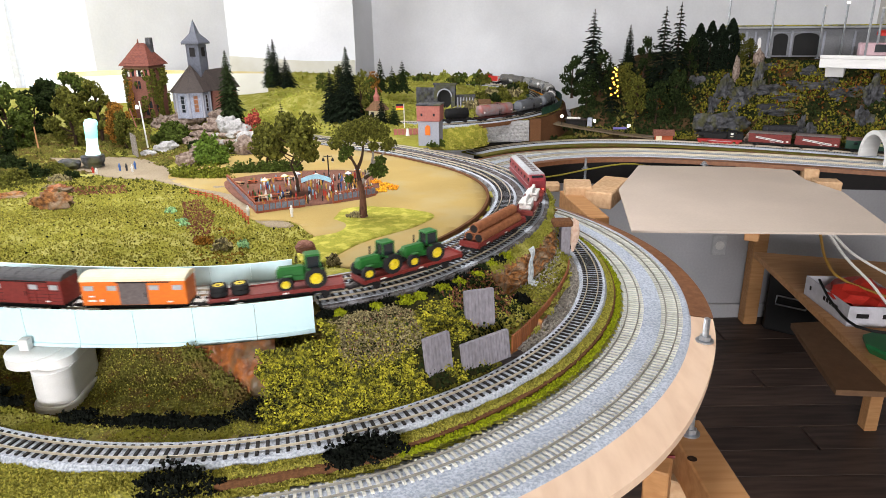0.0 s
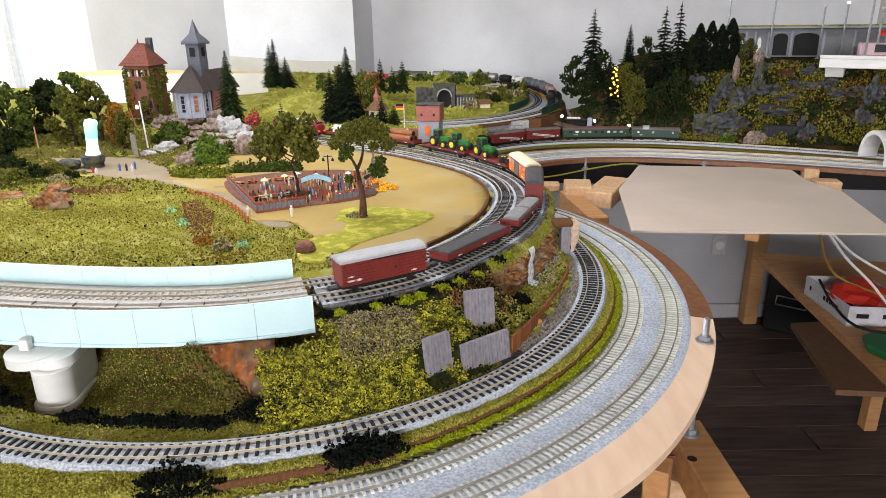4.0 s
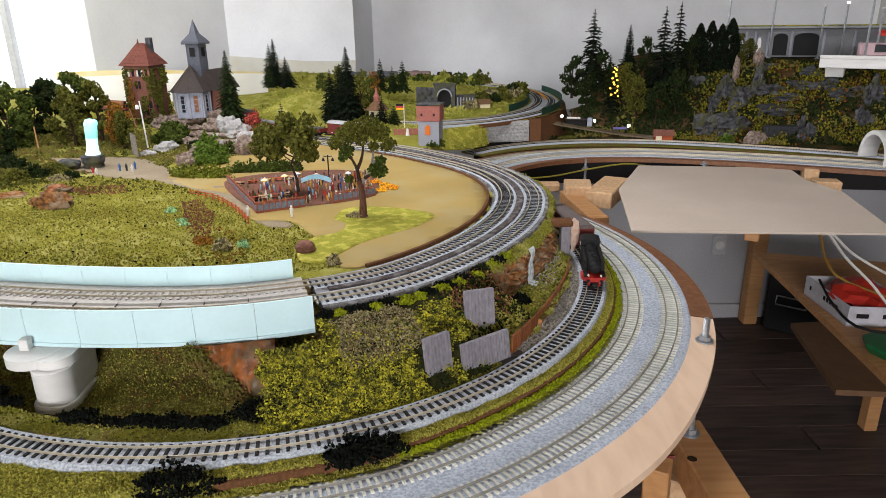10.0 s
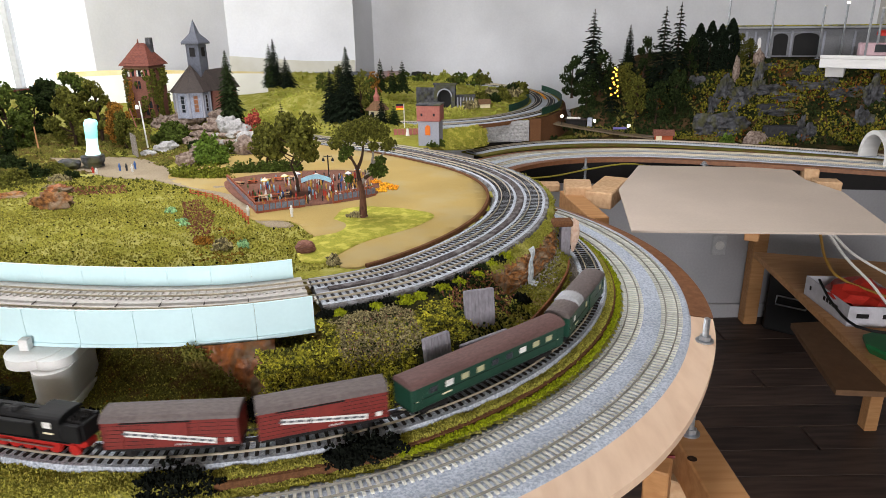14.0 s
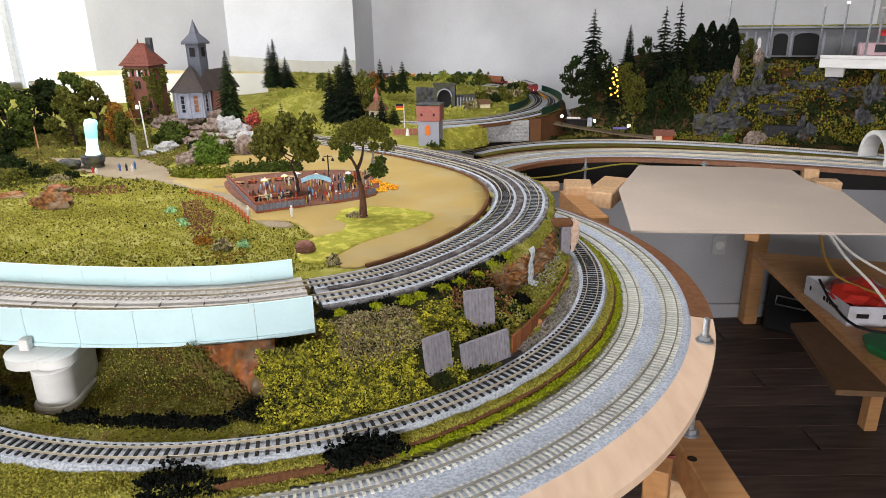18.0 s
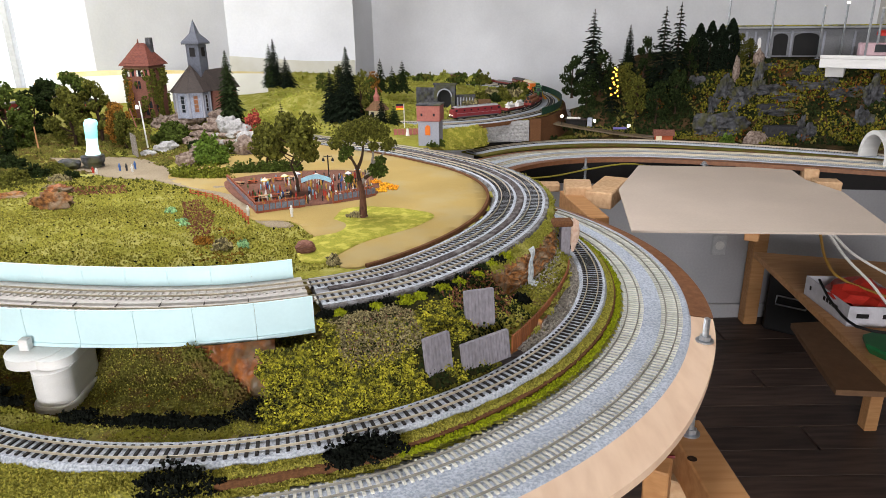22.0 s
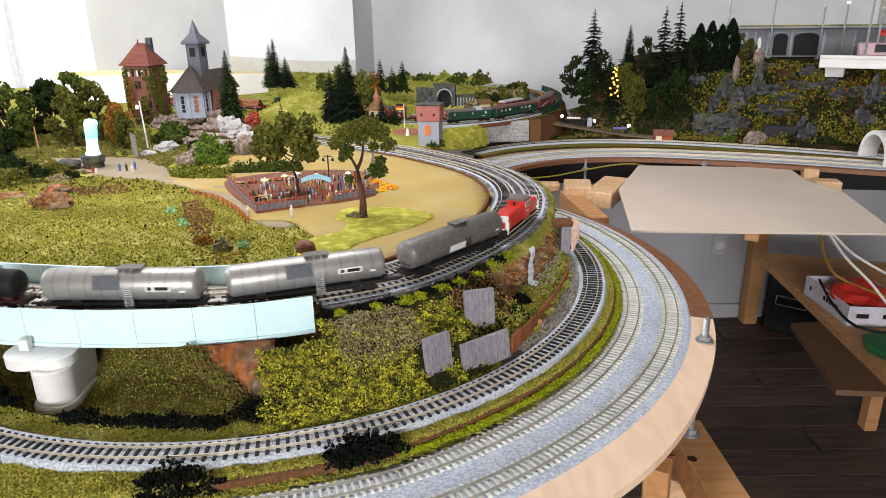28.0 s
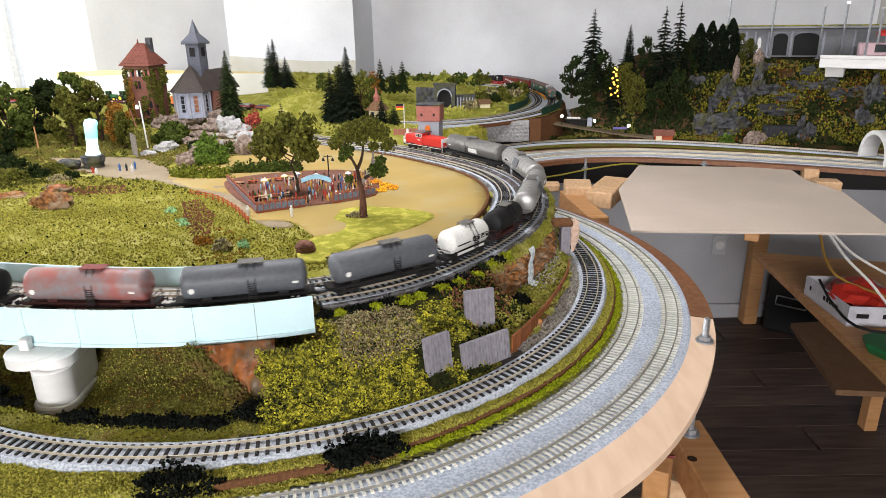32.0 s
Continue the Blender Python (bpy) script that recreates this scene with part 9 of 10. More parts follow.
def tank_wagon(name, ln, tank, label, two=False, dome="platform", marking=None, frame=M_DARK, banded=False):
    t = thing(name, (0, 0, 0), label, "tank wagon", "tank train")
    r = 0.0195 if not two else 0.0175
    long_ = ln > 0.19
    zc = 0.0150 + r
    frame_bar(ln, t, frame, w=0.022)
    tl = ln - (0.014 if long_ else 0.026 if not two else 0.024)
    g = Geo()
    prof = [(0.0005, -tl / 2), (r * 0.45, -tl / 2 + r * 0.05), (r * 0.80, -tl / 2 + r * 0.15), (r * 0.95, -tl / 2 + r * 0.27), (r, -tl / 2 + r * 0.42)]
    prof += [(q, -z) for q, z in prof[::-1]]
    lathe(g, prof, (0, 0, 0), 28, pose(0, 0, zc, 0, 90))
    g.smooth = True
    barrel = part("barrel", g, tank, t)
    if banded:
        for i in range(1, 10):
            x = -tl / 2 + tl * i / 10
            part("seam", lathe(Geo(), [(r + 0.0002, -0.0004), (r + 0.0002, 0.0004)], (0, 0, 0), 28, pose(x, 0, zc, 0, 90)), M_TANKDARK, barrel)
    for x in (-tl * 0.3, tl * 0.3):
        part("saddle", box(Geo(), (x, 0, 0.0150), (0.012, 0.018, 0.006), bev=0.0008), frame, t)
    px_ = tl * 0.06
    g = box(Geo(), (px_, 0, zc + r + 0.0022), (0.030 if not two else 0.022, 0.016, 0.0010))
    for x in (-0.013, 0.013):
        for y in (-0.007, 0.007):
            k = 1 if not two else 0.7
            tube(g, (px_ + x * k, y, zc + r - 0.003), (px_ + x * k, y, zc + r + 0.0022), 0.0005, n=5)
    part("roof_walk", g, M_TANKDARK if tank is not M_TANKRED else M_REDOX, t, "steel roof walkway")
    part("manhole", lathe(Geo(), [(0.005, -0.002), (0.005, 0.0015), (0.003, 0.0022)], (px_, 0, zc + r), 14), M_TANKDARK, t)
    for sg in (-1, 1):
        g = Geo()
        for dx in (-0.0042, 0.0042):
            wire(g, [(px_ + dx, sg * 0.0195, 0.0100), (px_ + dx, sg * 0.0195, zc + 0.003), (px_ + dx, sg * 0.0085, zc + r + 0.0022)], 0.0007, 5)
        for k in range(9):
            z = 0.012 + k * 0.0027
            tube(g, (px_ - 0.0042, sg * 0.0195, z), (px_ + 0.0042, sg * 0.0195, z), 0.0006, n=5)
        part("ladder", g, M_SILVERROOF if tank is M_TANKSILVER else M_DARK, t, "side ladder")
        if not two:
            part("barrel_label", box(Geo(), (tl * 0.40, sg * (r * 0.985), zc - r * 0.16), (0.007, 0.0009, 0.0026)), M_WHITE, barrel, "small white label")
        if marking == "white":
            part("panel", box(Geo(), (0, 0, 0), (0.032, 0.0012, 0.0095), pose(-0.010, sg * (r * 0.96), zc - r * 0.30, sg * -16)), M_WHITE, t, "white printed label")
        if marking == "dark":
            part("plate", box(Geo(), (tl * 0.255, sg * (r + 0.0003), zc + 0.001), (0.030, 0.0008, 0.0068)), M_WHITE, t, "white plate")
            for x, w in ((tl * 0.255 - 0.010, 0.005), (tl * 0.255 + 0.004, 0.016)):
                part("marking", box(Geo(), (x, sg * (r + 0.0008), zc + 0.001), (w, 0.0006, 0.0040)), M_DARK, t, "dark lettering bar")
            part("panel", box(Geo(), (0, 0, 0), (0.032, 0.0012, 0.017), pose(px_ - 0.024, sg * (r * 0.90 + 0.0010), zc + 0.0080, sg * 24)), M_TANKGREY, t, "dark sign panel")
        elif marking == "band":
            for k, (w, h) in enumerate(((0.085, 0.0070), (0.070, 0.0070), (0.090, 0.0070), (0.080, 0.0070))):
                part("marking", box(Geo(), (tl * (0.03 + 0.115 * k), sg * (r + 0.0002), zc - 0.001), (tl * w, 0.0006, h), bev=0.0002), M_DARK, t, "bold dark mark")
                part("counter", box(Geo(), (tl * (0.03 + 0.115 * k), sg * (r + 0.0006), zc - 0.001 + (0.0015 if k % 2 else -0.0012)), (tl * w * 0.45, 0.0006, h * 0.28)), M_WHITE, t, "white gap in the mark")
            part("valance", box(Geo(), (0, sg * 0.0135, 0.0155), (tl * 0.7, 0.0012, 0.0036)), M_WHITE, t, "white side valance")
            part("marking", box(Geo(), (-tl * 0.24, sg * (r + 0.0002), zc - 0.003), (tl * 0.34, 0.0006, 0.0016)), M_DARK, t)
        elif marking == "dot":
            part("marking", lathe(Geo(), [(0.0034, 0), (0.0034, 0.0005)], (0, 0, 0), 14, pose(-tl * 0.40, sg * (r - 0.0002), zc - 0.004, -90 * sg)), M_WHITE, t, "small round white emblem")
    for sg in (-1, 1):
        g = wire(Geo(), [(sg * (ln / 2 - 0.008), -0.012, 0.013), (sg * (ln / 2 - 0.008), -0.012, 0.024), (sg * (ln / 2 - 0.008), 0.012, 0.024), (sg * (ln / 2 - 0.008), 0.012, 0.013)], 0.0006, 5)
        wire(g, [(sg * (ln / 2 - 0.008), -0.012, 0.019), (sg * (ln / 2 - 0.008), 0.012, 0.019)], 0.0004, 5)
        part("hand_rail", g, frame if frame is not M_DARK else M_DARK, t)
        part("end_platform", box(Geo(), (sg * (ln / 2 - 0.010), 0, 0.0142), (0.010, 0.024, 0.0009)), M_DARK, t)
    if two:
        for x in (-ln * 0.27, ln * 0.27):
            axleguards(x, t)
    else:
        for x in (-ln * 0.33, ln * 0.33):
            bogie(x, t)
    ends(ln, t)
    return t


def coach(name, ln, label, roof, windows, vans=False):
    t = thing(name, (0, 0, 0), label, "coach", "passenger train")
    w, z0, h = 0.0325, 0.0125, 0.027
    frame_bar(ln, t, M_DARK)
    bl = ln - 0.008
    part("body", box(Geo(), (0, 0, z0 + h / 2), (bl, w, h), bev=0.0012), M_COACH, t)
    g = extrude(Geo(), roof_line(w, z0 + h - 0.0008, 0.0085, 12), -bl / 2 - 0.0003, bl / 2 + 0.0003)
    part("roof", g, roof, t)
    if vans:
        part("lookout", extrude(Geo(), roof_line(w * 0.98, z0 + h + 0.001, 0.0115, 10, 0.001), bl * 0.14, bl * 0.27), M_SILVERROOF, t, "raised guard's lookout")
    for sg in (-1, 1):
        y = sg * (w / 2 + 0.0002)
        for k, (x, ww) in enumerate(windows):
            wn = part("window", box(Geo(), (x * bl, y, z0 + h * 0.66), (ww, 0.0008, 0.0072), bev=0.0002), (M_GLASSWARM, M_WHITE, M_GLASSDARK, M_GLASSWARM, M_GLASSDARK)[(k * 3) % 5], t)
            part("window_frame", box(Geo(), (x * bl, y - sg * 0.0002, z0 + h * 0.66), (ww + 0.0012, 0.0006, 0.0086)), M_COACH, wn)
        for x in (-0.46, 0.46):
            d = part("door", box(Geo(), (x * bl, y, z0 + h * 0.46), (0.0085, 0.0009, h * 0.86), bev=0.0003), M_COACH, t)
            part("door_handle", box(Geo(), (x * bl + 0.003, y + sg * 0.0006, z0 + h * 0.42), (0.0018, 0.0006, 0.0006)), M_CREAM, d)
            part("step", box(Geo(), (x * bl, sg * 0.0145, 0.0060), (0.010, 0.003, 0.0007)), M_DARK, t)
        part("trim_line", box(Geo(), (0, y, z0 + h * 0.42), (bl * 0.98, 0.0004, 0.0004)), M_DARK, t)
        part("small_label", box(Geo(), (bl * 0.3, y + sg * 0.0002, z0 + h * 0.28), (0.012, 0.0004, 0.0018)), M_CREAM, t)
        if vans:
            part("sliding_door", box(Geo(), (-bl * 0.12, y + sg * 0.0003, z0 + h * 0.48), (0.026, 0.001, h * 0.84), bev=0.0003), M_COACH, t)
            for z in (0.30, 0.82):
                part("tail_light", lathe(Geo(), [(0.0013, 0), (0.0010, 0.0009)], (0, 0, 0), 10, pose(-bl / 2 - 0.0003, sg * 0.0105, z0 + h * z, 0, -90)), M_REDGLOW, t, "glowing red tail light")
    for x in (-ln * 0.34, ln * 0.34):
        bogie(x, t, 0.026)
    ends(ln, t)
    return t


def v_diesel(ln):
    """A maroon diesel with a rounded nose at each end and a silver roof."""
    t = thing("diesel_locomotive", (0, 0, 0), "maroon diesel locomotive with a silver-grey roof and round noses", "locomotive", "goods train")
    w, z0, h = 0.0335, 0.0085, 0.0330
    bl = ln - 0.012
    g = Geo()
    secs = []
    for x, k, top in ((-0.5, 0.80, 0.72), (-0.485, 0.94, 0.80), (-0.44, 1, 0.98), (-0.40, 1, 1), (0.40, 1, 1), (0.44, 1, 0.98), (0.485, 0.94, 0.80), (0.5, 0.80, 0.72)):
        hw, zt = w / 2 * k, z0 + h * top
        secs.append([(x * bl, -hw, z0), (x * bl, -hw, zt - 0.004), (x * bl, -hw * 0.86, zt), (x * bl, hw * 0.86, zt), (x * bl, hw, zt - 0.004), (x * bl, hw, z0)])
    n = 6
    v = [p for s in secs for p in s]
    f = [(i * n + q, i * n + (q + 1) % n, (i + 1) * n + (q + 1) % n, (i + 1) * n + q) for i in range(len(secs) - 1) for q in range(n)]
    f += [tuple(range(n))[::-1], tuple(range((len(secs) - 1) * n, len(secs) * n))]
    g.add(v, f)
    part("body", g, M_MAROON, t)
    g = extrude(Geo(), roof_line(w * 0.9, z0 + h - 0.0012, 0.0055, 10), -bl * 0.42, bl * 0.42)
    r = part("roof", g, M_SILVERROOF, t, "silver-grey ribbed roof")
    for i in range(9):
        x = bl * (-0.36 + 0.09 * i)
        part("roof_hatch", box(Geo(), (x, 0, z0 + h + 0.0044), (bl * 0.06, 0.012, 0.0012), bev=0.0004), M_GREYROOF, r)
    for sg in (-1, 1):
        y = sg * (w / 2 + 0.0002)
        for i in range(5):
            x = bl * (-0.28 + 0.14 * i)
            part("window", lathe(Geo(), [(0.0032, 0), (0.0028, 0.0006)], (0, 0, 0), 14, pose(x, y, z0 + h * 0.70, -90 * sg)), M_GLASSDARK, t)
        part("stripe", box(Geo(), (0, y, z0 + h * 0.40), (bl * 0.88, 0.0005, 0.0007)), M_SILVERROOF, t)
        part("skirt", box(Geo(), (0, y - sg * 0.0006, z0 + 0.0012), (bl * 0.86, 0.001, 0.0035)), M_TANKGREY, t, "dark grey skirt")
        for x in (-0.435, 0.435):
            part("cab_window", box(Geo(), (x * bl, y - sg * 0.0002, z0 + h * 0.72), (0.008, 0.0010, 0.0075), bev=0.0002), M_GLASSDARK, t)
    for sg in (-1, 1):
        part("windscreen", box(Geo(), (sg * bl * 0.468, 0, z0 + h * 0.86), (0.0012, 0.022, 0.0085), pose(0, 0, 0), 0.0003), M_GLASSDARK, t)
        for y in (-0.0095, 0.0095):
            part("lamp", lathe(Geo(), [(0.0018, 0), (0.0015, 0.0012)], (0, 0, 0), 12, pose(sg * (bl / 2 + 0.0002), y, z0 + h * 0.24, 0, 90 * sg)), M_WHITEGLOW if sg > 0 else M_REDGLOW, t)
    for x in (-ln * 0.31, ln * 0.31):
        bogie(x, t, 0.030, 0.0056)
    frame_bar(ln, t, M_DARK, 0.0085, 0.026)
    ends(ln, t)
    return t


def shunter(ln):
    """A red diesel with a long and a short hood and a raised cab."""
    t = thing("diesel_locomotive", (0, 0, 0), "bright red hood-type diesel locomotive with white end railings", "locomotive", "tank train")
    z0, w = 0.0145, 0.0275
    part("chassis", box(Geo(), (0, 0, 0.0125), (ln - 0.010, 0.0325, 0.0040), bev=0.0006), M_DARK, t)
    part("long_hood", box(Geo(), (-ln * 0.21, 0, z0 + 0.0125), (ln * 0.46, w, 0.025), bev=0.0026), M_BRIGHTRED, t)
    part("short_hood", box(Geo(), (ln * 0.30, 0, z0 + 0.0115), (ln * 0.29, w, 0.023), bev=0.0026), M_BRIGHTRED, t)
    c = part("cab", box(Geo(), (ln * 0.085, 0, z0 + 0.0158), (ln * 0.175, 0.0315, 0.0316), bev=0.0012), M_BRIGHTRED, t)
    g = extrude(Geo(), roof_line(0.0315, z0 + 0.0312, 0.0042, 8), -ln * 0.02, ln * 0.19)
    part("cab_roof", g, M_GREYROOF, c, "grey arched cab roof")
    for sg in (-1, 1):
        y = sg * 0.01585
        for x in (0.045, 0.085, 0.125):
            part("cab_window", box(Geo(), (ln * x, y, z0 + 0.0245), (ln * 0.030, 0.0008, 0.0075)), M_GLASSDARK, c)
        part("window_frame", box(Geo(), (ln * 0.085, y - sg * 0.0001, z0 + 0.0245), (ln * 0.140, 0.0006, 0.0092)), M_WHITE, c)
        part("number_bar", box(Geo(), (ln * 0.085, y, z0 + 0.013), (ln * 0.06, 0.0006, 0.0022)), M_WHITE, c, "small white lettering bar")
        for k in range(5):
            part("louvre", box(Geo(), (-ln * (0.08 + 0.07 * k), sg * (w / 2 + 0.0002), z0 + 0.014), (ln * 0.045, 0.0006, 0.011)), M_BRIGHTRED, t)
        part("frame_line", box(Geo(), (ln * 0.02, sg * (w / 2 + 0.0003), z0 + 0.0035), (0.0010, 0.0005, 0.009)), M_CREAM, t)
        part("white_stripe", box(Geo(), (0, sg * 0.0164, 0.0136), (ln - 0.016, 0.0005, 0.0012)), M_WHITE, t)
    for sg in (-1, 1):
        g = Geo()
        for y in (-0.0145, 0.0145):
            box(g, (sg * (ln / 2 - 0.0055), y, z0 + 0.006), (0.0012, 0.0022, 0.020))
        box(g, (sg * (ln / 2 - 0.0055), 0, z0 + 0.0155), (0.0012, 0.031, 0.0012))
        part("end_rail", g, M_WHITE, t, "white end railing")
        hf = part("hood_front", box(Geo(), (sg * (ln * 0.446 if sg > 0 else ln * 0.441), 0, z0 + 0.0125), (0.0014, 0.0262, 0.0225), bev=0.0006), M_WHITE, t, "white hood front panel")
        part("radiator_grille", box(Geo(), (sg * (ln * 0.446 if sg > 0 else ln * 0.441) + sg * 0.0008, 0, z0 + 0.0095), (0.0008, 0.0165, 0.0120), bev=0.0003), M_BRIGHTRED, hf, "red grille")
        for y in (-0.0105, 0.0105):
            part("lamp", lathe(Geo(), [(0.0016, 0), (0.0013, 0.001)], (0, 0, 0), 10, pose(sg * (ln / 2 - 0.004), y, z0 + 0.003, 0, 90 * sg)), M_WHITEGLOW if sg > 0 else M_DARK, t)
    part("exhaust", tube(Geo(), (-ln * 0.05, 0, z0 + 0.025), (-ln * 0.05, 0, z0 + 0.031), 0.002, 0.0016, 10), M_DARK, t)
    for x in (-ln * 0.29, ln * 0.29):
        bogie(x, t, 0.022)
    ends(ln, t)
    return t


def steam_engine(ln):
    """A black tank engine with red wheels and frames."""
    t = thing("steam_locomotive", (0, 0, 0), "black steam tank locomotive with red wheels and frame", "locomotive", "passenger train")
    zb, r = 0.0295, 0.0098
    part("frame", box(Geo(), (0, 0, 0.0115), (ln - 0.012, 0.014, 0.0075), bev=0.0006), M_STEAMRED, t)
    g = lathe(Geo(), [(0.0004, ln * 0.44), (r * 0.8, ln * 0.44), (r * 0.96, ln * 0.425), (r, ln * 0.41), (r, -ln * 0.16)], (0, 0, 0), 24, pose(0, 0, zb, 0, 90))
    g.smooth = False
    boiler = part("boiler", g, M_BLACK, t)
    for x in (0.40, 0.27, 0.12, -0.02):
        part("boiler_band", lathe(Geo(), [(r + 0.0003, -0.0006), (r + 0.0003, 0.0006)], (0, 0, 0), 24, pose(x * ln, 0, zb, 0, 90)), M_DARK, boiler)
    part("chimney", lathe(Geo(), [(0.0042, 0), (0.0034, 0.002), (0.0032, 0.007), (0.0040, 0.0085), (0.0026, 0.0085)], (ln * 0.355, 0, zb + r - 0.0012), 16), M_BLACK, boiler)
    for x, rr, hh in ((0.21, 0.0052, 0.006), (0.06, 0.0055, 0.0065)):
        part("dome", lathe(Geo(), [(rr, 0), (rr, hh * 0.5), (rr * 0.8, hh * 0.85), (rr * 0.3, hh)], (x * ln, 0, zb + r - 0.0025), 16), M_BLACK, boiler)
    part("smokebox_door", lathe(Geo(), [(0.0078, 0), (0.006, 0.0012), (0.001, 0.0022)], (0, 0, 0), 18, pose(ln * 0.44, 0, zb, 0, 90)), M_BLACK, boiler)
    for sg in (-1, 1):
        part("side_tank", box(Geo(), (ln * 0.10, sg * 0.0130, 0.0270), (ln * 0.46, 0.0060, 0.0160), bev=0.0008), M_BLACK, t)
        part("running_board", box(Geo(), (ln * 0.04, sg * 0.0125, 0.0182), (ln * 0.86, 0.0075, 0.0010)), M_BLACK, t)
        part("cylinder", lathe(Geo(), [(0.0052, -0.009), (0.0056, -0.008), (0.0056, 0.008), (0.0052, 0.009)], (0, 0, 0), 16, pose(ln * 0.31, sg * 0.0140, 0.0105, 0, 90)), M_STEAMRED, t, "red cylinder block")
        part("steam_pipe", tube(Geo(), (ln * 0.34, sg * 0.0085, zb - 0.002), (ln * 0.32, sg * 0.0135, 0.016), 0.0018), M_BLACK, t)
        rod = box(Geo(), (-ln * 0.02, sg * 0.0125, 0.0085), (ln * 0.42, 0.0008, 0.0013))
        box(rod, (ln * 0.18, sg * 0.0134, 0.0105), (ln * 0.22, 0.0008, 0.0011))
        part("coupling_rod", rod, M_ZINC, t, "steel coupling rods")
        part("coal_bunker", box(Geo(), (-ln * 0.40, sg * 0.0125, 0.0280), (ln * 0.13, 0.006, 0.019), bev=0.0006), M_BLACK, t)
    cab = box(Geo(), (-ln * 0.245, 0.0, 0.0300), (ln * 0.17, 0.0305, 0.0235), bev=0.0008)
    c = part("cab", cab, M_BLACK, t)
    part("cab_roof", extrude(Geo(), roof_line(0.031, 0.0412, 0.0050, 10, 0.001), -ln * 0.345, -ln * 0.145), M_BLACK, c)
    for sg in (-1, 1):
        part("cab_window", box(Geo(), (-ln * 0.245, sg * 0.0154, 0.0355), (0.009, 0.0008, 0.0065)), M_WHITE, c, "pale cab window")
        part("lettering", box(Geo(), (-ln * 0.245, sg * 0.0154, 0.0265), (0.011, 0.0005, 0.002)), M_CREAM, c)
    part("bunker_back", box(Geo(), (-ln * 0.405, 0, 0.0275), (ln * 0.14, 0.021, 0.018), bev=0.0006), M_BLACK, t)
    rng = random.Random(8)
    g = Geo()
    for i in range(60):
        chunk(g, (-ln * 0.405 + rng.uniform(-0.008, 0.008), rng.uniform(-0.009, 0.009), 0.0375 + rng.random() * 0.002), 0.0022, rng)
    part("coal", g, M_DARK, t, "heap of black coal")
    for i in range(5):
        wheelset(ln * (-0.22 + 0.10 * i), 0.0082, t, M_STEAMRED)
    for x in (-0.37, 0.41):
        wheelset(ln * x, 0.0058, t, M_STEAMRED)
    part("buffer_beam", box(Geo(), (ln / 2 - 0.0065, 0, 0.0125), (0.002, 0.030, 0.006), bev=0.0004), M_STEAMRED, t, "red buffer beam")
    for y in (-0.0095, 0.0095):
        part("lamp", lathe(Geo(), [(0.0018, 0), (0.0015, 0.0018)], (0, 0, 0), 10, pose(ln / 2 - 0.006, y, 0.0195, 0, 90)), M_CREAM, t)
    ends(ln, t)
    return t


TRAIN_A, TRAIN_B, TRAIN_C = [], [], []
# train A: (vehicle, offset of its front behind the engine's front, length)
TRAIN_A.append((v_diesel(0.215), 0.0, 0.215))
w = flat_wagon("flat_wagon", 0.150, "oxide-red flat wagon loaded with white machine frames")
g = Geo()
for x in (-0.035, 0.03):
    box(g, (x, 0, 0.030), (0.040, 0.022, 0.003), bev=0.001)
    for sg in (-1, 1):
        lathe(g, [(0.011, -0.002), (0.011, 0.002), (0.006, 0.0025)], (0, 0, 0), 18, pose(x + sg * 0.010, 0, 0.030, 90, 0, 0))
    box(g, (x, 0, 0.0215), (0.034, 0.020, 0.010), bev=0.001)
part("white_load", g, M_WHITE, w, "white machine frames lashed on the deck")
TRAIN_A.append((w, 0.235, 0.150))
w = flat_wagon("flat_wagon", 0.165, "oxide-red flat wagon loaded with rusty brown pipes")
for y, z in ((-0.008, 0.0245), (0.008, 0.0245), (0.0, 0.0372)):
    g = lathe(Geo(), [(0.0060, -0.062), (0.0078, -0.062), (0.0078, 0.062), (0.0060, 0.062)], (0, 0, 0), 18, pose(0, y, z, 0, 90))
    p = part("pipe", g, M_LOG, w, "rusty brown pipe")
    part("pipe_bore", lathe(Geo(), [(0.006, -0.0626), (0.006, 0.0626)], (0, 0, 0), 14, pose(0, y, z, 0, 90)), M_DARK, p)
TRAIN_A.append((w, 0.405, 0.165))
w = flat_wagon("flat_wagon", 0.172, "oxide-red flat wagon carrying two green tractors with yellow wheels", 0.002)
tractor((-0.050, 0, 0.0170), w), tractor((0.020, 0, 0.0170), w)
TRAIN_A.append((w, 0.592, 0.172))
w = flat_wagon("flat_wagon", 0.173, "oxide-red flat wagon carrying a green tractor and spare tyres", 0.002)
tractor((0.031, 0, 0.0170), w)
for x in (-0.044, -0.069):
    for z in (0.0205, 0.0270):
        part("spare_tyre", lathe(Geo(), [(0.0055, -0.003), (0.0105, -0.003), (0.011, -0.0015), (0.011, 0.0015), (0.0105, 0.003), (0.0055, 0.003)], (x, 0, z), 18), M_TYRE, w, "black spare tyre")
    part("spare_rim", lathe(Geo(), [(0.0058, 0), (0.0056, 0.0008), (0.0015, 0.0003)], (x, 0, 0.0296), 14), M_YELLOW, w, "yellow rim of the spare wheel")
TRAIN_A.append((w, 0.770, 0.173))
TRAIN_A.append((van("box_wagon", 0.134, M_ORANGE, M_CREAM, "bright orange box wagon with a cream roof and grey door", False, M_GREYROOF, 4, h=0.031), 0.952, 0.134))
TRAIN_A.append((van("box_wagon", 0.130, M_REDOX, M_DARKROOF, "brown-red box wagon with a dark ribbed roof", True, None, 4, h=0.031), 1.098, 0.130))
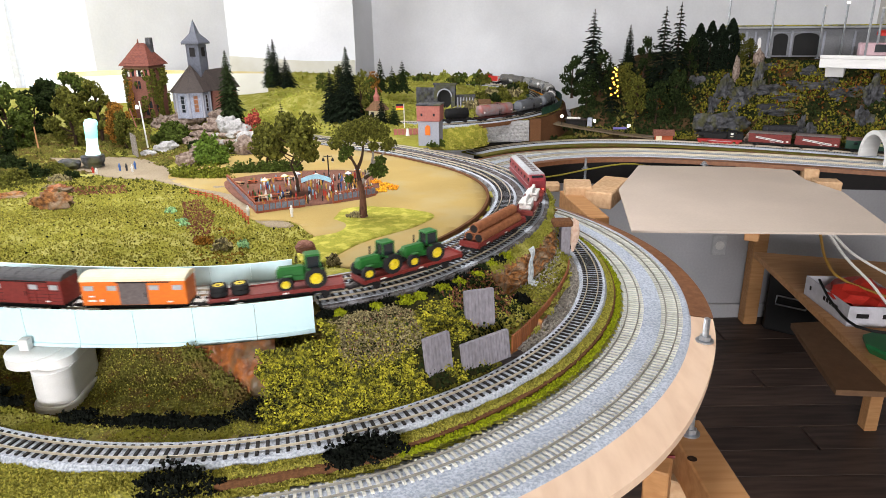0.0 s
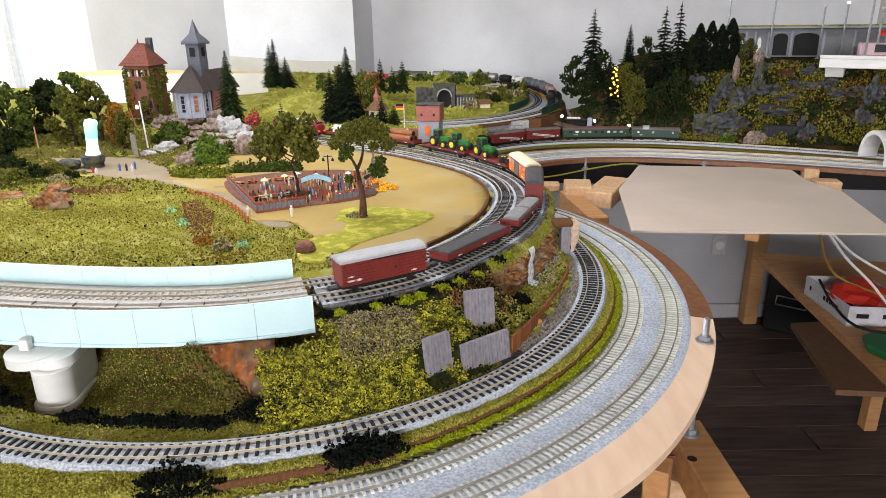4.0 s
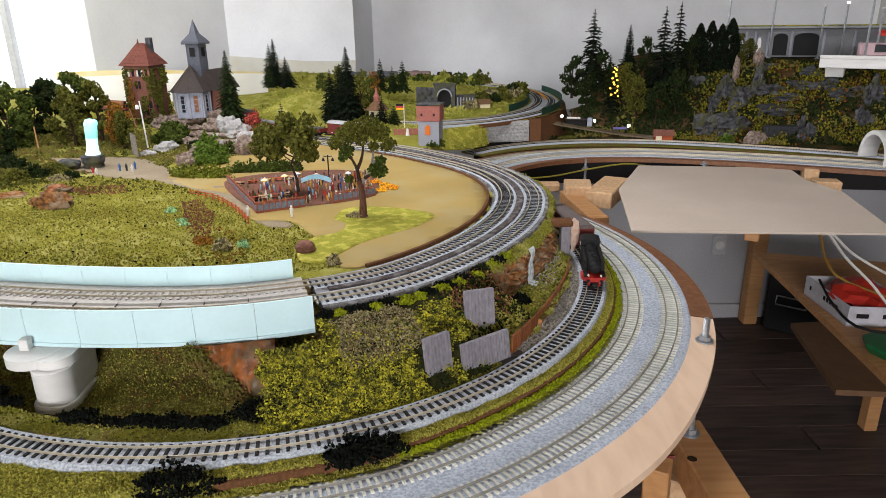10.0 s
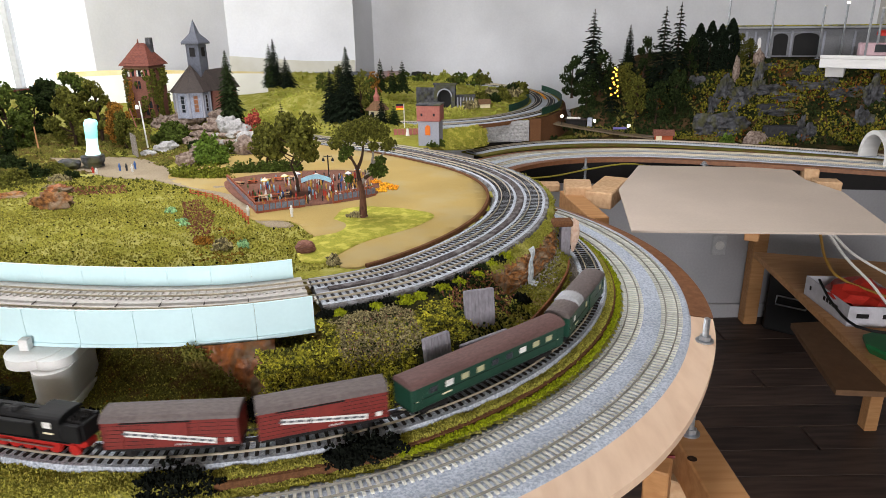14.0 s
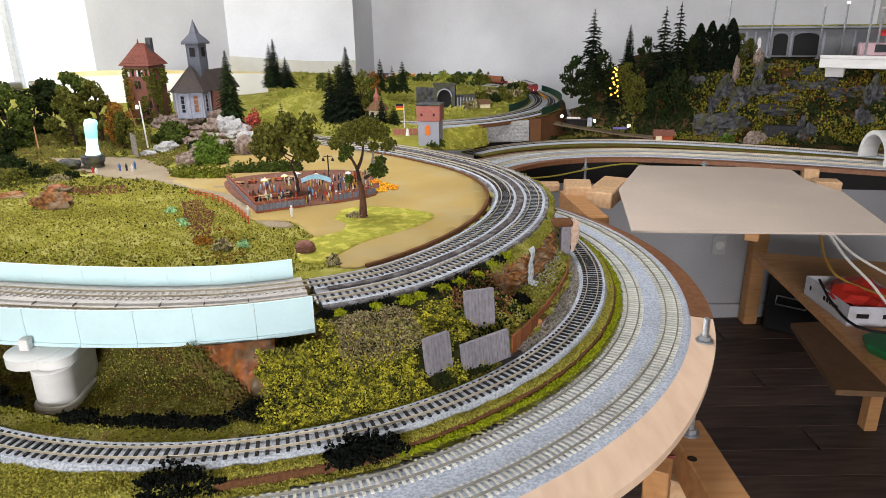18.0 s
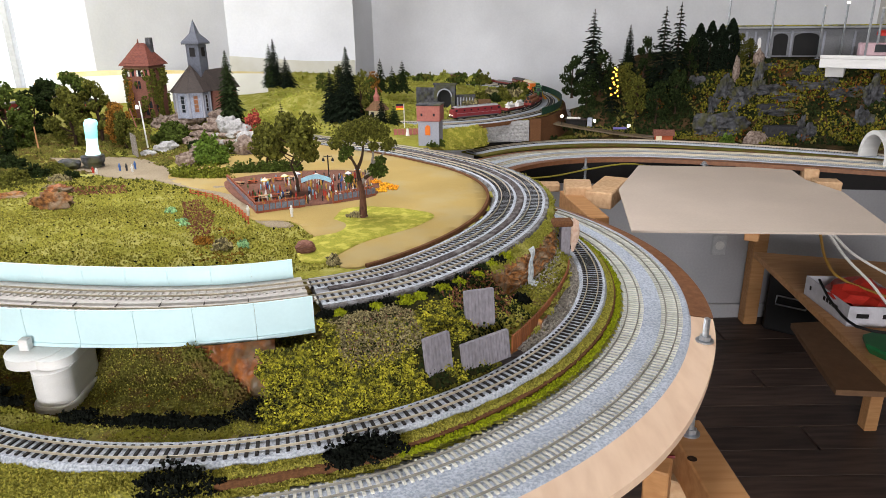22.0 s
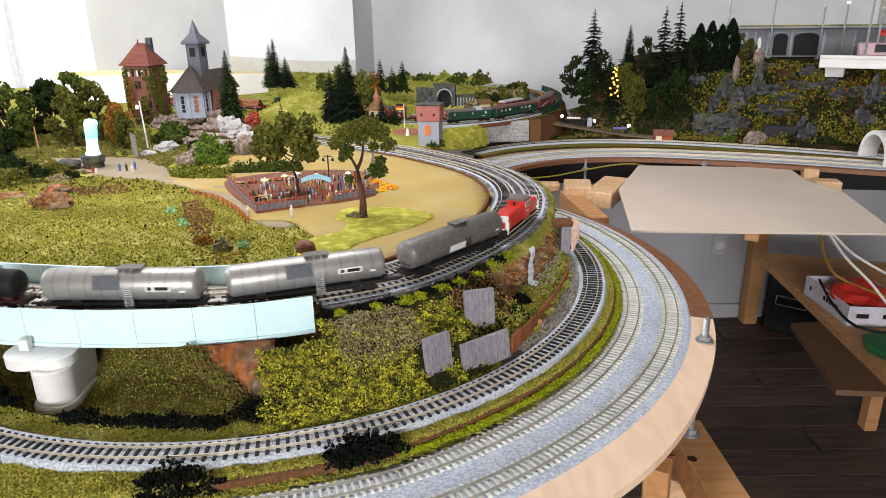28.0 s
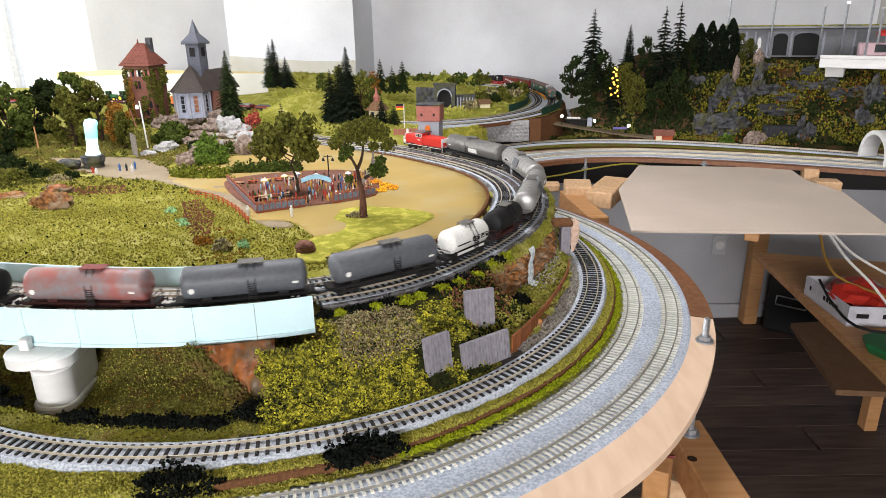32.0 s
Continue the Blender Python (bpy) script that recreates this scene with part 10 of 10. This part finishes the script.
w = flat_wagon("flat_wagon", 0.155, "oxide-red flat wagon with grey tarpaulin-covered load")
for x in (-0.034, 0.034):
    part("tarpaulin", extrude(Geo(), [(-0.0135, 0.0165), (0.0135, 0.0165), (0.0125, 0.0245), (0.006, 0.0262), (-0.006, 0.0262), (-0.0125, 0.0245)], x - 0.031, x + 0.031), M_TARP, w, "grey tarpaulin cover")
TRAIN_A.append((w, 1.236, 0.155))
w = flat_wagon("flat_wagon", 0.172, "long oxide-red flat wagon with a dark grey load", 0.005)
part("load_cover", box(Geo(), (0, 0, 0.0215), (0.150, 0.027, 0.006), bev=0.0015), M_DARKROOF, w, "dark grey load cover")
TRAIN_A.append((w, 1.408, 0.172))
TRAIN_A.append((van("box_wagon", 0.130, M_REDOX, M_SILVERROOF, "brown-red box wagon with a light grey arched roof", True, None, 0, h=0.031), 1.602, 0.130))
# train B
TRAIN_B.append((shunter(0.155), 0.0, 0.155))
for nm, off, ln, m, lab, kw in (
        ("tank_wagon", 0.160, 0.212, M_TANKDARK, "long weathered dark grey tank wagon with a white label", dict(marking="white", banded=True)),
        ("tank_wagon", 0.385, 0.210, M_TANKSILVER, "long silver tank wagon with a dark sign panel", dict(marking="dark", banded=True)),
        ("tank_wagon", 0.606, 0.205, M_TANKSILVER, "long silver tank wagon with banded barrel", dict(marking="dark", banded=True)),
        ("tank_wagon", 0.826, 0.110, M_BLACK, "short black tank wagon with red-brown frame", dict(two=True, frame=M_FRAMERED)),
        ("tank_wagon", 0.938, 0.110, M_WHITE, "short white tank wagon with four bold dark marks", dict(two=True, marking="band")),
        ("tank_wagon", 1.048, 0.176, M_TANKGREY, "blue-grey bogie tank wagon", dict(marking="dot")),
        ("tank_wagon", 1.227, 0.176, M_TANKGREY, "blue-grey bogie tank wagon with round emblem", dict(marking="dot")),
        ("tank_wagon", 1.411, 0.178, M_TANKRED, "rust-stained grey bogie tank wagon", dict(marking="dot", frame=M_FRAMERED)),
        ("tank_wagon", 1.598, 0.110, M_BLACK, "short black tank wagon", dict(two=True))):
    TRAIN_B.append((tank_wagon(nm, ln, m, lab, **kw), off, ln))
# train C
TRAIN_C.append((steam_engine(0.155), 0.0, 0.155))
TRAIN_C.append((van("box_wagon", 0.138, M_REDOX, M_GREYROOF, "brown-red box wagon with a grey roof and a slanting white banner", True, None, 0, True, group="passenger train"), 0.163, 0.138))
TRAIN_C.append((van("box_wagon", 0.138, M_REDOX, M_GREYROOF, "brown-red box wagon with a grey roof and a slanting white banner", True, None, 0, True, group="passenger train"), 0.304, 0.138))
TRAIN_C.append((coach("passenger_coach", 0.242, "dark green passenger coach with lit windows and brown roof", M_BROWNROOF, [(-0.38 + 0.095 * k, 0.0105) for k in range(9)]), 0.450, 0.242))
TRAIN_C.append((coach("luggage_coach", 0.170, "dark green luggage coach with a grey roof and red tail lights", M_GREYROOF, [(-0.36, 0.006), (0.05, 0.006), (0.36, 0.006)], True), 0.696, 0.170))


# ---- what moves ----
RUN_A = [(0, 2.619), (1, 2.854), (2, 3.085), (3, 3.335), (3.5, 3.445), (6, 4.04), (7, 4.23), (8, 4.43), (9, 4.66), (10, 4.92), (11.5, 5.4), (15, 7.6), (17, 8.46), (18, 8.72), (19, 8.96), (20, 9.2), (21, 9.43), (22, 9.64), (23, 9.86),
         (24, 10.03), (25, 10.2), (29, 11.27), (29.5, 11.36), (32, 11.9)]
RUN_B = [(0, 3.24), (1, 3.41), (2, 3.58), (3, 3.75), (6, 4.26), (7, 4.44), (8, 4.68), (9, 4.92), (10, 5.11), (10.5, 5.17), (12, 5.22), (14.5, 5.27), (16.5, 5.6), (20, 7.6), (23, 9.2), (24, 9.583), (24.5, 9.686), (25, 9.785),
         (25.5, 9.88), (27.5, 10.27), (28, 10.366), (29, 10.566), (30, 10.749), (31, 10.932), (32, 11.115)]
RUN_C = [(0, 1.38), (3, 2.065), (6, 2.756), (7, 2.96), (8, 3.2), (9, 3.43), (9.5, 3.53), (10.5, 3.755), (11, 3.87), (11.5, 3.97), (12, 4.074), (12.5, 4.18), (13, 4.301), (13.5, 4.421), (14, 4.54), (14.5, 4.65), (16.5, 5.135),
         (17, 5.255), (20, 6.4), (25, 9.1), (27.5, 9.84), (28, 9.925), (29, 10.11), (30, 10.32), (31, 10.53), (32, 10.72)]


def steady(run, t):
    """The way gone at t: a smooth, never backward line through the rows."""
    ts, ss = [r[0] for r in run], [r[1] for r in run]
    d = [(b - a) / (v - u) for a, b, u, v in zip(ss, ss[1:], ts, ts[1:])]
    m = [d[0]] + [2 * a * b / (a + b) if a * b > 0 else 0.0 for a, b in zip(d, d[1:])] + [d[-1]]
    i = max(0, min(len(d) - 1, sum(1 for u in ts[1:-1] if u <= t)))
    h = ts[i + 1] - ts[i]
    k = (t - ts[i]) / h
    return (ss[i] * (1 + 2 * k) * (1 - k) ** 2 + m[i] * h * k * (1 - k) ** 2 + ss[i + 1] * k * k * (3 - 2 * k) + m[i + 1] * h * k * k * (k - 1))


def motions():
    for train, route, run in ((TRAIN_A, ROUTE_A, RUN_A), (TRAIN_B, ROUTE_B, RUN_B), (TRAIN_C, ROUTE_C, RUN_C)):
        for ob, off, ln in train:
            rows = []
            for k in range(65):
                t = 32.0 * k / 64
                s = steady(run, t) - off - ln / 2
                a, b = route.at(s + ln * 0.32), route.at(s - ln * 0.32)
                c = (a + b) / 2
                yaw = math.degrees(math.atan2(a[1] - b[1], a[0] - b[0]))
                pitch = -math.degrees(math.asin((a[2] - b[2]) / np.linalg.norm(a - b)))
                rows.append((t, pose(c[0], c[1], c[2], 0, pitch, yaw)))
            walk(ob, rows)


motions()
